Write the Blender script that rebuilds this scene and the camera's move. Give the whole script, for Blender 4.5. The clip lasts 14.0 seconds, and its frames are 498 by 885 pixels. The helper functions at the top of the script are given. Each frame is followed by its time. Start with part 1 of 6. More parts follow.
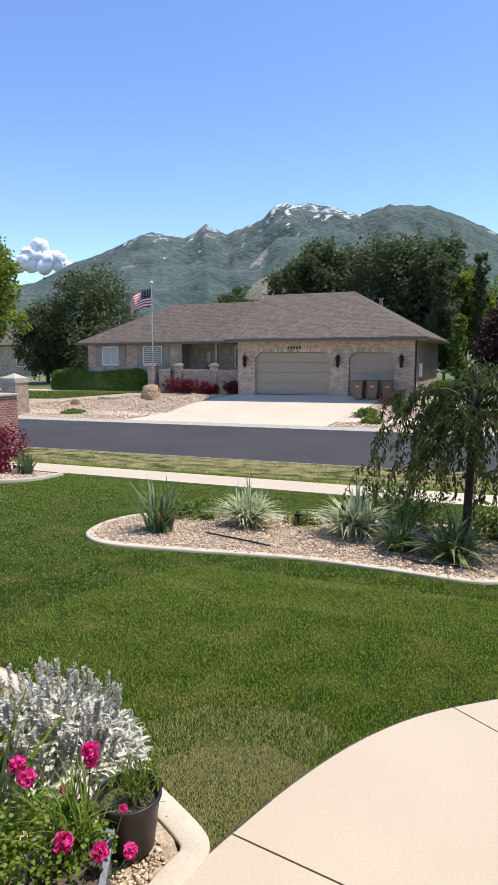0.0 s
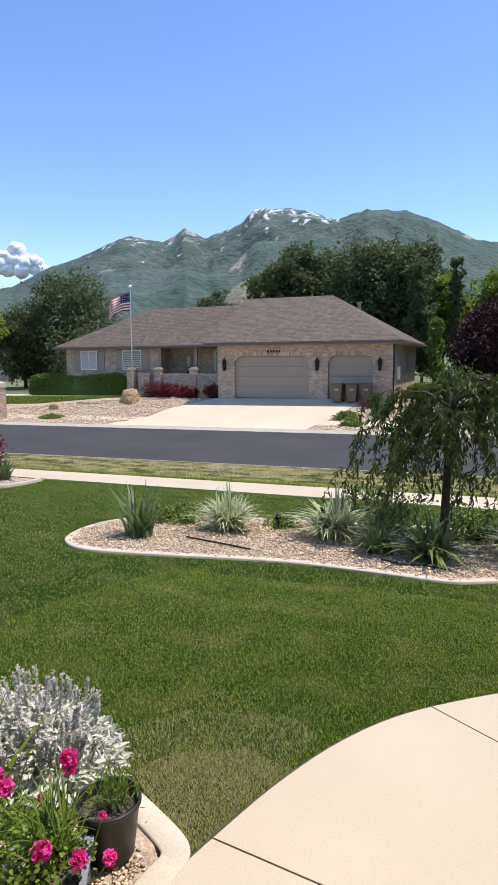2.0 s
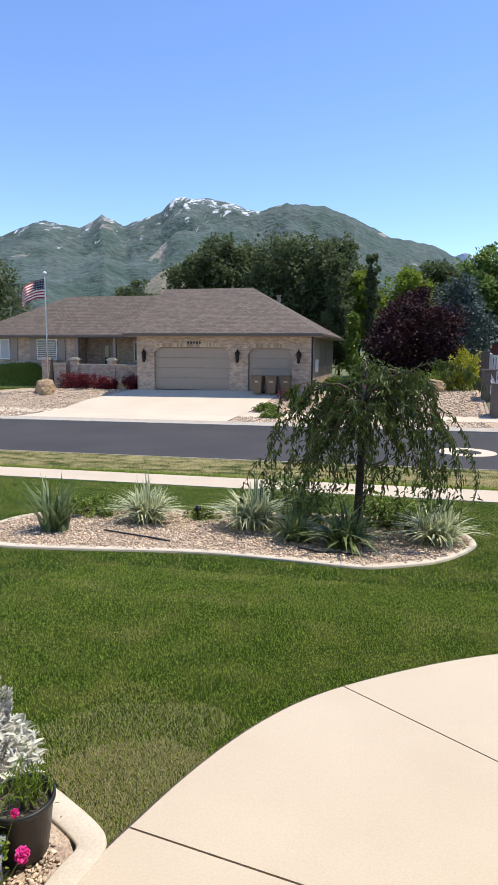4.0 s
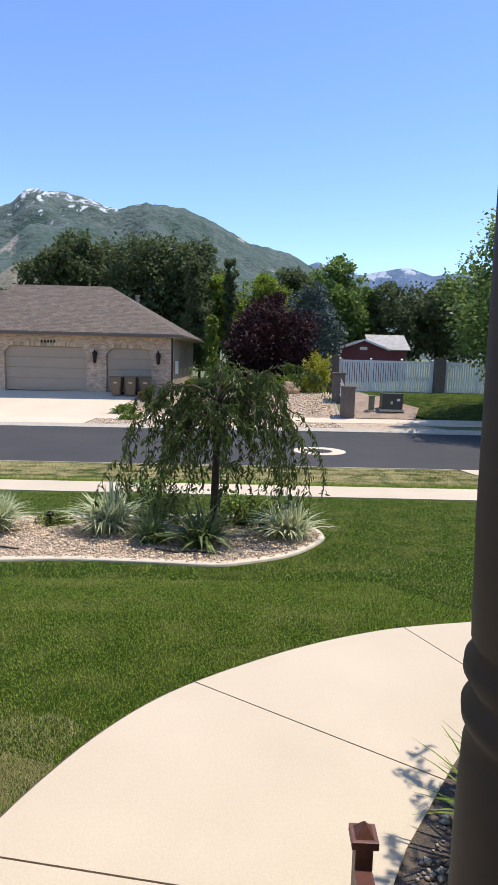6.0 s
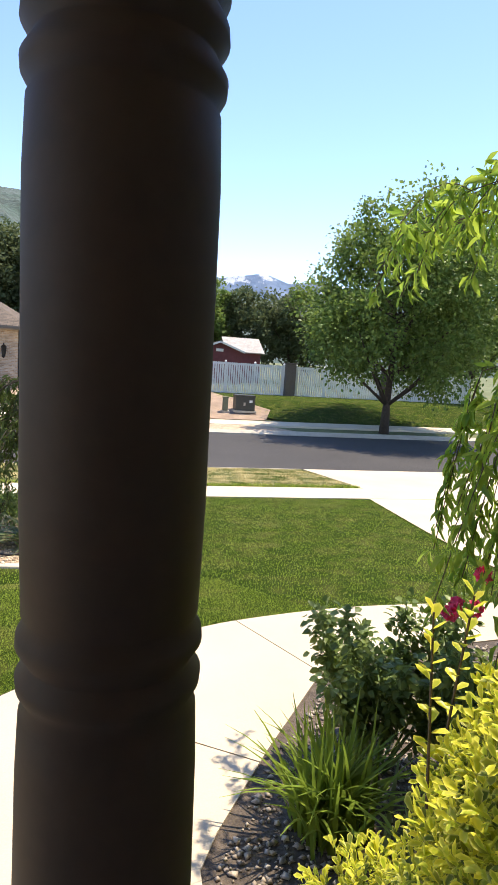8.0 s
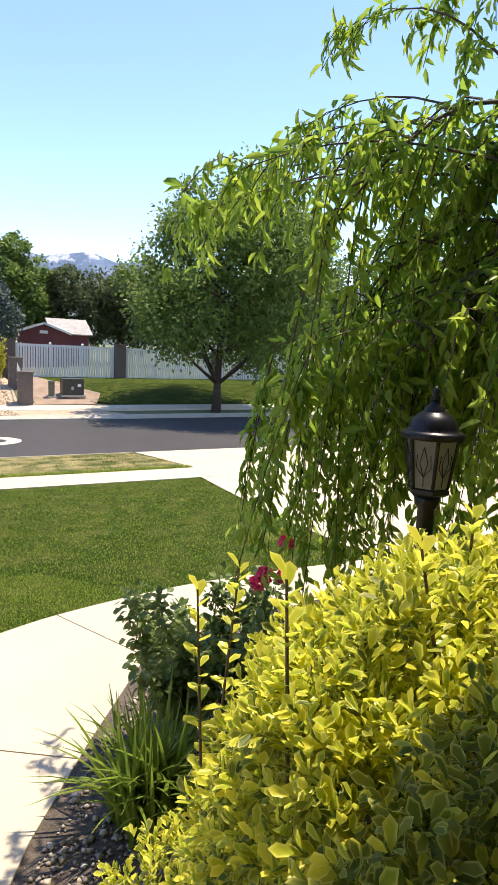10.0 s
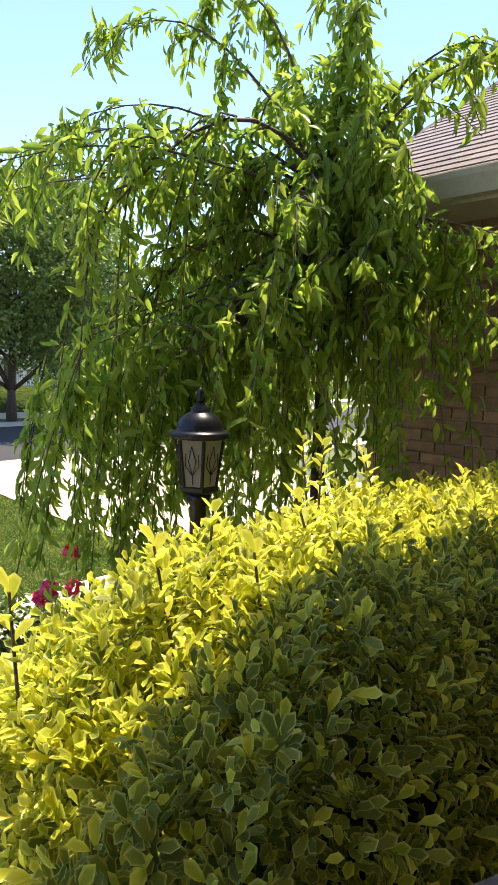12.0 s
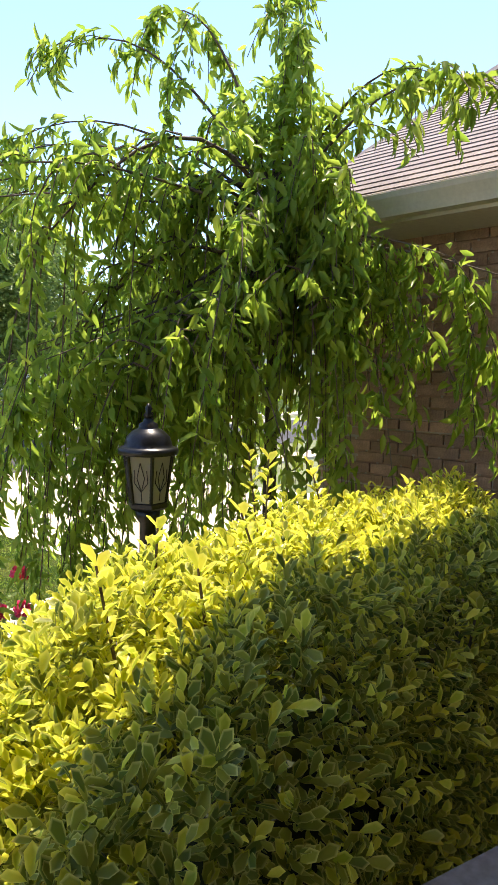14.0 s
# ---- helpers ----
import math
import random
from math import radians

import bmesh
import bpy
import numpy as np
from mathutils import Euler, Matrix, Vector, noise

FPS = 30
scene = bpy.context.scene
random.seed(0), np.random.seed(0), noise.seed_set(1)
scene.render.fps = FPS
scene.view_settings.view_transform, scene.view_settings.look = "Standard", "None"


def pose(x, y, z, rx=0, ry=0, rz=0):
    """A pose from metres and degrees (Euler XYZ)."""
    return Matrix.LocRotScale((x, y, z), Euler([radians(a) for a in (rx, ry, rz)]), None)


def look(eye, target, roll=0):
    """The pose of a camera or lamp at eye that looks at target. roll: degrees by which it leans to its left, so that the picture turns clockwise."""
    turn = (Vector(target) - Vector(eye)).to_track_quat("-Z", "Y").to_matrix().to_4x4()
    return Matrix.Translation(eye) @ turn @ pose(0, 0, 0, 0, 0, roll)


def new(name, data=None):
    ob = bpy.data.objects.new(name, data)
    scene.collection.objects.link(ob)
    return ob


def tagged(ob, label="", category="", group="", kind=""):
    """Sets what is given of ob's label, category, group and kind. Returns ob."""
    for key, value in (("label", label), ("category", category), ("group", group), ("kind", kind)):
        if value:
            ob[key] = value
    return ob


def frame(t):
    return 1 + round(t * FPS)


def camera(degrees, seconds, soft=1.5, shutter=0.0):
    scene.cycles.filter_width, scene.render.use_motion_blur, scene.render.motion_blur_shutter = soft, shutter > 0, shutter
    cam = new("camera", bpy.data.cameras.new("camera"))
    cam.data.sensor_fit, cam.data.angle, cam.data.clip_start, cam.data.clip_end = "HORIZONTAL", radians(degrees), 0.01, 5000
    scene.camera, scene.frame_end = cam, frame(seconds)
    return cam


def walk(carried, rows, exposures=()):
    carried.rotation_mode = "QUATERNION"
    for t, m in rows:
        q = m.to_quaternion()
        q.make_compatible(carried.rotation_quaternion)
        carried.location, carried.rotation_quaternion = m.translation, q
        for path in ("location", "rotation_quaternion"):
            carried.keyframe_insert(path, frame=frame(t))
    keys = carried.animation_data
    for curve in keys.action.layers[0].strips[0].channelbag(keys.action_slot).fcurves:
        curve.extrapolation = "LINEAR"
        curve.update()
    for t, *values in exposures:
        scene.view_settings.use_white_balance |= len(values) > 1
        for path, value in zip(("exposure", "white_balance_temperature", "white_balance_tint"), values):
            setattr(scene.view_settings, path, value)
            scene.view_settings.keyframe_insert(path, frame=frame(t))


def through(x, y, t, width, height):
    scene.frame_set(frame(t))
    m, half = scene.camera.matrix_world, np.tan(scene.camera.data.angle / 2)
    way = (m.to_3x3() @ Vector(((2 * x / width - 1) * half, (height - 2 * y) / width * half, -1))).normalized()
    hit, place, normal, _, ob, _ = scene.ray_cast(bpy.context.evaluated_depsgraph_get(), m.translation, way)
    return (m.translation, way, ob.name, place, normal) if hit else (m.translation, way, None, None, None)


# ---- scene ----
cam = camera(44.0, 14.0)
# seconds, eye x y z, yaw, pitch, roll
PATH = [
    (0, 0.002, 0.005, 2.496, 23.31, -7.80, -0.05),
    (0.5, 0.004, 0.007, 2.495, 23.12, -7.76, -0.24),
    (1, 0.008, 0.005, 2.494, 22.79, -7.66, -0.29),
    (1.5, 0.015, -0.001, 2.496, 22.31, -7.54, -0.26),
    (2, 0.025, -0.002, 2.498, 21.49, -7.46, -0.30),
    (4.5, 0.097, -0.047, 2.497, 11.15, -8.46, 0.91),
    (5, 0.135, -0.063, 2.502, 7.79, -8.52, 1.28),
    (5.5, 0.167, -0.043, 2.484, 4.48, -8.21, 1.27),
    (6, 0.184, -0.071, 2.498, 1.31, -7.85, 1.52),
    (6.5, 0.243, -0.095, 2.506, -1.93, -7.49, 1.91),
    (7, 0.296, -0.108, 2.507, -5.07, -7.40, 1.98),
    (7.5, 0.338, -0.144, 2.506, -8.68, -7.25, 3.15),
    (9.8, 0.601, -0.135, 2.499, -24.81, -8.18, 2.80),
    (10, 0.620, -0.140, 2.500, -26.98, -8.15, 2.64),
    (10.5, 0.672, -0.166, 2.504, -31.74, -8.19, 2.11),
    (11, 0.706, -0.193, 2.507, -36.43, -7.85, 2.05),
    (11.5, 0.734, -0.224, 2.511, -40.90, -7.51, 1.93),
    (12, 0.745, -0.247, 2.506, -44.69, -7.14, 1.88),
    (12.5, 0.751, -0.267, 2.506, -47.75, -6.84, 1.62),
    (13, 0.766, -0.281, 2.508, -48.93, -6.59, 1.57),
    (13.5, 0.768, -0.283, 2.511, -49.42, -6.42, 1.49),
    (14, 0.757, -0.278, 2.515, -48.77, -5.80, 1.26),
]
EXPO = [(0, 0.32, 6700, 11), (6.2, 0.32, 6700, 11), (7.0, 0.70, 7200, 12), (7.7, 0.96, 7700, 12), (9.8, 0.88, 7700, 13), (11.0, 1.05, 7700, 13), (12.0, 1.22, 7700, 13), (14.0, 1.38, 7700, 13)]


def aim(x, y, z, yaw, pitch, roll):
    yw, pt = radians(yaw), radians(pitch)
    d = Vector((-math.sin(yw) * math.cos(pt), math.cos(yw) * math.cos(pt), math.sin(pt)))
    return look((x, y, z), Vector((x, y, z)) + 2 * d, roll)


walk(cam, [(r[0], aim(*r[1:])) for r in PATH], EXPO)

# ---------------------------------------------------------------- world and sun
SUN = Vector((0.30, 0.17, 0.94)).normalized()
world = bpy.data.worlds.new("sky")
scene.world = world
world.use_nodes = True
wn = world.node_tree.nodes
sky = wn.new("ShaderNodeTexSky")
sky.sky_type = "NISHITA"
sky.sun_disc = False
sky.sun_elevation = math.asin(SUN.z)
sky.sun_rotation = math.atan2(SUN.x, SUN.y)
sky.altitude = 1400
sky.air_density, sky.dust_density, sky.ozone_density = 1.0, 0.15, 3.5
wn["Background"].inputs["Strength"].default_value = 0.15
tone = wn.new("ShaderNodeHueSaturation")
tone.inputs["Saturation"].default_value, tone.inputs["Value"].default_value = 1.10, 1.40
tone.inputs["Hue"].default_value = 0.507
world.node_tree.links.new(sky.outputs[0], tone.inputs["Color"])
world.node_tree.links.new(tone.outputs[0], wn["Background"].inputs[0])
sun = new("sun", bpy.data.lights.new("sun", "SUN"))
sun.data.energy, sun.data.angle, sun.data.color = 4.0, radians(0.53), (1.0, 0.95, 0.87)
sun.matrix_world = look(SUN * 60, (0, 0, 0))


# ---------------------------------------------------------------- materials
def mat(name, base, rough=0.8, scale=8.0, var=0.25, fine=60.0, bump=0.2, dist=0.01, metal=0.0, tint=None, spec=0.5, island=False, rand=0.0):
    """A surface with two scales of noise in its colour and a fine relief."""
    m = bpy.data.materials.new(name)
    m.use_nodes = True
    nt, b = m.node_tree, m.node_tree.nodes["Principled BSDF"]
    N, L = nt.nodes.new, nt.links.new
    b.inputs["Roughness"].default_value, b.inputs["Metallic"].default_value = rough, metal
    b.inputs["Specular IOR Level"].default_value = spec
    co = N("ShaderNodeTexCoord")
    n1, n2 = N("ShaderNodeTexNoise"), N("ShaderNodeTexNoise")
    for n, s in ((n1, scale), (n2, fine)):
        L(co.outputs["Object"], n.inputs["Vector"])
        n.inputs["Scale"].default_value, n.inputs["Detail"].default_value = s, 5
    mx = N("ShaderNodeMix")
    mx.data_type = "RGBA"
    t = tint or tuple(c * (1 - var) for c in base)
    mx.inputs[6].default_value, mx.inputs[7].default_value = (*base, 1), (*t, 1)
    ramp = N("ShaderNodeMapRange")
    ramp.inputs[1].default_value, ramp.inputs[2].default_value = 0.35, 0.68
    L(n1.outputs[0], ramp.inputs[0])
    L(ramp.outputs[0], mx.inputs[0])
    hsv = N("ShaderNodeHueSaturation")
    L(mx.outputs[2], hsv.inputs["Color"])
    r2 = N("ShaderNodeMapRange")
    r2.inputs[1].default_value, r2.inputs[2].default_value = 0.25, 0.75
    r2.inputs[3].default_value, r2.inputs[4].default_value = 1 - var, 1 + var
    L(n2.outputs[0], r2.inputs[0])
    val = r2.outputs[0]
    if island or rand:
        src = N("ShaderNodeNewGeometry").outputs["Random Per Island"] if island else N("ShaderNodeObjectInfo").outputs["Random"]
        r3 = N("ShaderNodeMapRange")
        k = rand or 0.35
        r3.inputs[3].default_value, r3.inputs[4].default_value = 1 - k, 1 + k
        L(src, r3.inputs[0])
        mu = N("ShaderNodeMath")
        mu.operation = "MULTIPLY"
        L(val, mu.inputs[0])
        L(r3.outputs[0], mu.inputs[1])
        val = mu.outputs[0]
    L(val, hsv.inputs["Value"])
    L(hsv.outputs[0], b.inputs["Base Color"])
    if bump:
        bp = N("ShaderNodeBump")
        bp.inputs["Strength"].default_value, bp.inputs["Distance"].default_value = bump, dist
        L(n2.outputs[0], bp.inputs["Height"])
        L(bp.outputs[0], b.inputs["Normal"])
    return m


def leaf_mat(name, base, tint, through=0.35, rough=0.45, rand=0.4, edge=None, patch=None, rim=(0.25, 0.55)):
    """Leaves: each one a little different, with light passing through them."""
    m = bpy.data.materials.new(name)
    m.use_nodes = True
    nt, b = m.node_tree, m.node_tree.nodes["Principled BSDF"]
    N, L = nt.nodes.new, nt.links.new
    b.inputs["Roughness"].default_value = rough
    b.inputs["Specular IOR Level"].default_value = 0.3
    g = N("ShaderNodeNewGeometry")
    mx = N("ShaderNodeMix")
    mx.data_type = "RGBA"
    mx.inputs[6].default_value, mx.inputs[7].default_value = (*base, 1), (*tint, 1)
    L(g.outputs["Random Per Island"], mx.inputs[0])
    col = mx.outputs[2]
    if patch:
        # worn and dry drifts across a lawn, at two sizes
        co = N("ShaderNodeTexCoord")
        mp = N("ShaderNodeMapping")
        mp.inputs["Scale"].default_value = (0.55, 1.5, 1)
        mp.inputs["Rotation"].default_value = (0, 0, 0.3)
        L(co.outputs["Object"], mp.inputs[0])
        pn = N("ShaderNodeTexNoise")
        pn.inputs["Scale"].default_value, pn.inputs["Detail"].default_value = 1.6, 6
        L(mp.outputs[0], pn.inputs["Vector"])
        pr = N("ShaderNodeMapRange")
        pr.inputs[1].default_value, pr.inputs[2].default_value = patch[3], patch[4]
        pr.inputs[4].default_value = 0.85
        L(pn.outputs[0], pr.inputs[0])
        pm = N("ShaderNodeMix")
        pm.data_type = "RGBA"
        pm.inputs[7].default_value = (*patch[:3], 1)
        L(pr.outputs[0], pm.inputs[0])
        L(col, pm.inputs[6])
        col = pm.outputs[2]
    if edge:
        at = N("ShaderNodeUVMap")
        sep = N("ShaderNodeSeparateXYZ")
        L(at.outputs[0], sep.inputs[0])
        em = N("ShaderNodeMix")
        em.data_type = "RGBA"
        em.inputs[7].default_value = (*edge, 1)
        r = N("ShaderNodeMapRange")
        r.inputs[1].default_value, r.inputs[2].default_value = rim
        L(sep.outputs[0], r.inputs[0])
        L(r.outputs[0], em.inputs[0])
        L(col, em.inputs[6])
        col = em.outputs[2]
    L(col, b.inputs["Base Color"])
    tr = N("ShaderNodeBsdfTranslucent")
    L(col, tr.inputs[0])
    ms = N("ShaderNodeMixShader")
    ms.inputs[0].default_value = through
    L(b.outputs[0], ms.inputs[1])
    L(tr.outputs[0], ms.inputs[2])
    L(ms.outputs[0], nt.nodes["Material Output"].inputs[0])
    return m


def brick_mat(name, c1, c2, mortar, length=0.2, height=0.076, joint=0.01, bump=0.5, axis="XZ", rough=0.85, offset=0.5):
    """Courses of brick or shingle too small to tell apart, laid in the plane of the object's axes."""
    m = bpy.data.materials.new(name)
    m.use_nodes = True
    nt, b = m.node_tree, m.node_tree.nodes["Principled BSDF"]
    N, L = nt.nodes.new, nt.links.new
    b.inputs["Roughness"].default_value = rough
    co, sep, com = N("ShaderNodeTexCoord"), N("ShaderNodeSeparateXYZ"), N("ShaderNodeCombineXYZ")
    L(co.outputs["Object"], sep.inputs[0])
    if axis == "XZ":
        ad = N("ShaderNodeMath")
        L(sep.outputs[0], ad.inputs[0])
        L(sep.outputs[1], ad.inputs[1])
        L(ad.outputs[0], com.inputs[0])
        L(sep.outputs[2], com.inputs[1])
    else:
        L(sep.outputs["XYZ".index(axis[0])], com.inputs[0])
        L(sep.outputs["XYZ".index(axis[1])], com.inputs[1])
    br = N("ShaderNodeTexBrick")
    L(com.outputs[0], br.inputs["Vector"])
    br.offset = offset
    br.inputs["Scale"].default_value = 1.0
    br.inputs["Brick Width"].default_value, br.inputs["Row Height"].default_value = length, height
    br.inputs["Mortar Size"].default_value, br.inputs["Bias"].default_value = joint, 0.0
    br.inputs["Color1"].default_value, br.inputs["Color2"].default_value, br.inputs["Mortar"].default_value = (*c1, 1), (*c2, 1), (*mortar, 1)
    n = N("ShaderNodeTexNoise")
    n.inputs["Scale"].default_value, n.inputs["Detail"].default_value = 3.0, 6
    L(co.outputs["Object"], n.inputs["Vector"])
    h = N("ShaderNodeHueSaturation")
    r = N("ShaderNodeMapRange")
    r.inputs[1].default_value, r.inputs[2].default_value, r.inputs[3].default_value, r.inputs[4].default_value = 0.25, 0.75, 0.72, 1.25
    L(n.outputs[0], r.inputs[0])
    L(r.outputs[0], h.inputs["Value"])
    L(br.outputs[0], h.inputs["Color"])
    L(h.outputs[0], b.inputs["Base Color"])
    bp = N("ShaderNodeBump")
    bp.invert = True
    bp.inputs["Strength"].default_value, bp.inputs["Distance"].default_value = bump, 0.01
    L(br.outputs["Fac"], bp.inputs["Height"])
    L(bp.outputs[0], b.inputs["Normal"])
    return m


def grass_mat(name, base, dry, amount, stripes=0.0):
    """Turf: broad dry patches, mowing stripes and a fine blade grain."""
    m = mat(name, base, 0.75, 2.6, 0.3, 120, 0.8, 0.03, tint=dry, spec=0.03)
    nt = m.node_tree
    for n in nt.nodes:
        if n.type == "MAP_RANGE" and abs(n.inputs[1].default_value - 0.35) < 1e-4:
            n.inputs[1].default_value, n.inputs[2].default_value = 0.75 - amount, 0.95 - amount
    return m


M_CONC = mat("pale_concrete", (0.585, 0.49, 0.36), 0.9, 0.8, 0.07, 90, 0.12, 0.004, tint=(0.53, 0.44, 0.32), spec=0.25)
M_CONC2 = mat("far_concrete", (0.65, 0.55, 0.415), 0.9, 0.6, 0.08, 40, 0.1, 0.004, spec=0.1)
M_KERB = mat("kerb_concrete", (0.52, 0.45, 0.35), 0.9, 3, 0.15, 80, 0.3, 0.006)
M_EDGE = mat("edging_concrete", (0.64, 0.55, 0.42), 0.9, 5, 0.12, 80, 0.3, 0.004, spec=0.1)
M_ASPH = mat("asphalt", (0.060, 0.057, 0.055), 0.9, 0.35, 0.2, 150, 0.4, 0.006, tint=(0.047, 0.045, 0.044), spec=0.3)
M_LAWN = grass_mat("lawn_turf", (0.028, 0.052, 0.006), (0.075, 0.085, 0.02), 0.30)
M_STRIP = grass_mat("dry_turf", (0.06, 0.085, 0.02), (0.34, 0.28, 0.13), 0.36)
M_BLADE = leaf_mat("grass_blade", (0.030, 0.082, 0.004), (0.46, 0.58, 0.09), 0.45, 0.5, patch=(0.50, 0.46, 0.15, 0.53, 0.78))
M_DRYBLADE = leaf_mat("dry_grass_blade", (0.07, 0.115, 0.018), (0.17, 0.20, 0.04), 0.3, 0.6, patch=(0.70, 0.60, 0.30, 0.42, 0.52))
M_STRAW = leaf_mat("straw_blade", (0.26, 0.25, 0.08), (0.66, 0.56, 0.32), 0.3, 0.7)
M_GRAVEL = mat("tan_gravel_bed", (0.54, 0.42, 0.30), 0.95, 6, 0.35, 45, 1.0, 0.02, tint=(0.38, 0.28, 0.20), spec=0.1)
M_STONE = mat("gravel_stone", (0.66, 0.515, 0.365), 0.95, 30, 0.2, 90, 0.2, 0.003, island=True, rand=0.45, spec=0.1)
M_DIRT = mat("far_ground", (0.16, 0.17, 0.07), 0.95, 0.08, 0.35, 3, 0.3, 0.05, tint=(0.10, 0.12, 0.04))
M_SOIL = mat("bed_soil", (0.13, 0.10, 0.075), 0.95, 5, 0.4, 60, 0.8, 0.02)
M_BRICK = brick_mat("tan_brick", (0.36, 0.225, 0.135), (0.55, 0.41, 0.29), (0.46, 0.39, 0.32))
M_REDBRICK = brick_mat("red_brick", (0.30, 0.09, 0.06), (0.36, 0.13, 0.09), (0.42, 0.36, 0.32))
M_SHINGLE = brick_mat("brown_shingle", (0.172, 0.128, 0.093), (0.118, 0.088, 0.064), (0.06, 0.05, 0.042), 0.28, 0.15, 0.012, 0.8, "XY")
M_TRIM = mat("taupe_trim", (0.30, 0.24, 0.19), 0.6, 4, 0.08, 50, 0.05, 0.002)
M_GARAGE = mat("taupe_garage_door", (0.35, 0.275, 0.205), 0.55, 3, 0.06, 40, 0.05, 0.002)
M_WHITE = mat("white_paint", (0.78, 0.77, 0.74), 0.5, 4, 0.06, 40, 0.05, 0.002)
M_VINYL = mat("white_vinyl", (0.74, 0.74, 0.74), 0.4, 3, 0.05, 30, 0.03, 0.002)
M_BLACK = mat("black_metal", (0.02, 0.02, 0.022), 0.35, 10, 0.3, 80, 0.15, 0.002, metal=0.6)
M_POST = mat("brown_porch_paint", (0.054, 0.036, 0.023), 0.66, 6, 0.12, 60, 0.08, 0.002)
M_NEWEL = mat("red_brown_stain", (0.14, 0.055, 0.04), 0.5, 10, 0.25, 70, 0.15, 0.002)
M_BARK = mat("bark", (0.085, 0.06, 0.045), 0.95, 12, 0.4, 60, 0.9, 0.015)
M_TWIG = mat("twig", (0.12, 0.085, 0.055), 0.85, 20, 0.3, 80, 0.4, 0.004)
M_BIN = mat("brown_plastic", (0.15, 0.10, 0.062), 0.5, 6, 0.15, 60, 0.1, 0.002)
M_POT = mat("black_plastic_pot", (0.022, 0.022, 0.023), 0.42, 10, 0.3, 70, 0.1, 0.002)
M_ROCK = mat("tan_boulder", (0.46, 0.31, 0.17), 0.9, 3, 0.35, 20, 0.9, 0.04)
M_GLASS = mat("window_glass", (0.05, 0.055, 0.06), 0.05, 4, 0.1, 20, 0.0)
M_BLIND = mat("window_blind", (0.44, 0.45, 0.44), 0.7, 4, 0.06, 30, 0.05)
M_PLAST = mat("green_utility_plastic", (0.14, 0.15, 0.09), 0.55, 5, 0.2, 60, 0.1, 0.002)
M_STUCCO = mat("brown_grey_pillar", (0.16, 0.125, 0.105), 0.9, 6, 0.2, 60, 0.5, 0.006)
M_BARN = mat("barn_red_wall", (0.17, 0.045, 0.05), 0.8, 4, 0.2, 40, 0.3, 0.006)
M_GUTTER = mat("brown_gutter", (0.12, 0.095, 0.075), 0.6, 4, 0.1, 50, 0.05, 0.002)
M_OFF = mat("off_white_soffit", (0.62, 0.58, 0.47), 0.55, 4, 0.08, 40, 0.08, 0.002)


# ---------------------------------------------------------------- building helpers
def obj(name, bm, material, parent=None, label=""):
    me = bpy.data.meshes.new(name)
    bm.to_mesh(me)
    bm.free()
    if material:
        me.materials.append(material)
    ob = new(name, me)
    if parent:
        ob.parent = parent
    if label:
        tagged(ob, label)
    return ob


def part(name, bm, material, parent, label=""):
    return obj(name, bm, material, parent, label)


def thing(name, at, label, category, group="", rz=0.0):
    e = new(name)
    e.empty_display_size = 0.1
    e.matrix_world = pose(*at, 0, 0, rz)
    return tagged(e, label, category, group)


def smooth(ob, on=True):
    ob.data.polygons.foreach_set("use_smooth", [on] * len(ob.data.polygons))
    return ob


def box(x0, y0, z0, x1, y1, z1, bevel=0.0, bm=None):
    b = bmesh.new()
    bmesh.ops.create_cube(b, size=1)
    bmesh.ops.scale(b, verts=b.verts, vec=(x1 - x0, y1 - y0, z1 - z0))
    bmesh.ops.translate(b, verts=b.verts, vec=((x0 + x1) / 2, (y0 + y1) / 2, (z0 + z1) / 2))
    if bevel:
        bmesh.ops.bevel(b, geom=b.edges[:], offset=bevel, segments=2, affect="EDGES", profile=0.7)
    if bm is None:
        return b
    me = bpy.data.meshes.new("tmp")
    b.to_mesh(me)
    b.free()
    bm.from_mesh(me)
    bpy.data.meshes.remove(me)
    return bm


def turned(profile, seg=24, bm=None, cap=True):
    """A turned form round z from (radius, height) pairs."""
    b = bm or bmesh.new()
    rings = []
    for r, z in profile:
        rings.append([b.verts.new((r * math.cos(6.28319 * i / seg), r * math.sin(6.28319 * i / seg), z)) for i in range(seg)])
    for a, c in zip(rings, rings[1:]):
        for i in range(seg):
            b.faces.new((a[i], a[(i + 1) % seg], c[(i + 1) % seg], c[i]))
    if cap:
        b.faces.new(rings[0][::-1])
        b.faces.new(rings[-1])
    return b


def tube(points, radii, seg=7, bm=None):
    """A round limb along points."""
    b = bm or bmesh.new()
    prev = None
    n = len(points)
    for i, (p, r) in enumerate(zip(points, radii)):
        p = Vector(p)
        d = (Vector(points[min(i + 1, n - 1)]) - Vector(points[max(i - 1, 0)])).normalized()
        s = d.cross(Vector((0.31, 0.87, 0.38))).normalized()
        u = d.cross(s)
        ring = [b.verts.new(p + r * (math.cos(6.28319 * k / seg) * s + math.sin(6.28319 * k / seg) * u)) for k in range(seg)]
        if prev:
            for k in range(seg):
                b.faces.new((prev[k], prev[(k + 1) % seg], ring[(k + 1) % seg], ring[k]))
        else:
            b.faces.new(ring[::-1])
        prev = ring
    b.faces.new(prev)
    return b


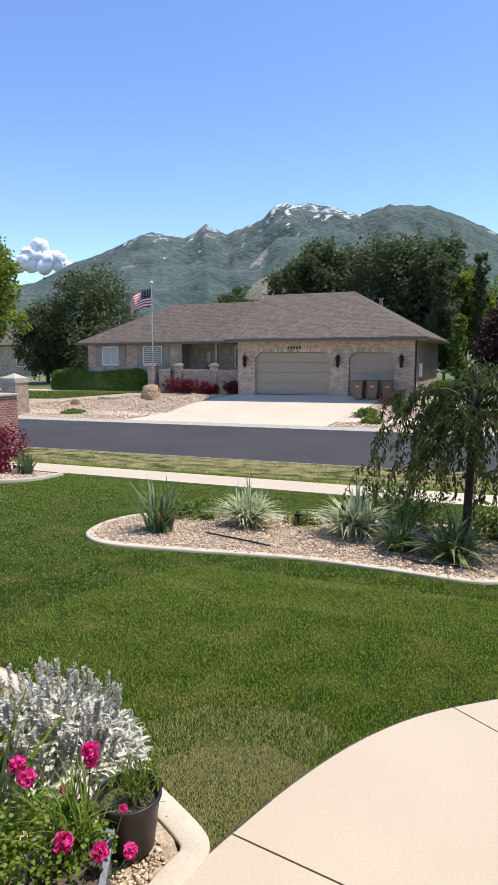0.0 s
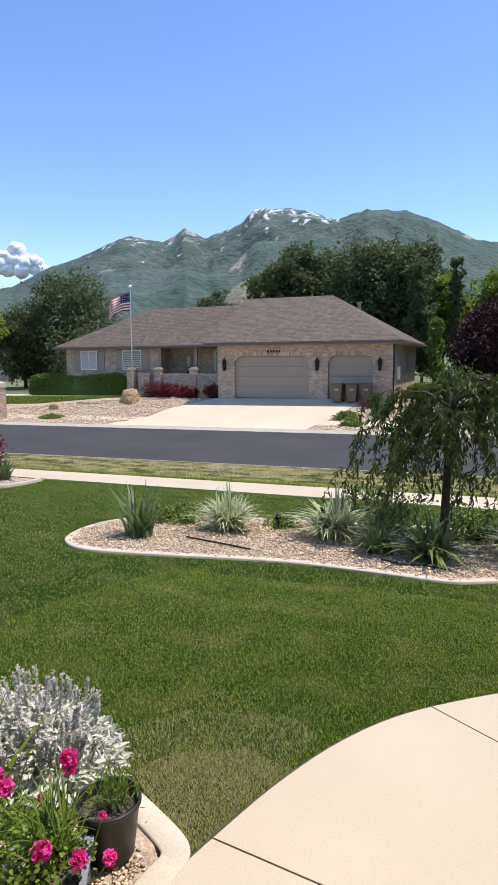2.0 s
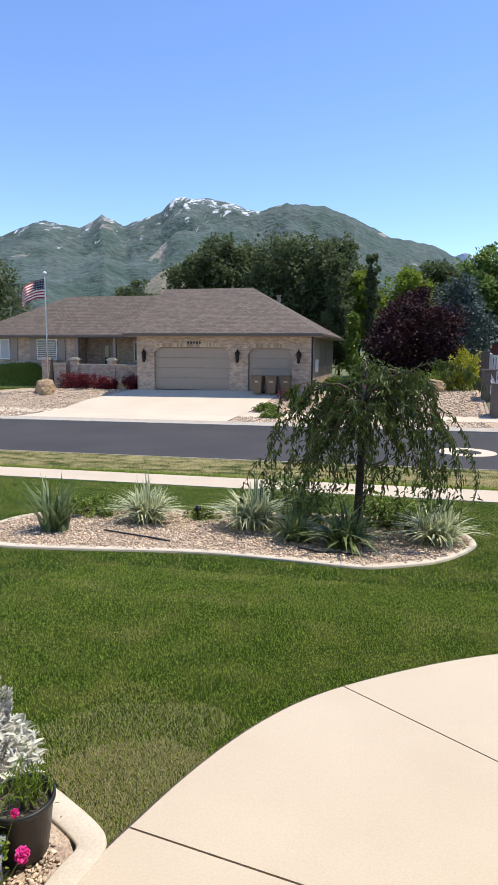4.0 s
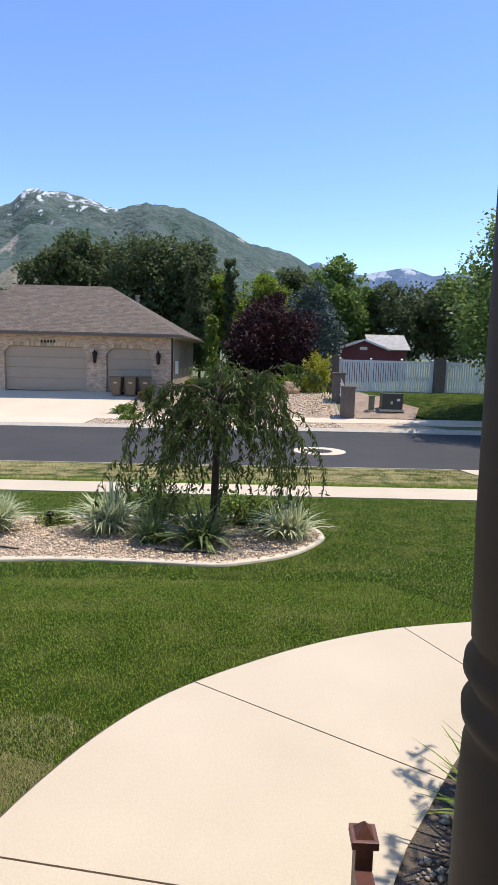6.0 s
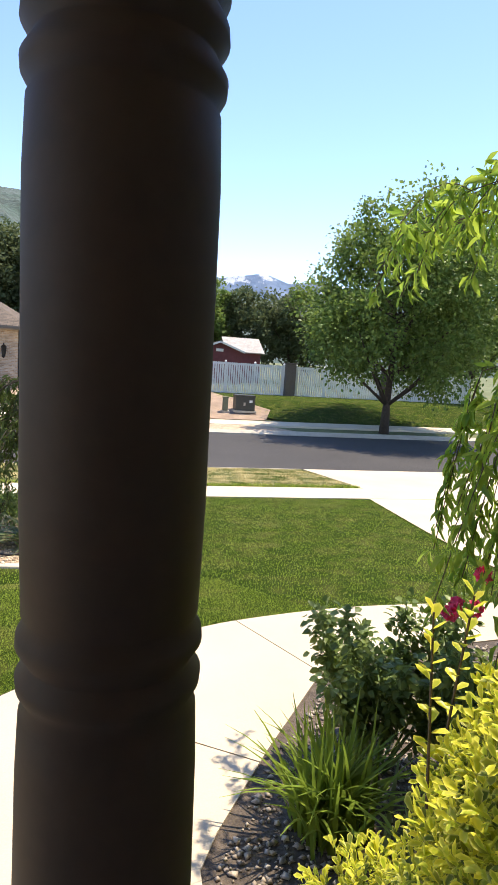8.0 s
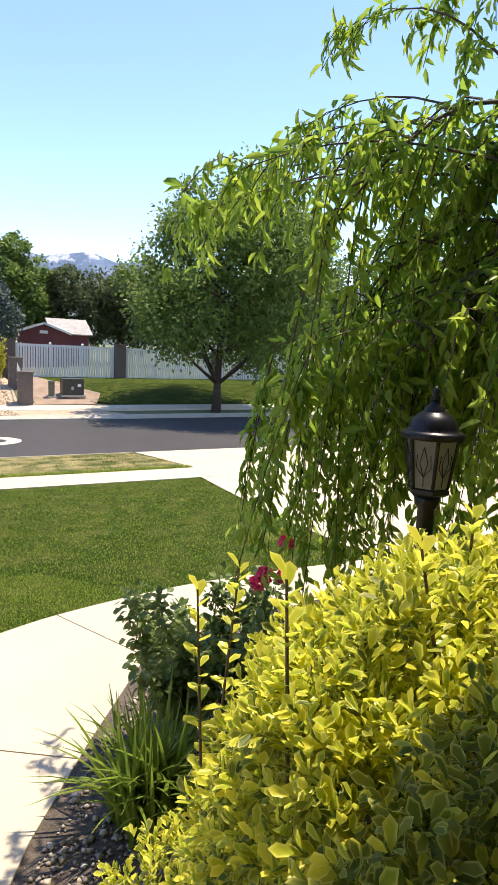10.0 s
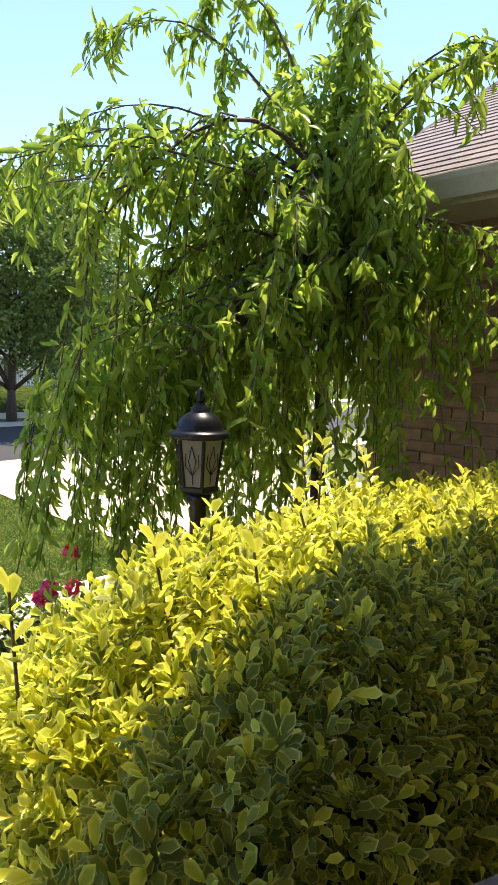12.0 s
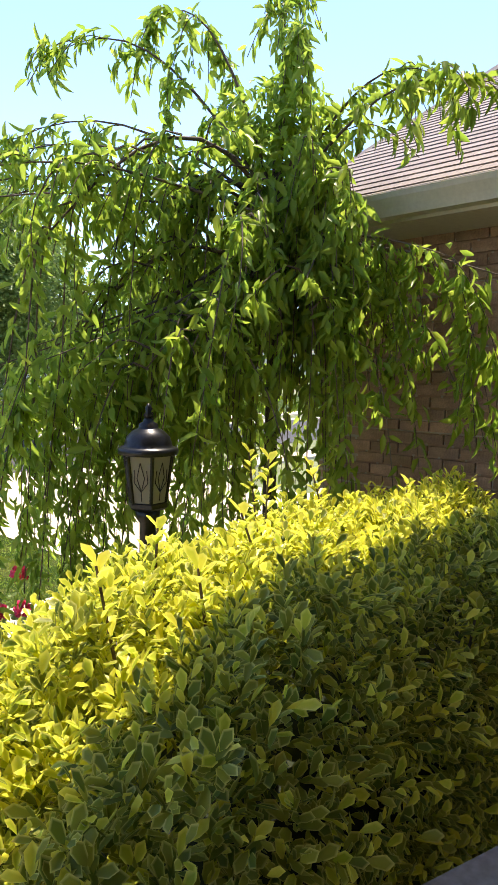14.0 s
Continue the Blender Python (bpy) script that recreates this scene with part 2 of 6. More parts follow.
def prism(outline, z0, z1, bevel=0.0):
    """An upright solid over an outline of (x, y) corners, counter-clockwise."""
    b = bmesh.new()
    lo = [b.verts.new((x, y, z0)) for x, y in outline]
    hi = [b.verts.new((x, y, z1)) for x, y in outline]
    n = len(outline)
    b.faces.new(lo[::-1])
    top = b.faces.new(hi)
    for i in range(n):
        b.faces.new((lo[i], lo[(i + 1) % n], hi[(i + 1) % n], hi[i]))
    if bevel:
        bmesh.ops.bevel(b, geom=list(top.edges), offset=bevel, segments=2, affect="EDGES")
    return b


def mesh_np(name, verts, faces, material, parent=None, uv=None):
    """A mesh from arrays of corners and of faces of equal size."""
    me = bpy.data.meshes.new(name)
    nv, (nf, k) = len(verts), faces.shape
    me.vertices.add(nv)
    me.vertices.foreach_set("co", np.ascontiguousarray(verts, np.float32).ravel())
    me.loops.add(nf * k)
    me.loops.foreach_set("vertex_index", np.ascontiguousarray(faces, np.int32).ravel())
    me.polygons.add(nf)
    me.polygons.foreach_set("loop_start", np.arange(0, nf * k, k, dtype=np.int32))
    if uv is not None:
        layer = me.uv_layers.new(name="across")
        layer.data.foreach_set("uv", np.ascontiguousarray(uv[faces.ravel()], np.float32).ravel())
    me.update(calc_edges=True)
    me.materials.append(material)
    ob = new(name, me)
    if parent:
        ob.parent = parent
    return ob


def unit(a):
    return a / np.maximum(np.linalg.norm(a, axis=-1, keepdims=True), 1e-9)


LEAF = np.array([(0, 0, 0), (0.5, 0.32, 0.10), (-0.5, 0.32, 0.10), (0.36, 0.72, 0.02), (-0.36, 0.72, 0.02), (0, 0.45, -0.02), (0, 1, -0.16)])
LEAF_F = np.array([(0, 1, 5), (0, 5, 2), (1, 3, 5), (2, 5, 4), (3, 6, 5), (5, 6, 4)])
LEAF_UV = np.array([(0.15, 0), (0.55, 0.3), (0.55, 0.3), (0.55, 0.7), (0.55, 0.7), (0.0, 0.45), (0.55, 1)])
LEAF_ROUND = np.array([(0, 0, 0), (0.34, 0.34, 0.10), (-0.34, 0.34, 0.10), (0.46, 0.74, 0.08), (-0.46, 0.74, 0.08), (0, 0.5, -0.03), (0, 1, -0.02)])
CHIP = np.array([(0, 0, 0), (0.5, 0.45, 0.1), (0, 1, -0.06), (-0.5, 0.45, 0.1)])
CHIP_F = np.array([(0, 1, 2), (0, 2, 3)])


def leaves(name, at, along, up, length, width, material, parent=None, fine=False):
    """Many leaves in one mesh: where each one starts, where it points, which way its face looks, and its size."""
    S, Fc = (LEAF_ROUND if fine == "round" else LEAF, LEAF_F) if fine else (CHIP, CHIP_F)
    y = unit(along)
    x = unit(np.cross(y, up))
    z = np.cross(x, y)
    L, W = np.asarray(length)[:, None, None], np.asarray(width)[:, None, None]
    v = at[:, None] + S[None, :, 0:1] * W * x[:, None] + S[None, :, 1:2] * L * y[:, None] + S[None, :, 2:3] * L * z[:, None]
    f = Fc[None] + (np.arange(len(at)) * len(S))[:, None, None]
    uv = np.tile(LEAF_UV, (len(at), 1)) if fine else None
    return mesh_np(name, v.reshape(-1, 3), f.reshape(-1, 3), material, parent, uv)


def blades(name, at, lean, height, width, material, parent=None, bends=3, droop=0.6):
    """Strap leaves that rise from their foot and bend over."""
    n = len(at)
    side = unit(np.stack([-lean[:, 1], lean[:, 0], 0 * lean[:, 0]], -1) + 1e-6)
    rows = []
    for k in range(bends + 1):
        s = k / bends
        c = at + lean * height[:, None] * (s * (0.35 + 0.65 * s))
        c = c + np.array([0, 0, 1.0]) * (height * (s - droop * 0.5 * s * s * np.linalg.norm(lean, axis=1)))[:, None]
        w = width * (1.0 - s ** 2 * 0.92) * 0.5
        rows += [c - side * w[:, None], c + side * w[:, None]]
    v = np.stack(rows, 1)
    f = np.array([(2 * k, 2 * k + 1, 2 * k + 3, 2 * k + 2) for k in range(bends)])
    f = f[None] + (np.arange(n) * (2 * bends + 2))[:, None, None]
    u = np.tile(np.array([(0.6 * (j % 2), j // 2 / bends) for j in range(2 * bends + 2)]), (n, 1))
    return mesh_np(name, v.reshape(-1, 3), f.reshape(-1, 4), material, parent, u)


rng = np.random.default_rng(7)


# ---------------------------------------------------------------- the lie of the land
PROFILE_Y = (-60, 5.6, 8, 12.9, 14.1, 17.0, 17.3, 26.2, 26.5, 28.2, 29.4, 33.0, 37, 60, 200, 900, 4500)
PROFILE_Z = (0, 0, -0.2, -0.45, -0.47, -0.52, -0.62, -0.62, -0.5, -0.42, -0.33, 0.5, 0.62, 0.8, 2, 6, 20)


def land(x, y):
    """Height of the ground: the front yard falls to the street, the street falls gently along its length."""
    k = np.clip((y - 9) / 5, 0, 1)
    return np.interp(y, PROFILE_Y, PROFILE_Z) + 0.01 * np.clip(x, -40, 40) * k * k * (3 - 2 * k)


def sheet(name, x0, x1, y0, y1, dx, dy, material, lift=0.0, parent=None, depth=0.0):
    xs = np.arange(x0, x1 + dx * 0.5, dx) if np.isscalar(dx) else np.array(dx)
    ys = np.arange(y0, y1 + dy * 0.5, dy) if np.isscalar(dy) else np.array(dy)
    X, Y = np.meshgrid(xs, ys)
    v = np.stack([X, Y, land(X, Y) + lift], -1).reshape(-1, 3)
    n = len(xs)
    i = (np.arange(len(ys) - 1)[:, None] * n + np.arange(n - 1)[None]).ravel()
    f = np.stack([i, i + 1, i + n + 1, i + n], -1)
    return smooth(mesh_np(name, v, f, material, parent))


def over(name, outline, material, lift, parent=None, skirt=0.0):
    """A slab that follows the ground over an outline, cut fine enough to bend with it."""
    b = bmesh.new()
    f = b.faces.new([b.verts.new((x, y, 0)) for x, y in outline])
    ys = [p[1] for p in outline]
    for y in PROFILE_Y + (9, 9.8, 10.6, 11.5, 12.2, 30.3, 31.2, 32.1):
        if min(ys) < y < max(ys):
            bmesh.ops.bisect_plane(b, geom=b.verts[:] + b.edges[:] + b.faces[:], plane_co=(0, y, 0), plane_no=(0, 1, 0))
    xs = [p[0] for p in outline]
    for k in range(1, 6):
        bmesh.ops.bisect_plane(b, geom=b.verts[:] + b.edges[:] + b.faces[:], plane_co=(min(xs) + (max(xs) - min(xs)) * k / 6, 0, 0), plane_no=(1, 0, 0))
    if skirt:
        r = bmesh.ops.extrude_face_region(b, geom=b.faces[:])
        top = [e for e in r["geom"] if isinstance(e, bmesh.types.BMVert)]
        for v in b.verts:
            v.co.z = float(land(v.co.x, v.co.y)) + lift - skirt
        for v in top:
            v.co.z += skirt
    else:
        for v in b.verts:
            v.co.z = float(land(v.co.x, v.co.y)) + lift
    bmesh.ops.recalc_face_normals(b, faces=b.faces)
    return obj(name, b, material, parent)


def curve_pts(ctrl, n):
    """A smooth line through control points."""
    c = np.array([ctrl[0], *ctrl, ctrl[-1]], float)
    out = []
    for i in range(1, len(c) - 2):
        for k in range(n):
            t = k / n
            a, b, d, e = c[i - 1], c[i], c[i + 1], c[i + 2]
            out.append(0.5 * (2 * b + (d - a) * t + (2 * a - 5 * b + 4 * d - e) * t * t + (3 * b - a - 3 * d + e) * t ** 3))
    out.append(c[-1])
    return np.array(out)


def kerb_line(name, pts, width, height, material, label="", closed=False, sink=0.05):
    """A rounded concrete edging along a line of (x, y), set on the ground."""
    p = np.array(pts, float)
    n = len(p)
    d = np.roll(p, -1, 0) - np.roll(p, 1, 0) if closed else np.gradient(p, axis=0)
    nrm = unit(np.stack([-d[:, 1], d[:, 0]], -1))
    prof = [(-0.5, -sink), (-0.5, height * 0.72), (-0.43, height * 0.97), (0, height), (0.43, height * 0.97), (0.5, height * 0.72), (0.5, -sink)]
    base = land(p[:, 0], p[:, 1])
    v = np.stack([np.concatenate([p + nrm * (w * width), (base + h)[:, None]], 1) for w, h in prof], 1)
    m = len(prof)
    last = n if closed else n - 1
    if not closed:
        for e in (0, n - 1):
            v[e, :, 2] = base[e] - sink
    f = np.array([(i * m + k, ((i + 1) % n) * m + k, ((i + 1) % n) * m + k + 1, i * m + k + 1) for i in range(last) for k in range(m - 1)])
    ob = mesh_np(name, v.reshape(-1, 3), f, material)
    return tagged(ob, label, "", "", "structure")


def inside(pts, poly):
    x, y = pts[:, 0], pts[:, 1]
    r = np.zeros(len(pts), bool)
    n = len(poly)
    for i in range(n):
        (x0, y0), (x1, y1) = poly[i], poly[(i + 1) % n]
        hit = ((y0 > y) != (y1 > y)) & (x < (x1 - x0) * (y - y0) / (y1 - y0 + 1e-12) + x0)
        r ^= hit
    return r


def scatter(n, poly, seed):
    g = np.random.default_rng(seed)
    lo, hi = np.min(poly, 0), np.max(poly, 0)
    p = lo + g.random((n, 2)) * (hi - lo)
    return p[inside(p, poly)]


STRUCT = "structure"

# ---------------------------------------------------------------- the setting
far_y = np.array([-60, -30, -10, 0, 2, 4, 5.6, 6.4, 7.2, 8, 9, 9.8, 10.6, 11.5, 12.2, 12.9, 14.1, 15.5, 17.0, 17.3, 22, 26.2, 26.5, 28.2, 29.4, 30.3, 31.2, 32.1, 33, 35, 37, 45, 60, 100, 200, 400, 900, 2000, 4500])
far_x = np.concatenate([[-4500, -1500, -400, -150, -80], np.arange(-50, 51, 2.5), [80, 150, 400, 1500, 4500]])
tagged(sheet("ground", 0, 0, 0, 0, far_x, far_y, M_DIRT, -0.06), "dry grassy ground that reaches the hills", "", "", STRUCT)

EDGE = curve_pts([(-1.335, 2.33), (-1.285, 2.51), (-1.225, 2.70), (-1.076, 3.137), (-0.86, 3.613), (-0.59, 4.03), (-0.26, 4.376), (0.26, 4.79), (0.75, 5.11), (1.27, 5.37), (1.7, 5.52), (2.4, 5.69), (3.1, 5.79), (4.2, 5.83), (5.6, 5.80)], 4)
LAWN = [tuple(p) for p in EDGE] + [(5.75, 8.1), (6.05, 12.9), (-10.8, 12.9), (-10.6, 10.4), (-9.5, 6.0), (-9.4, 4.2), (-3.6, 3.55), (-2.3, 3.12), (-1.80, 2.88), (-1.45, 2.6)]
tagged(over("lawn", LAWN, M_LAWN, 0.0), "mown green lawn with dry patches beside the walk", "", "", STRUCT)
tagged(over("front_lawn_far", [(-60, 4.2), (-9.4, 4.2), (-9.5, 6.0), (-10.6, 10.4), (-10.8, 12.9), (-60, 12.9)], M_LAWN, -0.01), "green lawn of the next yard", "", "", STRUCT)
tagged(over("verge", [(-60, 14.1), (6.4, 14.1), (5.6, 17.0), (-60, 17.0)], M_STRIP, 0.01), "half-dry grass verge between pavement and road", "", "", STRUCT)
tagged(over("pavement", [(-60, 12.9), (60, 12.9), (60, 14.1), (-60, 14.1)], M_CONC, 0.02, None, 0.12), "pale concrete pavement along the street", "", "", STRUCT)
tagged(over("road", [(-120, 17.25), (120, 17.25), (120, 26.2), (-120, 26.2)], M_ASPH, 0.0), "dark grey asphalt road", "", "", STRUCT)
tagged(over("pavement_opposite", [(-60, 28.2), (60, 28.2), (60, 29.4), (-60, 29.4)], M_CONC2, 0.02, None, 0.1), "pale concrete pavement across the street", "", "", STRUCT)
tagged(over("kerb", [(-90, 16.95), (5.5, 16.95), (5.5, 17.25), (-90, 17.25)], M_KERB, 0.02, None, 0.25), "concrete kerb beside the verge", "", "", STRUCT)
tagged(over("kerb_opposite", [(-90, 26.2), (90, 26.2), (90, 26.5), (-90, 26.5)], M_KERB, 0.05, None, 0.3), "concrete kerb and gutter across the street", "", "", STRUCT)
tagged(over("driveway_home", [(5.6, 5.8), (5.75, 8.1), (6.05, 12.9), (6.4, 14.1), (5.6, 17.25), (14.5, 17.25), (13.0, 14.1), (12.6, -6), (5.6, -6)], M_CONC, 0.015), "broad pale concrete driveway", "", "", STRUCT)
tagged(over("driveway_opposite", [(-18.5, 26.5), (-7.7, 26.5), (-7.6, 28.2), (-7.4, 29.4), (-6.3, 32.7), (-5.6, 33.3), (-14.9, 33.3), (-17.0, 31.0)], M_CONC2, 0.03), "sunlit concrete driveway up to the garage", "", "", STRUCT)
tagged(over("gravel_yard", [(-60, 26.5), (-18.5, 26.5), (-17.0, 31.0), (-14.9, 33.2), (-14.9, 34.5), (-20, 33.8), (-27, 31.6), (-36, 31.2), (-60, 31)], M_GRAVEL, 0.01), "pinkish gravel yard across the street", "", "", STRUCT)
tagged(over("gravel_bed_opposite", [(-7.7, 26.5), (8.5, 26.5), (6.0, 29.4), (3.9, 30), (3.9, 36), (-4.8, 33.5), (-5.6, 33.2), (-6.3, 32.7), (-7.4, 29.4), (-7.6, 28.2)], M_GRAVEL, 0.005), "pinkish gravel bed beside the driveway", "", "", STRUCT)
tagged(over("lawn_opposite", [(-60, 31), (-36, 31.2), (-27, 31.6), (-20, 33.8), (-20.5, 34.4), (-26, 34.2), (-60, 34)], M_LAWN, 0.012), "strip of green lawn before the hedge", "", "", STRUCT)
tagged(over("path_opposite", [(-60, 34), (-26, 34.2), (-20.5, 34.4), (-14.9, 34.5), (-14.9, 35.3), (-60, 35.1)], M_CONC2, 0.02), "pale path to the front door", "", "", STRUCT)
tagged(over("lawn_neighbour", [(5.4, 31.0), (8.5, 29.4), (60, 29.4), (60, 37.5), (5.6, 37.5)], M_LAWN, 0.03), "green lawn before the white fence", "", "", STRUCT)
tagged(over("pedestal_ground", [(4.6, 29.45), (7.4, 29.45), (8.0, 31.2), (7.2, 32.0), (6.0, 34.0), (5.6, 36.4), (4.5, 36.4), (4.6, 33)], mat("bare_dirt", (0.36, 0.26, 0.19), 0.95, 2, 0.3, 30, 0.6, 0.02), 0.036), "bare dirt round the utility boxes", "", "", STRUCT)
tagged(over("planting_ground", [(0.85, -2), (0.86, 2.56), (0.98, 2.8), (1.4, 3.45), (2.0, 4.3), (2.8, 4.75), (4.2, 4.95), (5.6, 4.9), (5.6, -2)], M_SOIL, 0.008), "dark soil and bark of the planting bed", "", "", STRUCT)
tagged(over("corner_bed", [(-6, -3), (-1.30, -3), (-1.36, 2.36), (-1.82, 2.84), (-2.3, 3.1), (-3.6, 3.53), (-9.4, 4.18), (-30, 4.18), (-30, -3)], M_GRAVEL, 0.008), "gravel bed at the corner of the walk", "", "", STRUCT)

# the walk: poured slabs with open joints between them
WALK = [tuple(p) for p in EDGE] + [(5.6, 4.9), (4.2, 4.95), (2.8, 4.75), (2.0, 4.3), (1.4, 3.45), (0.98, 2.8), (0.86, 2.56), (0.85, 0.9), (-1.3, 0.9), (-1.36, 2.3)]
walk_ob = tagged(new("walk"), "pale concrete front walk cast in slabs", "", "", STRUCT)


def cut_slab(lines, lift=0.02):
    b = bmesh.new()
    b.faces.new([b.verts.new((x, y, 0)) for x, y in WALK])
    for (x0, y0), (x1, y1), keep in lines:
        n = Vector((-(y1 - y0), x1 - x0, 0)).normalized() * keep
        bmesh.ops.bisect_plane(b, geom=b.verts[:] + b.edges[:] + b.faces[:], plane_co=Vector((x0, y0, 0)) + n * 0.006, plane_no=n, clear_inner=True)
    r = bmesh.ops.extrude_face_region(b, geom=b.faces[:])
    for e in r["geom"]:
        if isinstance(e, bmesh.types.BMVert):
            e.co.z = lift
    for v in b.verts:
        if v.co.z < lift * 0.5:
            v.co.z = -0.08
        v.co.z += float(land(v.co.x, min(v.co.y, 5.6)))
    bmesh.ops.recalc_face_normals(b, faces=b.faces)
    return part("slab", b, M_CONC, walk_ob)


J1 = ((-1.19, 2.652), (0.9, 2.38))
J2 = ((-0.25, 4.335), (1.19, 3.436))
J3 = ((1.57, 5.46), (2.12, 4.36))
J4 = ((3.6, 5.9), (3.7, 4.6))
cut_slab([(*J1, -1)])
cut_slab([(*J1, 1), (*J2, -1)])
cut_slab([(*J2, 1), (*J3, -1)])
cut_slab([(*J3, 1), (*J4, -1)])
cut_slab([(*J4, 1)])


# ---------------------------------------------------------------- mountains
RIDGE_A = (-90, -60, -50, -42.1, -38.8, -36.3, -32.1, -30.4, -28.9, -27.1, -25.4, -22.3, -21.1, -18.3, -15.8, -13.8, -11.0, -7.6, -4.6, -1.8, 1.8, 4.3, 8, 12, 20, 40, 90)
RIDGE_E = (3, 4, 5.2, 6.4, 8.2, 9.1, 11.0, 10.8, 10.6, 11.9, 11.0, 12.1, 13.2, 13.3, 13.0, 12.4, 13.1, 12.8, 11.7, 10.2, 9.4, 8.0, 6.6, 5.9, 5.4, 5, 3)


def mountain_mat():
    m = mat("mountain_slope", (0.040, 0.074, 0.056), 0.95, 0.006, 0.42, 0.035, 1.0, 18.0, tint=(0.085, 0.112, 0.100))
    nt = m.node_tree
    N, L = nt.nodes.new, nt.links.new
    b = nt.nodes["Principled BSDF"]
    src = b.inputs["Base Color"].links[0].from_socket
    g, sep = N("ShaderNodeNewGeometry"), N("ShaderNodeSeparateXYZ")
    L(g.outputs["Position"], sep.inputs[0])
    n = N("ShaderNodeTexNoise")
    n.inputs["Scale"].default_value, n.inputs["Detail"].default_value, n.inputs["Roughness"].default_value = 0.013, 9, 0.74
    streak = N("ShaderNodeMapping")
    streak.inputs["Scale"].default_value = (1.5, 0.45, 0.6)
    L(g.outputs["Position"], streak.inputs[0])
    L(streak.outputs[0], n.inputs["Vector"])
    hgt = N("ShaderNodeMapRange")
    hgt.inputs[1].default_value, hgt.inputs[2].default_value = 430, 960
    hgt.inputs[3].default_value, hgt.inputs[4].default_value = -0.15, 0.025
    L(sep.outputs[2], hgt.inputs[0])
    add = N("ShaderNodeMath")
    west = N("ShaderNodeMapRange")
    west.inputs[1].default_value, west.inputs[2].default_value = -1000, -820
    west.inputs[3].default_value, west.inputs[4].default_value = 0.0, -0.14
    L(sep.outputs[0], west.inputs[0])
    both = N("ShaderNodeMath")
    L(hgt.outputs[0], both.inputs[0])
    L(west.outputs[0], both.inputs[1])
    L(n.outputs[0], add.inputs[0])
    L(both.outputs[0], add.inputs[1])
    edge = N("ShaderNodeMapRange")
    edge.inputs[1].default_value, edge.inputs[2].default_value = 0.515, 0.55
    L(add.outputs[0], edge.inputs[0])
    mx = N("ShaderNodeMix")
    mx.data_type = "RGBA"
    mx.inputs[7].default_value = (0.58, 0.60, 0.63, 1)
    L(edge.outputs[0], mx.inputs[0])
    # bare tan scree
    n2 = N("ShaderNodeTexNoise")
    n2.inputs["Scale"].default_value, n2.inputs["Detail"].default_value = 0.0045, 6
    L(streak.outputs[0], n2.inputs["Vector"])
    e2 = N("ShaderNodeMapRange")
    e2.inputs[1].default_value, e2.inputs[2].default_value = 0.64, 0.69
    L(n2.outputs[0], e2.inputs[0])
    m2 = N("ShaderNodeMix")
    m2.data_type = "RGBA"
    m2.inputs[7].default_value = (0.28, 0.25, 0.21, 1)
    L(e2.outputs[0], m2.inputs[0])
    L(src, m2.inputs[6])
    L(m2.outputs[2], mx.inputs[6])
    L(mx.outputs[2], b.inputs["Base Color"])
    return m


def mountains():
    az = np.radians(np.linspace(-90, 90, 700))
    s = np.linspace(0, 1, 90)
    r = 1500 + 2700 * s
    A, S = np.meshgrid(az, s)
    R = 1500 + 2700 * S
    top = 4200 * np.tan(np.radians(np.interp(np.degrees(az), RIDGE_A, RIDGE_E)))
    X, Y = R * np.sin(A), R * np.cos(A)
    ridged = np.zeros(A.shape)
    for i in range(A.shape[0]):
        for j in range(A.shape[1]):
            p = Vector((X[i, j] / 900, Y[i, j] / 900, 0.3))
            q = 1 - abs(noise.noise(p)) * 2
            q2 = 1 - abs(noise.noise(p * 2.7)) * 2
            ridged[i, j] = 0.6 * q + 0.3 * q2 + 0.12 * noise.noise(p * 9)
    jag = np.array([noise.noise(Vector((q * 90, 1.7, 0))) + 0.5 * noise.noise(Vector((q * 260, 4.1, 0))) for q in az])
    top = top * (1 + 0.012 * jag)
    Z = top[None] * (S ** 1.25) + 165 * ridged * np.sin(np.pi * np.clip(S, 0, 1)) ** 0.8 * (top[None] / 900) + 14 * ridged * S
    v = np.stack([X, Y, Z - 10], -1).reshape(-1, 3)
    n = len(az)
    i = (np.arange(len(s) - 1)[:, None] * n + np.arange(n - 1)[None]).ravel()
    f = np.stack([i, i + 1, i + n + 1, i + n], -1)
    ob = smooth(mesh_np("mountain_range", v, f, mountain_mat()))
    tagged(ob, "scrub-green mountain range with snow on its peaks", "mountain", "", STRUCT)


mountains()


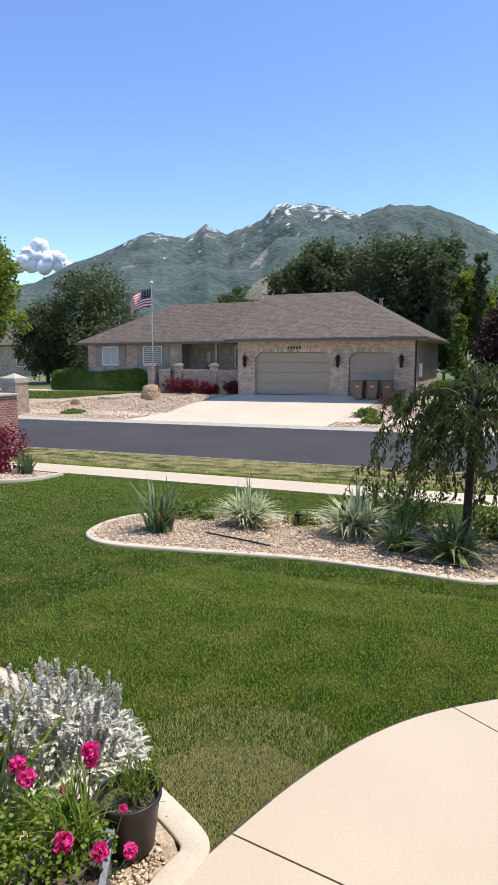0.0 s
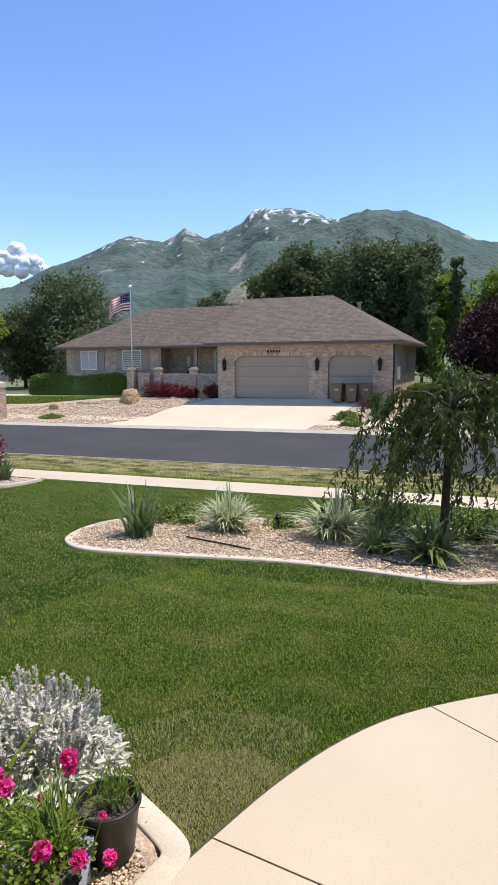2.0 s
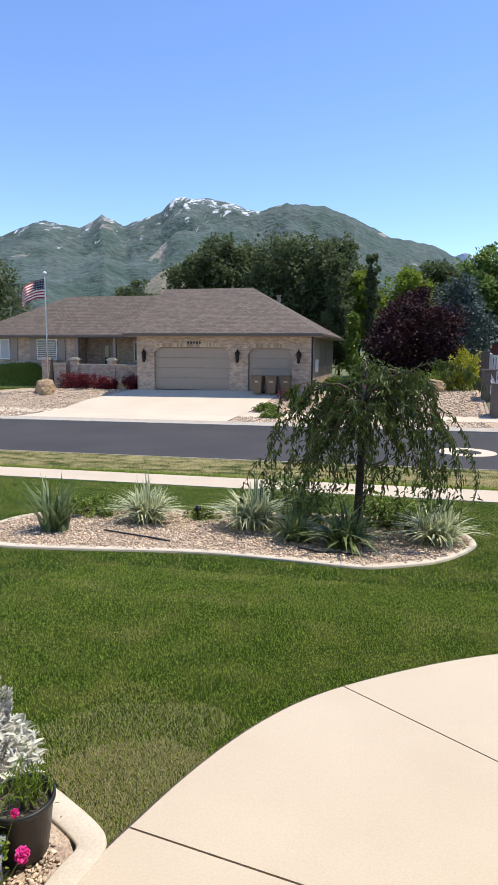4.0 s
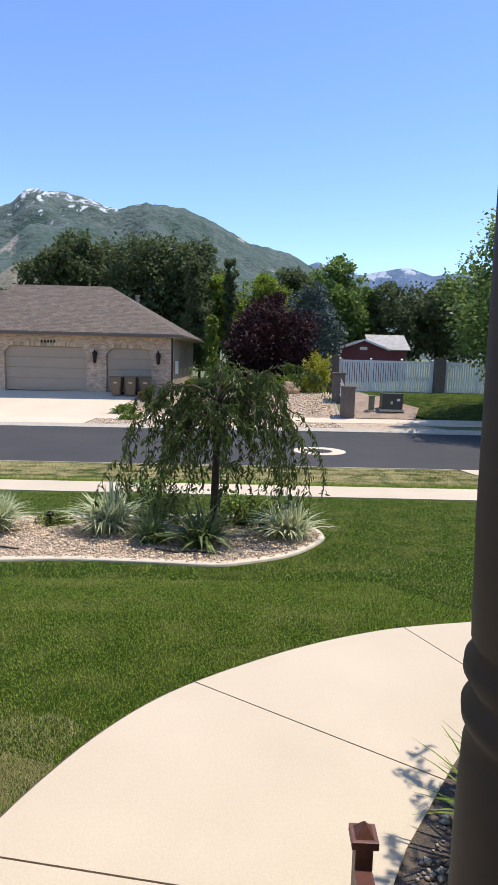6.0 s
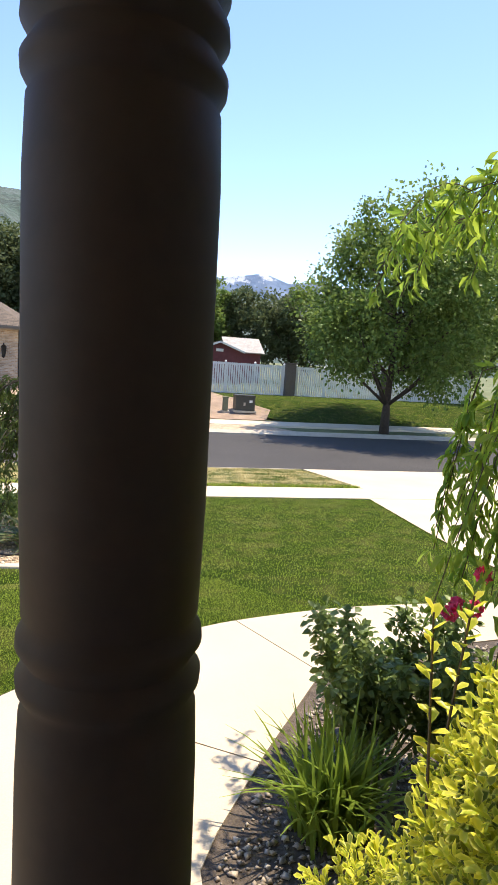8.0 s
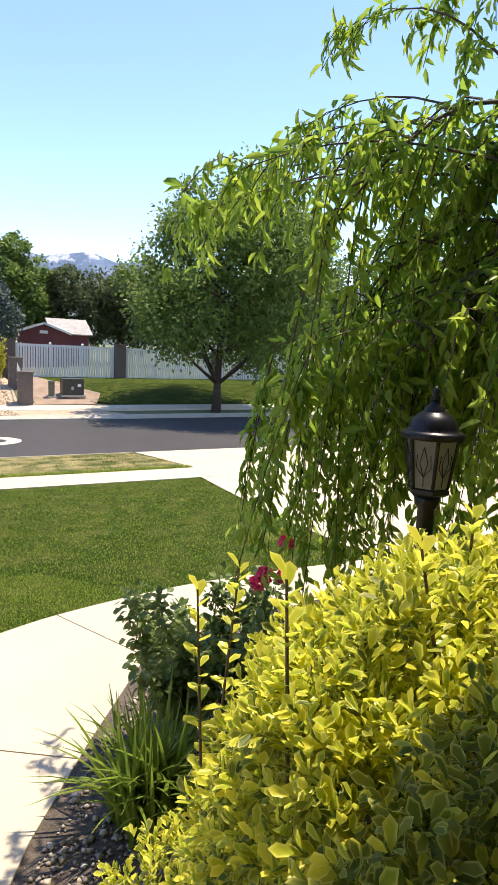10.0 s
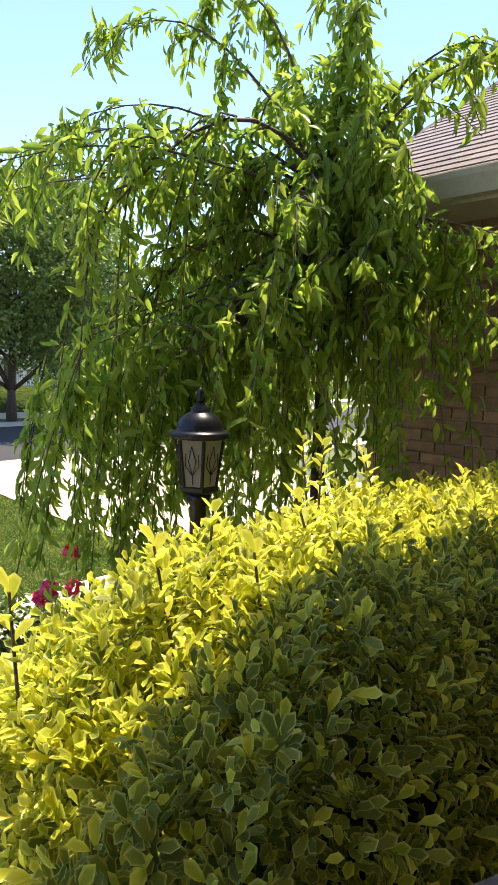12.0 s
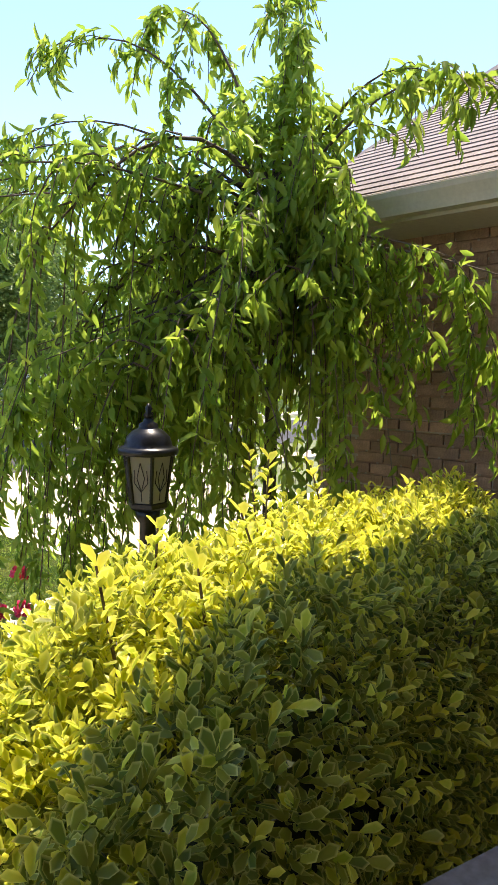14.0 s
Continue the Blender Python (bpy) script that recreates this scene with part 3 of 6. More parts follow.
def far_range():
    """A paler range a long way behind the first, blue distance haze put into its colour, with thin snow along its top.
    """
    az = np.radians(np.linspace(-6, 62, 360))
    sp = np.linspace(0, 1, 26)
    A, S = np.meshgrid(az, sp)
    R = 4250 + 650 * S
    crest = np.interp(np.degrees(az), (-6, 2, 4.5, 6, 8.5, 11.5, 12.5, 14.5, 17, 20, 28, 62), (5, 8.2, 8.9, 8.2, 7.8, 8.3, 8.3, 7.6, 7.9, 7.4, 6.8, 5))
    top = 4900 * np.tan(np.radians(crest))
    X, Y = R * np.sin(A), R * np.cos(A)
    rough = np.array([noise.noise(Vector((x / 500, y / 500, 0.7))) + 0.5 * noise.noise(Vector((x / 170, y / 170, 2.2))) for x, y in zip(X.ravel(), Y.ravel())]).reshape(A.shape)
    Z = top[None] * S ** 1.2 * (1 + 0.02 * rough) + 70 * rough * np.sin(np.pi * S)
    v = np.stack([X, Y, Z - 20], -1).reshape(-1, 3)
    n = len(az)
    i = (np.arange(len(sp) - 1)[:, None] * n + np.arange(n - 1)[None]).ravel()
    f = np.stack([i, i + 1, i + n + 1, i + n], -1)
    # base and tint hold the blue of the air in front of the slope
    m = mat("hazed_far_slope", (0.17, 0.235, 0.33), 1.0, 0.004, 0.15, 0.02, 0.5, 16.0, tint=(0.24, 0.30, 0.39), spec=0.0)
    nt = m.node_tree
    N, L = nt.nodes.new, nt.links.new
    b = nt.nodes["Principled BSDF"]
    src = b.inputs["Base Color"].links[0].from_socket
    geo, sep, n1, mul, edge, mx = N("ShaderNodeNewGeometry"), N("ShaderNodeSeparateXYZ"), N("ShaderNodeTexNoise"), N("ShaderNodeMath"), N("ShaderNodeMapRange"), N("ShaderNodeMix")
    L(geo.outputs["Position"], sep.inputs[0])
    L(geo.outputs["Position"], n1.inputs["Vector"])
    n1.inputs["Scale"].default_value, n1.inputs["Detail"].default_value, n1.inputs["Roughness"].default_value = 0.009, 8, 0.7
    hgt = N("ShaderNodeMapRange")
    hgt.inputs[1].default_value, hgt.inputs[2].default_value = 480, 720
    hgt.inputs[3].default_value, hgt.inputs[4].default_value = -0.15, 0.10
    L(sep.outputs[2], hgt.inputs[0])
    L(hgt.outputs[0], mul.inputs[0])
    L(n1.outputs[0], mul.inputs[1])
    edge.inputs[1].default_value, edge.inputs[2].default_value = 0.56, 0.62
    L(mul.outputs[0], edge.inputs[0])
    mx.data_type = "RGBA"
    mx.inputs[7].default_value = (0.62, 0.64, 0.68, 1)
    L(edge.outputs[0], mx.inputs[0])
    L(src, mx.inputs[6])
    L(mx.outputs[2], b.inputs["Base Color"])
    tagged(smooth(mesh_np("far_mountain_range", v, f, m)), "distant mountains painted pale blue with haze, with streaks of snow", "mountain", "", STRUCT)


far_range()


def foothill():
    """A bare tan slope standing between the roofs and the range."""
    n = 60
    u = np.linspace(-1, 1, n)
    X, Y = np.meshgrid(u, u)
    R = np.sqrt(X ** 2 + Y ** 2)
    rough = np.array([noise.noise(Vector((x * 3, y * 3, 0.5))) + 0.5 * noise.noise(Vector((x * 9, y * 9, 2))) for x, y in zip(X.ravel(), Y.ravel())]).reshape(n, n)
    Z = 120 * (0.5 + 0.5 * np.cos(np.pi * R.clip(0, 1))) * (1 + 0.10 * rough) - 6
    v = np.stack([-235 + 200 * X, 720 + 150 * Y, Z], -1).reshape(-1, 3)
    i = (np.arange(n - 1)[:, None] * n + np.arange(n - 1)[None]).ravel()
    f = np.stack([i, i + 1, i + n + 1, i + n], -1)
    ob = smooth(mesh_np("foothill", v, f, mat("tan_scree", (0.27, 0.225, 0.165), 0.95, 0.03, 0.35, 0.25, 0.6, 3.0, tint=(0.15, 0.15, 0.09))))
    tagged(ob, "bare tan foothill below the mountain range", "hill", "", STRUCT)


foothill()


def cloud():
    b = bmesh.new()
    g = random.Random(3)
    for j in range(44):
        k = j * 15 / 43
        a = -43.5 + 5.6 * k / 15
        r = 20 + 42 * g.random() * (1 - abs(k - 6) / 12)
        e = 7.5 + 2.2 * max(0, 1 - abs(k - 5) / 8) * (0.1 + 0.9 * g.random())
        bmesh.ops.create_icosphere(b, subdivisions=3, radius=r, matrix=Matrix.Translation((4550 * math.sin(radians(a)), 4550 * math.cos(radians(a)), 4550 * math.tan(radians(e)))))
    for v in b.verts:
        v.co += Vector((1, 1, 1)) * 16 * noise.noise(v.co / 45) + Vector((0, 0, 12 * noise.noise(v.co / 20)))
    o = smooth(obj("cloud", b, mat("cloud_white", (0.9, 0.9, 0.92), 1.0, 0.01, 0.03, 0.05, 0.0)))
    tagged(o, "small white cumulus cloud behind the ridge", "cloud", "", STRUCT)


cloud()


# ---------------------------------------------------------------- trees
LEAF_DARK = leaf_mat("dark_tree_leaf", (0.085, 0.115, 0.05), (0.15, 0.18, 0.08), 0.38, 0.85)
LEAF_MID = leaf_mat("maple_leaf", (0.11, 0.185, 0.04), (0.21, 0.29, 0.075), 0.48)
LEAF_LIGHT = leaf_mat("light_tree_leaf", (0.16, 0.23, 0.025), (0.27, 0.33, 0.05), 0.45, 0.6)
LEAF_BLUE = leaf_mat("blue_spruce_needle", (0.075, 0.11, 0.095), (0.12, 0.16, 0.14), 0.1, 0.6)
LEAF_PLUM = leaf_mat("plum_leaf", (0.032, 0.012, 0.014), (0.058, 0.02, 0.022), 0.2, 0.7)
LEAF_GOLD = leaf_mat("gold_leaf", (0.34, 0.35, 0.03), (0.50, 0.47, 0.06), 0.35)
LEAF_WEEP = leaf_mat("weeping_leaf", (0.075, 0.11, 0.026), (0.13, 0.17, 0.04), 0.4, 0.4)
# brighter version of the weeping leaf, glow of backlit foliage put into its colour
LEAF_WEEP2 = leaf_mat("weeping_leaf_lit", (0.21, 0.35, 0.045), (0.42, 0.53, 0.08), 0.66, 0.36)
LEAF_HEDGE = leaf_mat("hedge_leaf", (0.12, 0.185, 0.028), (0.23, 0.30, 0.055), 0.3)
LEAF_BARB = leaf_mat("barberry_leaf", (0.13, 0.012, 0.02), (0.2, 0.03, 0.03), 0.25)
LEAF_ROSE = leaf_mat("rose_leaf", (0.12, 0.185, 0.055), (0.25, 0.32, 0.10), 0.42, 0.38)
# young yellow and old green leaves, with sunlight and shade also put into the colours
LEAF_EUO = leaf_mat("young_lit_euonymus_leaf", (0.38, 0.47, 0.04), (0.86, 0.80, 0.10), 0.55, 0.32, edge=(0.95, 0.90, 0.18), rim=(0.30, 0.62))
LEAF_EUO2 = leaf_mat("old_shaded_euonymus_leaf", (0.10, 0.155, 0.020), (0.36, 0.38, 0.05), 0.48, 0.48, edge=(0.74, 0.70, 0.20), rim=(0.38, 0.58))
LEAF_SILVER = leaf_mat("silver_leaf", (0.60, 0.59, 0.50), (0.78, 0.77, 0.68), 0.2, 0.85)
LEAF_IRIS = leaf_mat("iris_blade", (0.10, 0.155, 0.06), (0.18, 0.24, 0.10), 0.3, 0.4)
LEAF_STRIPE = leaf_mat("striped_blade", (0.66, 0.66, 0.42), (0.80, 0.78, 0.56), 0.35, 0.45, edge=(0.26, 0.34, 0.12))
LEAF_DAY = leaf_mat("day_blade", (0.13, 0.18, 0.055), (0.31, 0.36, 0.14), 0.4, 0.35)
LEAF_LILY = leaf_mat("daylily_blade", (0.15, 0.24, 0.03), (0.27, 0.36, 0.06), 0.45, 0.4)


def crown(name, blobs, count, size, material, parent, seed, flat=0.6, fill=0.35):
    """Leaves set in clumps over many small knots round each blob (centre, radii)."""
    g = np.random.default_rng(seed)
    at, out = [], []
    vol = np.array([b[3] * b[4] * b[5] for b in blobs]) ** 0.7
    for (cx, cy, cz, rx, ry, rz), share in zip(blobs, vol / vol.sum()):
        n = int(count * share)
        knots = max(10, n // 55)
        d = unit(g.normal(size=(knots, 3)))
        rad = 1 - fill * g.random(knots) ** 1.5
        rad *= 1 + 0.13 * g.normal(size=knots)
        k = d * rad[:, None]
        pick = g.integers(0, knots, n)
        sp = 0.19 * g.normal(size=(n, 3))
        p = k[pick] + sp
        at.append(p * (rx, ry, rz) + (cx, cy, cz))
        out.append(unit(p + 0.9 * g.normal(size=(n, 3)) + (0, 0, -0.25)))
    at, out = np.concatenate(at), np.concatenate(out)
    up = unit(np.array([0, 0, 1.0]) + flat * g.normal(size=at.shape))
    L = size * (0.8 + 0.6 * g.random(len(at)))
    return leaves(name, at, out, up, L, L * 0.72, material, parent)


def tree(name, at, height, radius, material, label, seed, leaf=0.22, count=7000, trunk=0.16, base=0.22, lumps=9, narrow=1.0, group="", category="tree", lump=0.42):
    g = np.random.default_rng(seed)
    z0 = float(land(at[0], at[1]))
    t = thing(name, (at[0], at[1], z0 - 0.05), label, category, group)
    top = height * 0.8
    bend = 0.04 * height * g.normal(size=2)
    pts = [(bend[0] * s * s, bend[1] * s * s, top * s) for s in np.linspace(0, 1, 7)]
    bm = tube(pts, [trunk * (1.25 if i == 0 else 1) * (1 - 0.13 * i) for i in range(7)], 8)
    blobs = []
    for i in range(lumps):
        a = 2.4 * i + g.random()
        s = (i + 0.5) / lumps
        zc = height * (base + 0.12 + (0.86 - base) * s)
        shape = math.sin(math.pi * min(1, 0.22 + 0.70 * s)) ** 0.8
        rr = radius * shape * 0.62 * narrow
        c = (rr * math.cos(a) + bend[0] * s, rr * math.sin(a) + bend[1] * s, zc)
        k = radius * (lump + 0.2 * g.random()) * (0.55 + 0.5 * shape)
        blobs.append((*c, k, k, k * (0.75 + 0.3 * g.random())))
        st = Vector(pts[min(6, 1 + int(5 * s))])
        e = Vector(c)
        tube([st, st.lerp(e, 0.5) + Vector((0, 0, -0.05 * height * 0.3)), e], [trunk * 0.45, trunk * 0.3, trunk * 0.1], 5, bm)
    smooth(part("trunk", bm, M_BARK, t))
    crown("crown", blobs, int(count * 2.2), leaf * 0.84, material, t, seed + 1)
    return t


BACK = "trees behind the house"
tree("tree", (-16.9, 52), 11.4, 2.9, LEAF_DARK, "tall dark green tree behind the house roof", 11, 0.34, 8000, group=BACK)
tree("tree", (-14.6, 54), 10.6, 3.6, LEAF_DARK, "dark green broad tree behind the house roof", 12, 0.34, 8000, group=BACK)
tree("tree", (-10.6, 53), 10.6, 3.8, LEAF_DARK, "dark green broad tree behind the house roof", 13, 0.34, 8000, group=BACK)
tree("tree", (-6.8, 52), 10.6, 3.2, LEAF_DARK, "dark green broad tree behind the garage", 14, 0.34, 7000, group=BACK)
tree("tree", (-35.0, 46), 8.8, 4.4, LEAF_DARK, "dense dark tree beside the house", 15, 0.3, 8000, base=0.08, group=BACK)
tree("tree", (-39.5, 45), 6.2, 2.6, LEAF_DARK, "low dark tree beside the house", 29, 0.28, 5000, base=0.06, group=BACK)
tree("tree", (-28.2, 62), 9.2, 2.9, LEAF_DARK, "round dark tree far behind the roof", 16, 0.34, 4000, group=BACK)
tree("tree", (-40.0, 36.5), 11.6, 4.2, LEAF_LIGHT, "tall yellow-green street tree", 17, 0.32, 10000, 0.22, 0.34, group=BACK)
tree("cypress", (-2.5, 48), 9.4, 0.75, LEAF_DARK, "narrow dark green cypress tree", 18, 0.2, 3500, 0.1, 0.03, 10, 0.35, "cypresses")
tree("cypress", (-3.0, 36.9), 4.4, 0.55, LEAF_HEDGE, "narrow dark green arborvitae beside the garage", 19, 0.13, 4000, 0.07, 0.03, 9, 0.35, "cypresses")
tree("cypress", (-4.6, 45), 8.6, 1.2, LEAF_DARK, "narrow dark conifer behind the garage", 41, 0.22, 4500, 0.1, 0.03, 10, 0.35, "cypresses")
tree("tree", (-3.6, 50), 8.0, 2.0, LEAF_LIGHT, "bright yellow-green young tree", 20, 0.26, 5000, group=BACK)
tree("tree", (-0.5, 55), 8.6, 2.6, LEAF_LIGHT, "bright green young tree", 42, 0.26, 5000, group=BACK)
tree("plum_tree", (0.2, 39.5), 5.1, 2.6, LEAF_PLUM, "dark purple-leaved plum tree", 21, 0.2, 10000, 0.14, 0.06)
tree("spruce", (3.9, 46), 6.6, 2.1, LEAF_BLUE, "silvery blue spruce tree", 22, 0.2, 7000, 0.12, 0.02, 11)
tree("tree", (2.0, 62), 10.0, 3.0, LEAF_DARK, "tall dark tree behind the yard", 23, 0.36, 5000, group=BACK)
tree("tree", (6.6, 62), 11.2, 3.2, LEAF_MID, "tall green tree behind the barn", 24, 0.36, 6500, group=BACK)
tree("tree", (11.5, 63), 8.6, 3.2, LEAF_DARK, "green tree behind the barn", 25, 0.36, 5000, group=BACK)
tree("tree", (16.5, 60), 8.2, 3.4, LEAF_DARK, "green tree behind the white fence", 26, 0.36, 6000, group=BACK)
tree("tree", (22.0, 58), 8.6, 3.4, LEAF_DARK, "green tree behind the white fence", 27, 0.36, 6000, group=BACK)
tree("tree", (29.0, 52), 9.0, 4.0, LEAF_MID, "green tree down the street", 28, 0.36, 6000, group=BACK)
tree("street_tree", (12.75, 27.4), 10.2, 5.6, LEAF_MID, "tall green maple on the verge across the street", 30, 0.20, 24000, 0.2, 0.20, 24, lump=0.21)
tree("street_tree", (24.5, 40.0), 11.8, 4.2, LEAF_MID, "tall green maple beyond the road", 31, 0.26, 12000, 0.2, 0.14, 16, lump=0.3)
tree("street_tree", (27.5, 30.0), 10.5, 4.2, LEAF_MID, "green maple beyond the road", 32, 0.26, 9000, 0.2, 0.14, 12)


# ---------------------------------------------------------------- the house across the street
def hip(name, x0, x1, y0, y1, z, rx0, rx1, zr, material, parent, thick=0.14):
    """A hipped roof: eave rectangle, and a ridge along x at mid-depth."""
    b = bmesh.new()
    ry = (y0 + y1) / 2
    e = [b.verts.new(p) for p in ((x0, y0, z), (x1, y0, z), (x1, y1, z), (x0, y1, z))]
    k = [b.verts.new(p) for p in ((x0, y0, z - thick), (x1, y0, z - thick), (x1, y1, z - thick), (x0, y1, z - thick))]
    r0, r1 = b.verts.new((rx0, ry, zr)), b.verts.new((rx1, ry, zr))
    b.faces.new((e[0], e[1], r1, r0))
    b.faces.new((e[1], e[2], r1))
    b.faces.new((e[2], e[3], r0, r1))
    b.faces.new((e[3], e[0], r0))
    for i in range(4):
        b.faces.new((k[i], k[(i + 1) % 4], e[(i + 1) % 4], e[i]))
    b.faces.new(k[::-1])
    return part(name, b, material, parent)


def arch_wall(x0, x1, y, thick, z0, z1, openings):
    """A wall along x with door openings whose upper corners are cut off; openings: x0, x1, top, cut."""
    b = bmesh.new()
    poly = [(x0, z0)]
    for ox0, ox1, top, cut in openings:
        poly += [(ox0, z0), (ox0, top - cut), (ox0 + cut, top), (ox1 - cut, top), (ox1, top - cut), (ox1, z0)]
    poly += [(x1, z0), (x1, z1), (x0, z1)]
    f = [b.verts.new((px, y, pz)) for px, pz in poly]
    k = [b.verts.new((px, y + thick, pz)) for px, pz in poly]
    b.faces.new(f)
    b.faces.new(k[::-1])
    for i in range(len(poly)):
        m = (i + 1) % len(poly)
        b.faces.new((f[i], k[i], k[m], f[m]))
    bmesh.ops.recalc_face_normals(b, faces=b.faces)
    return b


def wall_lantern(at, parent, s=1.0):
    b = turned([(0.02 * s, 0.50 * s), (0.03 * s, 0.44 * s), (0.11 * s, 0.36 * s), (0.10 * s, 0.33 * s), (0.065 * s, 0.04 * s), (0.075 * s, 0.02 * s), (0.02 * s, -0.06 * s)], 8)
    box(-0.02 * s, 0.02 * s, 0.05 * s, 0.02 * s, 0.2 * s, 0.12 * s, bm=b)
    o = part("wall_lantern", b, M_BLACK, parent, "black iron carriage lantern")
    o.location = at
    return o


def house():
    h = thing("house", (-14, 37, 0.5), "tan brick ranch house with a brown shingle hip roof", "house")

    def p(name, bm, m, par=h, label=""):
        o = part(name, bm, m, par, label)
        if par is h:
            o.data.transform(Matrix.Translation((14, -37, -0.5)))
        return o
    zb, ze = 0.35, 3.45
    p("wall", arch_wall(-14.9, -4.86, 33.0, 0.25, zb, ze, [(-13.85, -9.4, 2.82, 0.32), (-8.33, -5.9, 2.80, 0.32)]), M_BRICK, h, "garage front of mixed tan brick")
    p("wall", box(-5.11, 33.25, zb, -4.862, 43, ze), M_BRICK)
    p("wall", box(-27.6, 35.6, zb, -20.3, 35.85, ze), M_BRICK)
    p("wall", box(-20.3, 37.0, zb, -14.9, 37.25, ze), M_BRICK, h, "shaded brick wall of the entry porch")
    p("wall", box(-27.6, 35.85, zb, -27.35, 43, ze), M_BRICK)
    p("wall", box(-27.35, 42.75, zb, -5.11, 43, ze), M_BRICK)
    p("wall", box(-14.9, 33.25, zb, -14.65, 37.0, ze), M_BRICK)
    p("wall", box(-20.55, 35.85, zb, -20.302, 37.0, ze), M_BRICK)
    # lighter lower half of the side wall
    p("cladding", box(-4.858, 34.0, 1.75, -4.842, 42.9, 3.42), M_TRIM, h, "taupe siding on the garage side")
    for k in range(11):
        p("siding_board", box(-4.842, 34.0, 1.78 + 0.15 * k, -4.826, 42.9, 1.91 + 0.15 * k), M_TRIM)
    for x0, x1, top in ((-13.85, -9.4, 2.82), (-8.33, -5.9, 2.80)):
        d = p("garage_door", box(x0 - 0.05, 33.2, 0.45, x1 + 0.05, 33.24, top), M_GARAGE, h, "closed taupe sectional garage door")
        for k in range(4):
            q = part("panel", box(x0 + 0.02, 33.165, 0.57 + 0.56 * k, x1 - 0.02, 33.198, 1.11 + 0.56 * k, 0.012), M_GARAGE, d)
            q.data.transform(Matrix.Translation((14, -37, -0.5)))
    upright = bpy.data.meshes.new("brick")
    bb = box(-0.042, -0.015, 0, 0.042, 0.02, 0.21, 0.006)
    bb.to_mesh(upright)
    bb.free()
    upright.materials.append(mat("pale_tan_brick", (0.52, 0.40, 0.28), 0.9, 20, 0.2, 60, 0.4, 0.004, rand=0.35))
    for x0, x1, top in ((-13.85, -9.4, 2.82), (-8.33, -5.9, 2.80)):
        n = int((x1 - x0 - 0.64) / 0.096)
        for k in range(n):
            q = new("brick", upright)
            q.parent = h
            q.location = (x0 + 0.37 + 0.096 * k + 14, 33.0 - 37, top + 0.01 - 0.5)
    hip("roof", -28.2 + 14, -13.0 + 14, 35.0 - 37, 42.9 - 37, 3.05, -22.6 + 14, -10 + 14, 5.75, M_SHINGLE, h)
    hip("roof", -15.45 + 14, -4.25 + 14, 32.4 - 37, 43.4 - 37, 3.09, -15.1 + 14, -9.3 + 14, 6.02, M_SHINGLE, h)
    p("soffit", box(-15.43, 32.42, 3.40, -4.27, 43.38, 3.44), M_TRIM)
    p("gutter", box(-15.5, 32.30, 3.43, -4.2, 32.42, 3.56, 0.02), M_GUTTER)
    p("gutter", box(-4.27, 32.42, 3.43, -4.14, 43.4, 3.56, 0.02), M_GUTTER)
    p("gutter", box(-28.3, 34.9, 3.39, -15.5, 35.02, 3.52, 0.02), M_GUTTER)
    p("downpipe", box(-4.84, 33.02, 0.5, -4.76, 33.1, 3.4, 0.01), M_BLACK)
    for x0, x1 in ((-26.35, -25.0), (-23.0, -21.55)):
        w = p("window", box(x0, 35.5, 2.0, x1, 35.598, 3.3), M_WHITE, h, "white-framed window with shutters")
        for a, c in ((x0 + 0.07, (x0 + x1) / 2 - 0.03), ((x0 + x1) / 2 + 0.03, x1 - 0.07)):
            q = part("pane", box(a, 35.485, 2.08, c, 35.498, 3.22), M_BLIND if x0 < -24 else M_GLASS, w, "window pane with pale blinds behind it")
            q.data.transform(Matrix.Translation((14, -37, -0.5)))
            if x0 > -24:
                for k in range(9):
                    s = part("slat", box(a + 0.02, 35.47, 2.12 + 0.12 * k, c - 0.02, 35.484, 2.18 + 0.12 * k), M_BLIND, w)
                    s.data.transform(Matrix.Translation((14, -37, -0.5)))
        for a, c in ((x0 - 0.55, x0 - 0.04), (x1 + 0.04, x1 + 0.55)):
            p("shutter", box(a, 35.54, 1.95, c, 35.597, 3.35, 0.01), M_TRIM, h, "taupe louvred shutter")
    d = p("door", box(-19.2, 36.9, 0.8, -18.2, 36.997, 3.1), M_TRIM, h, "dark front door in the porch")
    q = part("pane", box(-18.9, 36.88, 1.7, -18.5, 36.898, 2.9), M_GLASS, d)
    q.data.transform(Matrix.Translation((14, -37, -0.5)))
    w = p("window", box(-16.9, 36.9, 1.9, -15.3, 36.997, 3.2), M_WHITE, h, "picture window in the porch")
    q = part("pane", box(-16.8, 36.88, 1.98, -15.4, 36.898, 3.12), M_GLASS, w)
    q.data.transform(Matrix.Translation((14, -37, -0.5)))
    p("column", box(-20.25, 35.4, 0.5, -20.0, 35.65, 3.4, 0.02), M_TRIM)
    p("column", box(-17.6, 35.4, 0.5, -17.42, 35.58, 3.4, 0.02), M_TRIM)
    for x in (-14.4, -8.9, -5.5):
        o = wall_lantern((x + 14, 32.8 - 37, 2.05 - 0.5), h, 1.35)
    # the house number as plain bars
    for k in range(5):
        p("number_bar", box(-11.85 + 0.17 * k, 32.985, 2.98, -11.74 + 0.17 * k, 32.998, 3.14), M_BLACK, h, "dark bar in place of a house digit")
    for y in (36.4, 38.6):
        w = p("window", box(-4.83, y, 1.9, -4.80, y + 0.9, 3.0), M_TRIM, h, "small window in the side wall")
    p("meter", box(-4.82, 34.3, 1.5, -4.66, 34.5, 2.2, 0.02), M_WHITE, h, "white meter box")
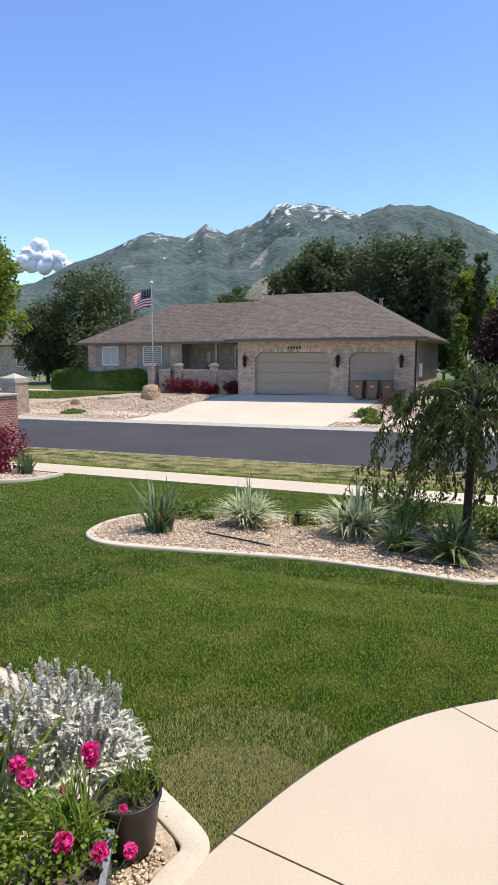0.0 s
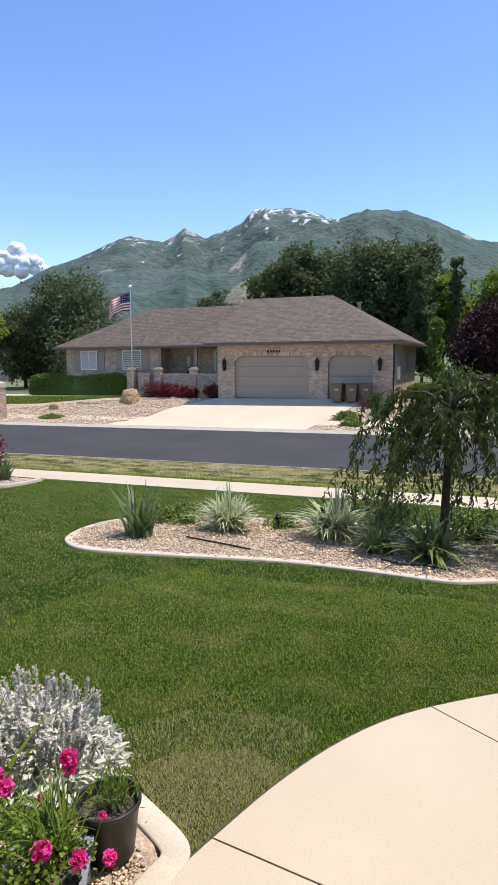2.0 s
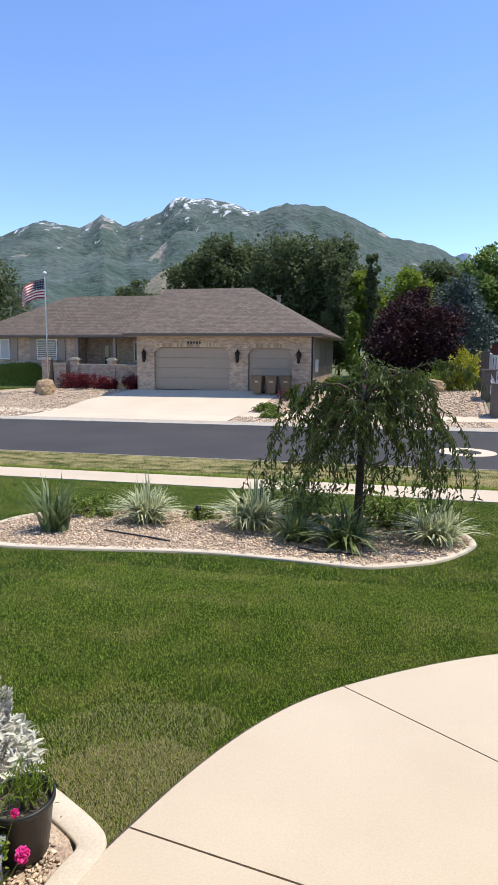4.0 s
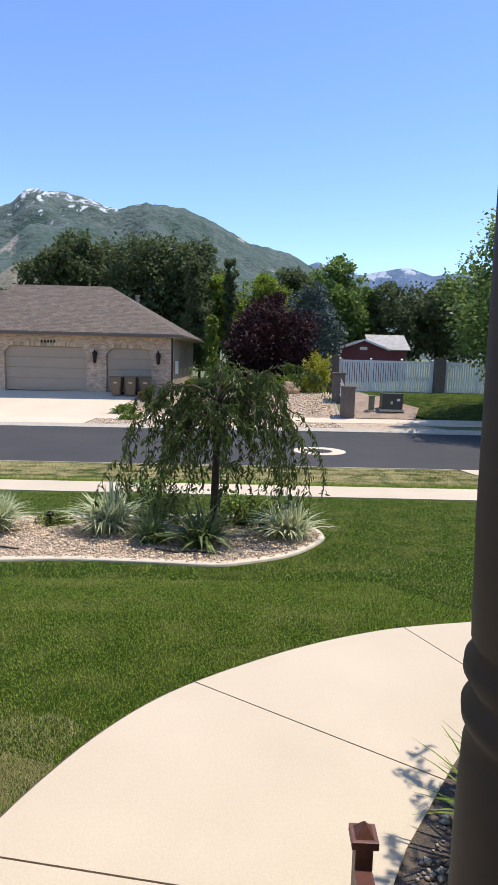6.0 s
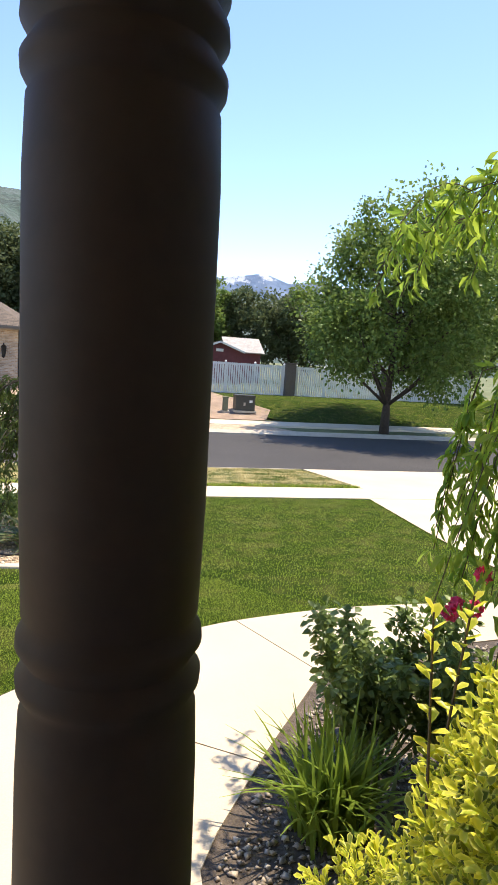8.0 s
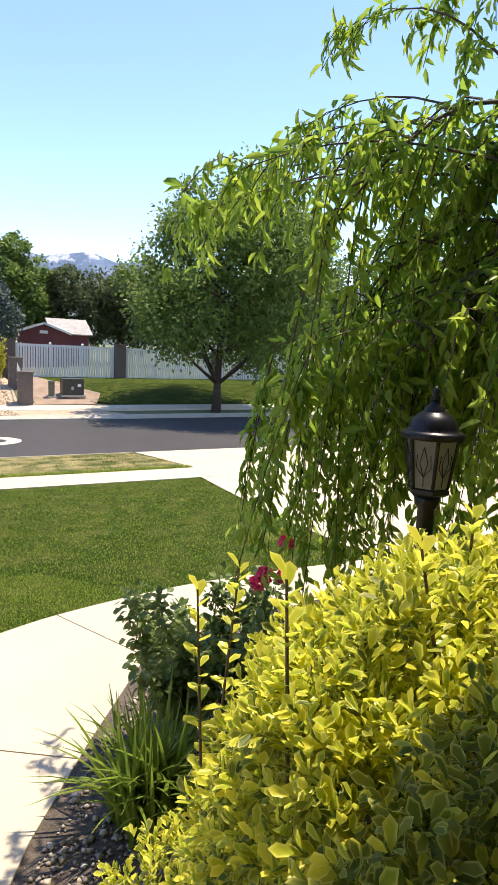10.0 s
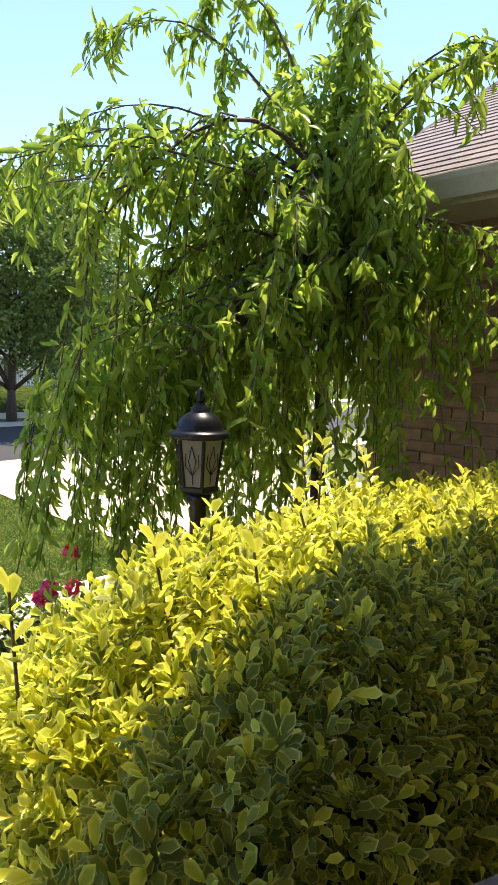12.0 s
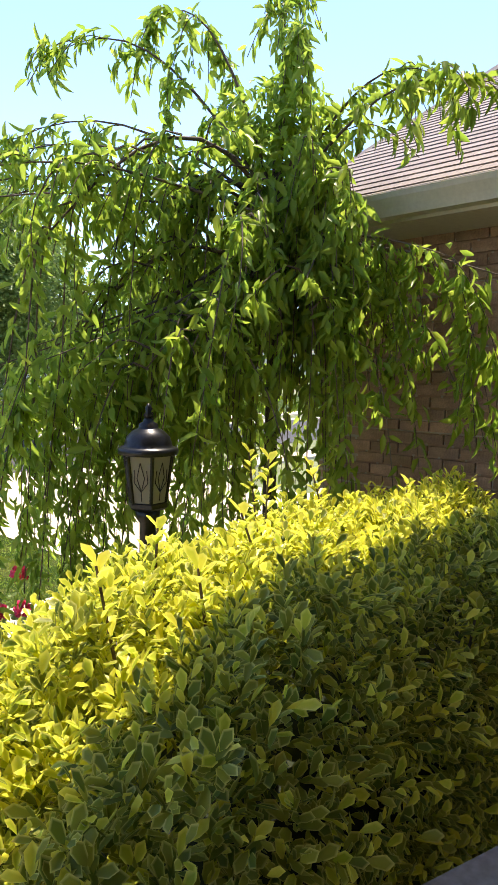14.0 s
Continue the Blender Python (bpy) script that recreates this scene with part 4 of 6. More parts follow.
    p("chimney_vent", turned([(0.12, 5.6), (0.12, 6.1), (0.16, 6.12), (0.16, 6.2)], 10), M_TRIM).location = (-8.0 + 14 - 14, 39.5 - 37 + 37, 0)
    return h


house()


def low_wall():
    t = thing("porch_wall", (-18, 34.6, 0.5), "low tan brick wall with capped piers before the entry", "wall")
    for x0, x1 in ((-21.2, -20.4), (-19.55, -17.45), (-17.05, -14.9)):
        b = bmesh.new()
        box(x0, 34.5, 0.3, x1, 34.75, 1.7, 0.01, b)
        part("wall", b, M_BRICK, t).data.transform(Matrix.Translation((18, -34.6, -0.5)))
        part("coping", box(x0, 34.45, 1.702, x1, 34.8, 1.78, 0.015), M_KERB, t).data.transform(Matrix.Translation((18, -34.6, -0.5)))
    for x in (-21.75, -19.75, -17.25):
        b = box(x - 0.24, 34.4, 0.3, x + 0.24, 34.88, 2.0, 0.01)
        q = part("pier", b, M_BRICK, t)
        q.data.transform(Matrix.Translation((18, -34.6, -0.5)))
        b = box(x - 0.29, 34.35, 2.002, x + 0.29, 34.93, 2.1, 0.02)
        box(x - 0.2, 34.44, 2.1, x + 0.2, 34.84, 2.17, 0.03, b)
        part("cap", b, M_KERB, q).data.transform(Matrix.Translation((18, -34.6, -0.5)))


low_wall()


def bin_(x, y, rz):
    z = float(land(x, y)) + 0.03
    t = thing("wheelie_bin", (x, y, z), "brown plastic wheeled bin with its lid shut", "bin", "bins before the garage", rz)
    b = bmesh.new()
    lo = [b.verts.new(p) for p in ((-0.22, -0.24, 0.05), (0.22, -0.24, 0.05), (0.22, 0.24, 0.05), (-0.22, 0.24, 0.05))]
    hi = [b.verts.new(p) for p in ((-0.3, -0.33, 0.95), (0.3, -0.33, 0.95), (0.3, 0.33, 0.95), (-0.3, 0.33, 0.95))]
    b.faces.new(lo[::-1])
    b.faces.new(hi)
    for i in range(4):
        b.faces.new((lo[i], lo[(i + 1) % 4], hi[(i + 1) % 4], hi[i]))
    bmesh.ops.bevel(b, geom=b.edges[:], offset=0.03, segments=2, affect="EDGES")
    part("body", b, M_BIN, t)
    b = box(-0.33, -0.36, 0.952, 0.33, 0.36, 1.02, 0.03)
    part("lid", b, M_BIN, t)
    part("handle", box(-0.25, 0.36, 0.9, 0.25, 0.42, 0.94, 0.01), M_BIN, t)
    part("sticker", box(-0.1, -0.315, 0.66, 0.1, -0.30, 0.74), M_KERB, t, "pale printed panel")
    for sx in (-0.26, 0.26):
        w = part("wheel", turned([(0.1, -0.025), (0.11, 0), (0.1, 0.025)], 16), M_BLACK, t)
        w.matrix_basis = pose(sx, 0.22, 0.1, 0, 90, 0)
    return t


for k, x in enumerate((-7.5, -6.75, -6.0)):
    bin_(x - 0.1, 32.4, (-6, 3, 8)[k])


# hedge, flagpole, boulders, shrubs of the opposite yard
def bush(name, at, rx, ry, h, material, label, seed, leaf=0.06, count=3000, category="shrub", group="", z=None):
    z0 = float(land(at[0], at[1])) if z is None else z
    t = thing(name, (at[0], at[1], z0 - 0.02), label, category, group)
    g = np.random.default_rng(seed)
    b = bmesh.new()
    for k in range(7):
        a = 6.28 * k / 7
        tube([(0, 0, 0), (rx * 0.3 * math.cos(a), ry * 0.3 * math.sin(a), h * 0.45), (rx * 0.6 * math.cos(a), ry * 0.6 * math.sin(a), h * 0.8)], [0.02, 0.014, 0.006], 5, b)
    part("stems", b, M_TWIG, t)
    n = 6
    blobs = [(rx * 0.5 * math.cos(6.28 * k / n), ry * 0.5 * math.sin(6.28 * k / n), h * (0.42 + 0.1 * g.random()), rx * 0.6, ry * 0.6, h * 0.45) for k in range(n)] + [(0, 0, h * 0.55, rx * 0.6, ry * 0.6, h * 0.45)]
    crown("foliage", blobs, count, leaf, material, t, seed)
    return t


def hedge(x0, x1, y0, y1, h, seed):
    z0 = float(land((x0 + x1) / 2, (y0 + y1) / 2))
    t = thing("hedge", ((x0 + x1) / 2, (y0 + y1) / 2, z0 - 0.03), "long clipped green hedge with a rounded top", "hedge")
    g = np.random.default_rng(seed)
    L, W = (x1 - x0) / 2, (y1 - y0) / 2
    n = 26000
    u = unit(g.normal(size=(n, 3)))
    u[:, 2] = np.abs(u[:, 2])
    p = np.sign(u) * np.abs(u) ** 0.5
    p = p * (L, W, h) * (1 + 0.03 * np.sin(5 * u[:, :1] * 3))
    p[:, 2] *= 1 - 0.10 * np.cos(p[:, 0] * 0.9)
    p += 0.05 * g.normal(size=p.shape)
    leaves("foliage", p, unit(u + 0.8 * g.normal(size=u.shape)), u, 0.09 + 0.06 * g.random(n), 0.06 + 0.03 * g.random(n), LEAF_HEDGE, t)
    b = bmesh.new()
    bmesh.ops.create_icosphere(b, subdivisions=4, radius=1)
    for v in b.verts:
        c = [math.copysign(abs(a) ** 0.5, a) for a in v.co]
        v.co = (c[0] * L * 0.96, c[1] * W * 0.95, max(0, c[2]) * h * 0.93)
    smooth(part("inner_growth", b, LEAF_HEDGE, t))


hedge(-30.3, -22.1, 34.6, 36.4 - 0.9, 1.35, 51)
hedge(-4.3, -1.2, 34.6, 35.6, 0.62, 52)


def flag():
    z0 = float(land(-20.6, 32.9))
    t = thing("flagpole", (-20.6, 32.9, z0), "slim metal flagpole with a striped flag hanging in the breeze", "flagpole")
    smooth(part("pole", turned([(0.05, -0.1), (0.045, 3), (0.03, 6.6), (0.03, 6.7)], 12), mat("pole_metal", (0.55, 0.55, 0.55), 0.35, metal=0.8), t))
    smooth(part("finial", turned([(0.01, 6.7), (0.12, 6.74), (0.14, 6.78), (0.05, 6.86), (0.01, 6.88)], 12), M_WHITE, t))
    nx, nz = 28, 13
    W, H = 1.75, 1.1
    red, white, blue = mat("flag_red", (0.32, 0.02, 0.03), 0.8), mat("flag_white", (0.7, 0.68, 0.66), 0.8), mat("flag_blue", (0.012, 0.02, 0.07), 0.8)

    def at(u, w):
        sag = 0.62 * u * u + 0.10 * u
        x = -W * u * (1 - 0.08 * u) - 0.05
        return Vector((x, 0.13 * math.sin(7 * u + 1.4 * w) * u + 0.05 * math.sin(15 * u), 6.45 - H * w * (1 - 0.15 * u) - sag))
    for k in range(13):
        b = bmesh.new()
        u0 = 0.42 if k < 7 else 0.0
        cols = [[b.verts.new(at(u0 + (1 - u0) * i / nx, (k + j) / 13)) for j in (0, 1)] for i in range(nx + 1)]
        for i in range(nx):
            b.faces.new((cols[i][0], cols[i][1], cols[i + 1][1], cols[i + 1][0]))
        bmesh.ops.solidify(b, geom=b.faces[:], thickness=0.004)
        smooth(part("stripe", b, red if k % 2 == 0 else white, t))
    b = bmesh.new()
    g = [[b.verts.new(at(0.42 * i / 12, 7 / 13 * j / 6)) for j in range(7)] for i in range(13)]
    for i in range(12):
        for j in range(6):
            b.faces.new((g[i][j], g[i][j + 1], g[i + 1][j + 1], g[i + 1][j]))
    bmesh.ops.solidify(b, geom=b.faces[:], thickness=0.004)
    c = smooth(part("canton", b, blue, t, "dark blue field with rows of white stars"))
    for i in range(5):
        for j in range(4):
            q = at(0.42 * (i + 0.6) / 5.2, 7 / 13 * (j + 0.6) / 4.2)
            part("star", box(q.x - 0.025, q.y - 0.012, q.z - 0.025, q.x + 0.025, q.y + 0.012, q.z + 0.025), white, c)


flag()


def boulder(at, r, label, seed, squash=(1, 0.8, 0.8)):
    b = bmesh.new()
    bmesh.ops.create_icosphere(b, subdivisions=3, radius=r)
    for v in b.verts:
        d = noise.noise(v.co / r * 1.3 + Vector((seed, 0, 0))) * 0.35 + noise.noise(v.co / r * 4 + Vector((seed, 3, 0))) * 0.1
        v.co = v.co * (1 + d)
        v.co.x, v.co.y, v.co.z = v.co.x * squash[0], v.co.y * squash[1], v.co.z * squash[2]
    o = obj("boulder", b, M_ROCK)
    o.location = (at[0], at[1], float(land(*at)) + r * squash[2] * 0.55)
    return tagged(o, label, "rock", "boulders in the yards")


boulder((-20.5, 32.4), 0.62, "tan boulder at the foot of the flagpole", 3)
boulder((-20.2, 31.9), 0.34, "small tan boulder beside the flagpole", 5)
boulder((-16.1, 33.5), 0.42, "pale tan boulder between the red bushes", 8, (0.8, 0.7, 1.0))
boulder((-24.8, 30.6), 0.30, "small pale boulder on the gravel", 9)
boulder((-2.9, 31.2), 0.42, "upright tan boulder in the gravel bed", 11, (0.7, 0.6, 1.0))
boulder((1.6, 34.0), 0.55, "tan boulder at the gravel bed", 12)
RB = "red barberry bushes"
for k, (x, y, r, h) in enumerate(((-19.6, 33.7, 0.75, 1.0), (-18.5, 33.5, 0.7, 0.9), (-17.2, 33.4, 0.5, 0.7), (-16.7, 33.2, 0.36, 0.6), (-15.4, 33.5, 0.6, 0.85))):
    bush("barberry", (x, y), r, r * 0.8, h, LEAF_BARB, "low dark red barberry bush before the porch wall", 60 + k, 0.07, 2500, "shrub", RB)
for k, (x, y, r, h) in enumerate(((-5.95, 28.0, 0.55, 0.3), (-6.5, 29.8, 0.55, 0.35), (-23.2, 28.4, 0.65, 0.22))):
    bush("grass_tuft", (x, y), r, r * 0.8, h, LEAF_HEDGE, "low green ground-cover tuft on gravel", 70 + k, 0.08, 1500, "plant", "tufts on the gravel")
bush("shrub", (-5.0, 30.6), 0.5, 0.45, 0.5, LEAF_WEEP, "grey-green low shrub on gravel", 75, 0.07, 1800)
bush("shrub", (-3.5, 30.4), 0.45, 0.4, 0.6, LEAF_HEDGE, "round green shrub on gravel", 76, 0.07, 1800)
bush("shrub", (-1.5, 30.2), 0.5, 0.4, 0.5, LEAF_HEDGE, "round green shrub on gravel", 77, 0.07, 1800)
bush("shrub", (-5.9, 31.6), 0.4, 0.4, 0.55, LEAF_BARB, "sparse reddish shrub on gravel", 78, 0.06, 500)
bush("gold_shrub", (3.1, 35.2), 0.75, 0.7, 2.1, LEAF_GOLD, "golden yellow shrub beside the fence pillar", 79, 0.1, 5000)
bush("shrub", (1.6, 35.8), 1.0, 0.8, 1.0, LEAF_HEDGE, "green shrubs beside the fence", 80, 0.1, 3500)
bush("shrub", (-0.4, 27.6), 0.5, 0.4, 0.3, LEAF_HEDGE, "low green tuft on the gravel strip", 81, 0.07, 1500)


def pillar(name, x, y, w, z0, z1, material, label, cap=0.12, group="", ob=None):
    t = thing(name, (x, y, z0), label, "pillar", group)
    part("shaft", box(-w / 2, -w / 2, -0.1, w / 2, w / 2, z1 - z0, 0.012), material, t)
    b = box(-w / 2 - 0.05, -w / 2 - 0.05, z1 - z0 + 0.002, w / 2 + 0.05, w / 2 + 0.05, z1 - z0 + cap * 0.6, 0.02)
    if cap > 0.2:
        bmesh.ops.create_cone(b, cap_ends=True, segments=4, radius1=w * 0.72, radius2=0.03, depth=cap * 0.6, matrix=pose(0, 0, z1 - z0 + cap * 0.9, 0, 0, 45))
    part("cap", b, M_KERB if material is not M_STUCCO else M_STUCCO, t)
    return t


FP = "fence pillars"
pillar("pillar", 4.2, 29.75, 0.62, -0.3, 1.18, M_STUCCO, "brown brick end pillar of the side fence", 0.14, FP)
pillar("pillar", 4.05, 32.4, 0.6, 0.2, 1.75, M_STUCCO, "brown brick pillar of the side fence", 0.14, FP)
pillar("pillar", 4.15, 36.5, 0.66, 0.5, 2.65, M_STUCCO, "tall brown brick corner pillar of the fence", 0.14, FP)
pillar("pillar", 10.35, 36.5, 0.62, 0.5, 2.65, M_STUCCO, "tall brown brick pillar of the fence", 0.14, FP)
pillar("pillar", 16.6, 36.5, 0.62, 0.5, 2.65, M_STUCCO, "tall brown brick pillar of the fence", 0.14, FP)
pillar("mailbox_pillar", -26.6, 27.5, 1.05, -0.75, 1.1, M_BRICK, "tan brick mailbox pillar with a pyramid cap", 0.45)
pillar("brick_pillar", -14.85, 13.9, 1.5, -0.6, 1.36, M_REDBRICK, "red brick yard pillar behind the rose bush", 0.12)


def fence(x0, x1, y, zb, zt):
    t = thing("vinyl_fence", ((x0 + x1) / 2, y, zb), "white vinyl picket-topped privacy fence", "fence", "white fence runs")
    o = Matrix.Translation((-(x0 + x1) / 2, -y, -zb))
    n = max(1, round((x1 - x0) / 2.05))
    for k in range(n + 1):
        x = x0 + 0.06 + (x1 - x0 - 0.12) * k / n
        b = box(x - 0.06, y - 0.06, zb - 0.1, x + 0.06, y + 0.06, zt + 0.04, 0.01)
        bmesh.ops.create_cone(b, cap_ends=True, segments=4, radius1=0.1, radius2=0.01, depth=0.08, matrix=pose(x, y, zt + 0.08, 0, 0, 45))
        part("post", b, M_VINYL, t).data.transform(o)
    for z in (zb + 0.1, zt - 0.1):
        part("rail", box(x0, y - 0.025, z - 0.06, x1, y + 0.025, z + 0.06, 0.006), M_VINYL, t).data.transform(o)
    b = box(-0.05, y - 0.016, zb + 0.06, 0.05, y + 0.016, zt - 0.02)
    me = part("slat", b, M_VINYL, t)
    me.data.transform(Matrix.Translation((0, -y, -zb)))
    m = int((x1 - x0) / 0.14)
    for k in range(1, m):
        q = new("slat", me.data)
        q.parent = t
        q.location = (-(x1 - x0) / 2 + 0.14 * k + 0.02, -0.03, 0)
    me.location = (-(x1 - x0) / 2 + 0.09, -0.03, 0)


fence(4.5, 10.02, 36.5, 0.62, 2.55)
fence(10.68, 16.27, 36.5, 0.62, 2.55)
fence(16.93, 22.5, 36.5, 0.66, 2.55)


def side_rail():
    t = thing("side_fence", (4.1, 31, 0), "white metal rail fence between brown pillars", "fence")
    for z in (0.5, 1.05):
        part("rail", tube([(0, -1.0, z - 0.1), (0, 1.1, z + 0.25)], [0.02, 0.02], 6), M_WHITE, t)
    for k in range(9):
        y = -0.9 + 0.22 * k
        part("bar", tube([(0, y, 0.05 + 0.12 * k * 0.6), (0, y, 1.2 + 0.12 * k * 0.4)], [0.012, 0.012], 5), M_WHITE, t)


side_rail()


def utility(x, y, w, d, h, label, m, name):
    z = float(land(x, y)) + 0.03
    t = thing(name, (x, y, z), label, "utility box")
    part("base", box(-w / 2 - 0.08, -d / 2 - 0.08, -0.05, w / 2 + 0.08, d / 2 + 0.08, 0.06, 0.01), M_KERB, t)
    part("cabinet", box(-w / 2, -d / 2, 0.062, w / 2, d / 2, h, 0.02), m, t)
    part("lid", box(-w / 2 - 0.02, -d / 2 - 0.02, h + 0.002, w / 2 + 0.02, d / 2 + 0.02, h + 0.06, 0.02), m, t)
    if w > 0.5:
        part("notice", box(0.2, -d / 2 - 0.006, h * 0.6, 0.36, -d / 2 - 0.001, h * 0.76), M_WHITE, t, "pale warning notice")
        part("lock", box(-0.1, -d / 2 - 0.03, h * 0.4, 0.0, -d / 2 - 0.001, h * 0.6, 0.005), M_KERB, t)


utility(6.5, 30.8, 1.0, 0.8, 0.78, "dark green transformer box on a pad", mat("dark_green_steel", (0.05, 0.048, 0.035), 0.5), "transformer_box")
utility(5.5, 30.6, 0.26, 0.26, 0.7, "green telecom pedestal in the ground", M_PLAST, "pedestal")


def barn():
    z = float(land(8, 50))
    t = thing("barn", (8, 50, z), "dark red garden barn with a low gable roof", "shed")
    b = bmesh.new()
    poly = [(-1.9, 0), (1.9, 0), (1.9, 2.55), (0, 3.25), (-1.9, 2.55)]
    f = [b.verts.new((x, 0, q)) for x, q in poly]
    k = [b.verts.new((x, 4, q)) for x, q in poly]
    b.faces.new(f)
    b.faces.new(k[::-1])
    for i in range(5):
        b.faces.new((f[i], k[i], k[(i + 1) % 5], f[(i + 1) % 5]))
    bmesh.ops.recalc_face_normals(b, faces=b.faces)
    part("wall", b, M_BARN, t)
    for s in (-1, 1):
        b = box(-1.1, -0.25, -0.04, 1.1, 4.2, 0.04)
        o = part("roof", b, M_SHINGLE, t)
        o.matrix_basis = pose(s * 1.02, 0, 2.96, 0, s * 20.2, 0)
        part("barge_board", box(-1.1, -0.3, -0.08, 1.1, -0.252, 0.07), M_WHITE, t).matrix_basis = pose(s * 1.02, 0, 2.96, 0, s * 20.2, 0)
    part("vent", box(-0.3, -0.03, 2.55, 0.3, -0.002, 2.78, 0.005), M_WHITE, t)
    t2 = thing("outbuilding", (10.6, 54, z), "pale-shingled outbuilding roof behind the barn", "shed")
    part("wall", box(-1.2, 0, 0, 1.7, 3, 2.75), M_BARN, t2)
    r = part("roof", box(-1.5, -1.65, -0.05, 2.0, 1.65, 0.05), mat("pale_shake", (0.46, 0.43, 0.40), 0.8, 2.0, 0.3, 12, 0.6, 0.05), t2)
    r.matrix_basis = pose(0, 1.2, 3.32, 24, 0, 0)


barn()


def far_house(x, y, w, d, h, label, rot=0):
    z = float(land(x, y))
    t = thing("house", (x, y, z), label, "house", "", rot)
    part("wall", box(-w / 2, -d / 2, -0.3, w / 2, d / 2, h, 0.01), M_BRICK, t)
    hip("roof", -w / 2 - 0.5, w / 2 + 0.5, -d / 2 - 0.5, d / 2 + 0.5, h + 0.1, -w / 2 + d / 2, w / 2 - d / 2, h + 0.1 + d * 0.28, M_SHINGLE, t)
    for k in range(3):
        wx = -w / 2 + w * (k + 0.5) / 3
        q = part("window", box(wx - 0.7, -d / 2 - 0.06, 1.0, wx + 0.7, -d / 2 - 0.002, 2.3, 0.01), M_WHITE, t)
        part("pane", box(wx - 0.6, -d / 2 - 0.075, 1.1, wx + 0.6, -d / 2 - 0.062, 2.2), M_GLASS, q)


far_house(-61, 64, 14, 9, 3.6, "neighbouring brick house behind the trees")


# ---------------------------------------------------------------- the front yard
BED = curve_pts([(-5.95, 7.7), (-5.72, 7.28), (-5.2, 6.98), (-4.26, 7.13), (-3.16, 7.42), (-2.33, 7.58), (-1.28, 7.58), (-0.44, 7.54), (-0.05, 7.70), (0.59, 8.21), (1.03, 8.95), (1.12, 9.4), (0.95, 9.95), (0.4, 10.5), (-0.8, 10.6), (-2.4, 10.25), (-3.9, 9.95), (-5.2, 9.55), (-5.9, 8.9), (-6.05, 8.2), (-5.95, 7.7)], 5)[:-1]
tagged(over("island_bed", [tuple(p) for p in BED], M_GRAVEL, 0.03), "gravel island bed in the lawn", "", "", STRUCT)
kerb_line("bed_edging", BED, 0.125, 0.04, M_EDGE, "rounded pale concrete edging round the island bed", True)
kerb_line("corner_edging", curve_pts([(-1.405, 0.6), (-1.405, 1.6), (-1.40, 2.2), (-1.375, 2.38), (-1.365, 2.47), (-1.43, 2.56), (-1.72, 2.715), (-2.1, 2.89), (-2.5, 3.07), (-3.4, 3.38), (-9.4, 4.2), (-14, 4.3)], 6), 0.15, 0.03, M_EDGE, "pale worn concrete edging of the corner bed")
kerb_line("side_edging", curve_pts([(-14, 9.6), (-11.5, 10.2), (-10.6, 10.9), (-10.55, 11.8), (-10.75, 12.6)], 6), 0.15, 0.08, M_KERB, "pale concrete edging of the side bed")
tagged(over("side_bed", [(-40, 9.6), (-14, 9.6), (-11.5, 10.2), (-10.6, 10.9), (-10.55, 11.8), (-10.75, 12.8), (-40, 12.8)], M_GRAVEL, 0.01), "gravel bed of the next yard", "", "", STRUCT)

OCTA = np.array([(1, 0, 0), (0, 1, 0), (-1, 0, 0), (0, -1, 0), (0, 0, 1), (0, 0, -1)], float)
OCTA_F = np.array([(0, 1, 4), (1, 2, 4), (2, 3, 4), (3, 0, 4), (1, 0, 5), (2, 1, 5), (3, 2, 5), (0, 3, 5)])


def stones(name, poly, n, size, seed, material, label, lift=0.03):
    """Loose stones lying close together."""
    p = scatter(n, poly, seed)
    g = np.random.default_rng(seed)
    m = len(p)
    s = size * (0.5 + g.random(m) ** 2)
    v = OCTA[None] * (1 + 0.35 * g.normal(size=(m, 6, 1)).clip(-1.5, 1.5)) * s[:, None, None] * np.array([1, 0.8, 0.6])
    a = g.random(m) * 6.283
    c, sn = np.cos(a)[:, None], np.sin(a)[:, None]
    x, y = v[..., 0] * c - v[..., 1] * sn, v[..., 0] * sn + v[..., 1] * c
    base = land(p[:, 0], p[:, 1]) + lift
    v = np.stack([x + p[:, :1], y + p[:, 1:], v[..., 2] + (base + s * 0.25)[:, None]], -1)
    f = OCTA_F[None] + (np.arange(m) * 6)[:, None, None]
    return tagged(mesh_np(name, v.reshape(-1, 3), f.reshape(-1, 3), material), label, "gravel", "", "stuff")


stones("gravel", BED, 30000, 0.020, 3, M_STONE, "loose pinkish gravel of the island bed", 0.035)
CORNER = np.array([(-3.2, 0.9), (-1.45, 0.9), (-1.46, 2.36), (-1.9, 2.78), (-2.3, 3.03), (-3.2, 3.65)])
stones("gravel", CORNER, 16000, 0.015, 4, M_STONE, "loose pinkish gravel of the corner bed", 0.012)
stones("gravel", np.array([(-24, 26.6), (-18.5, 26.6), (-17.2, 31.0), (-15.5, 33.0), (-20, 33.2), (-26, 31.4), (-30, 30), (-30, 26.6)]), 11000, 0.05, 5, M_STONE, "coarse pinkish gravel across the street", 0.01)
stones("gravel", np.array([(-7.3, 26.6), (3.6, 26.6), (3.6, 28.1), (-7.5, 28.1)]), 5000, 0.05, 6, M_STONE, "coarse gravel strip beside the road", 0.01)
stones("gravel", np.array([(-7.4, 29.5), (3.6, 29.5), (3.6, 35), (-4.6, 33.2)]), 7000, 0.05, 8, M_STONE, "coarse gravel bed beside the driveway", 0.01)
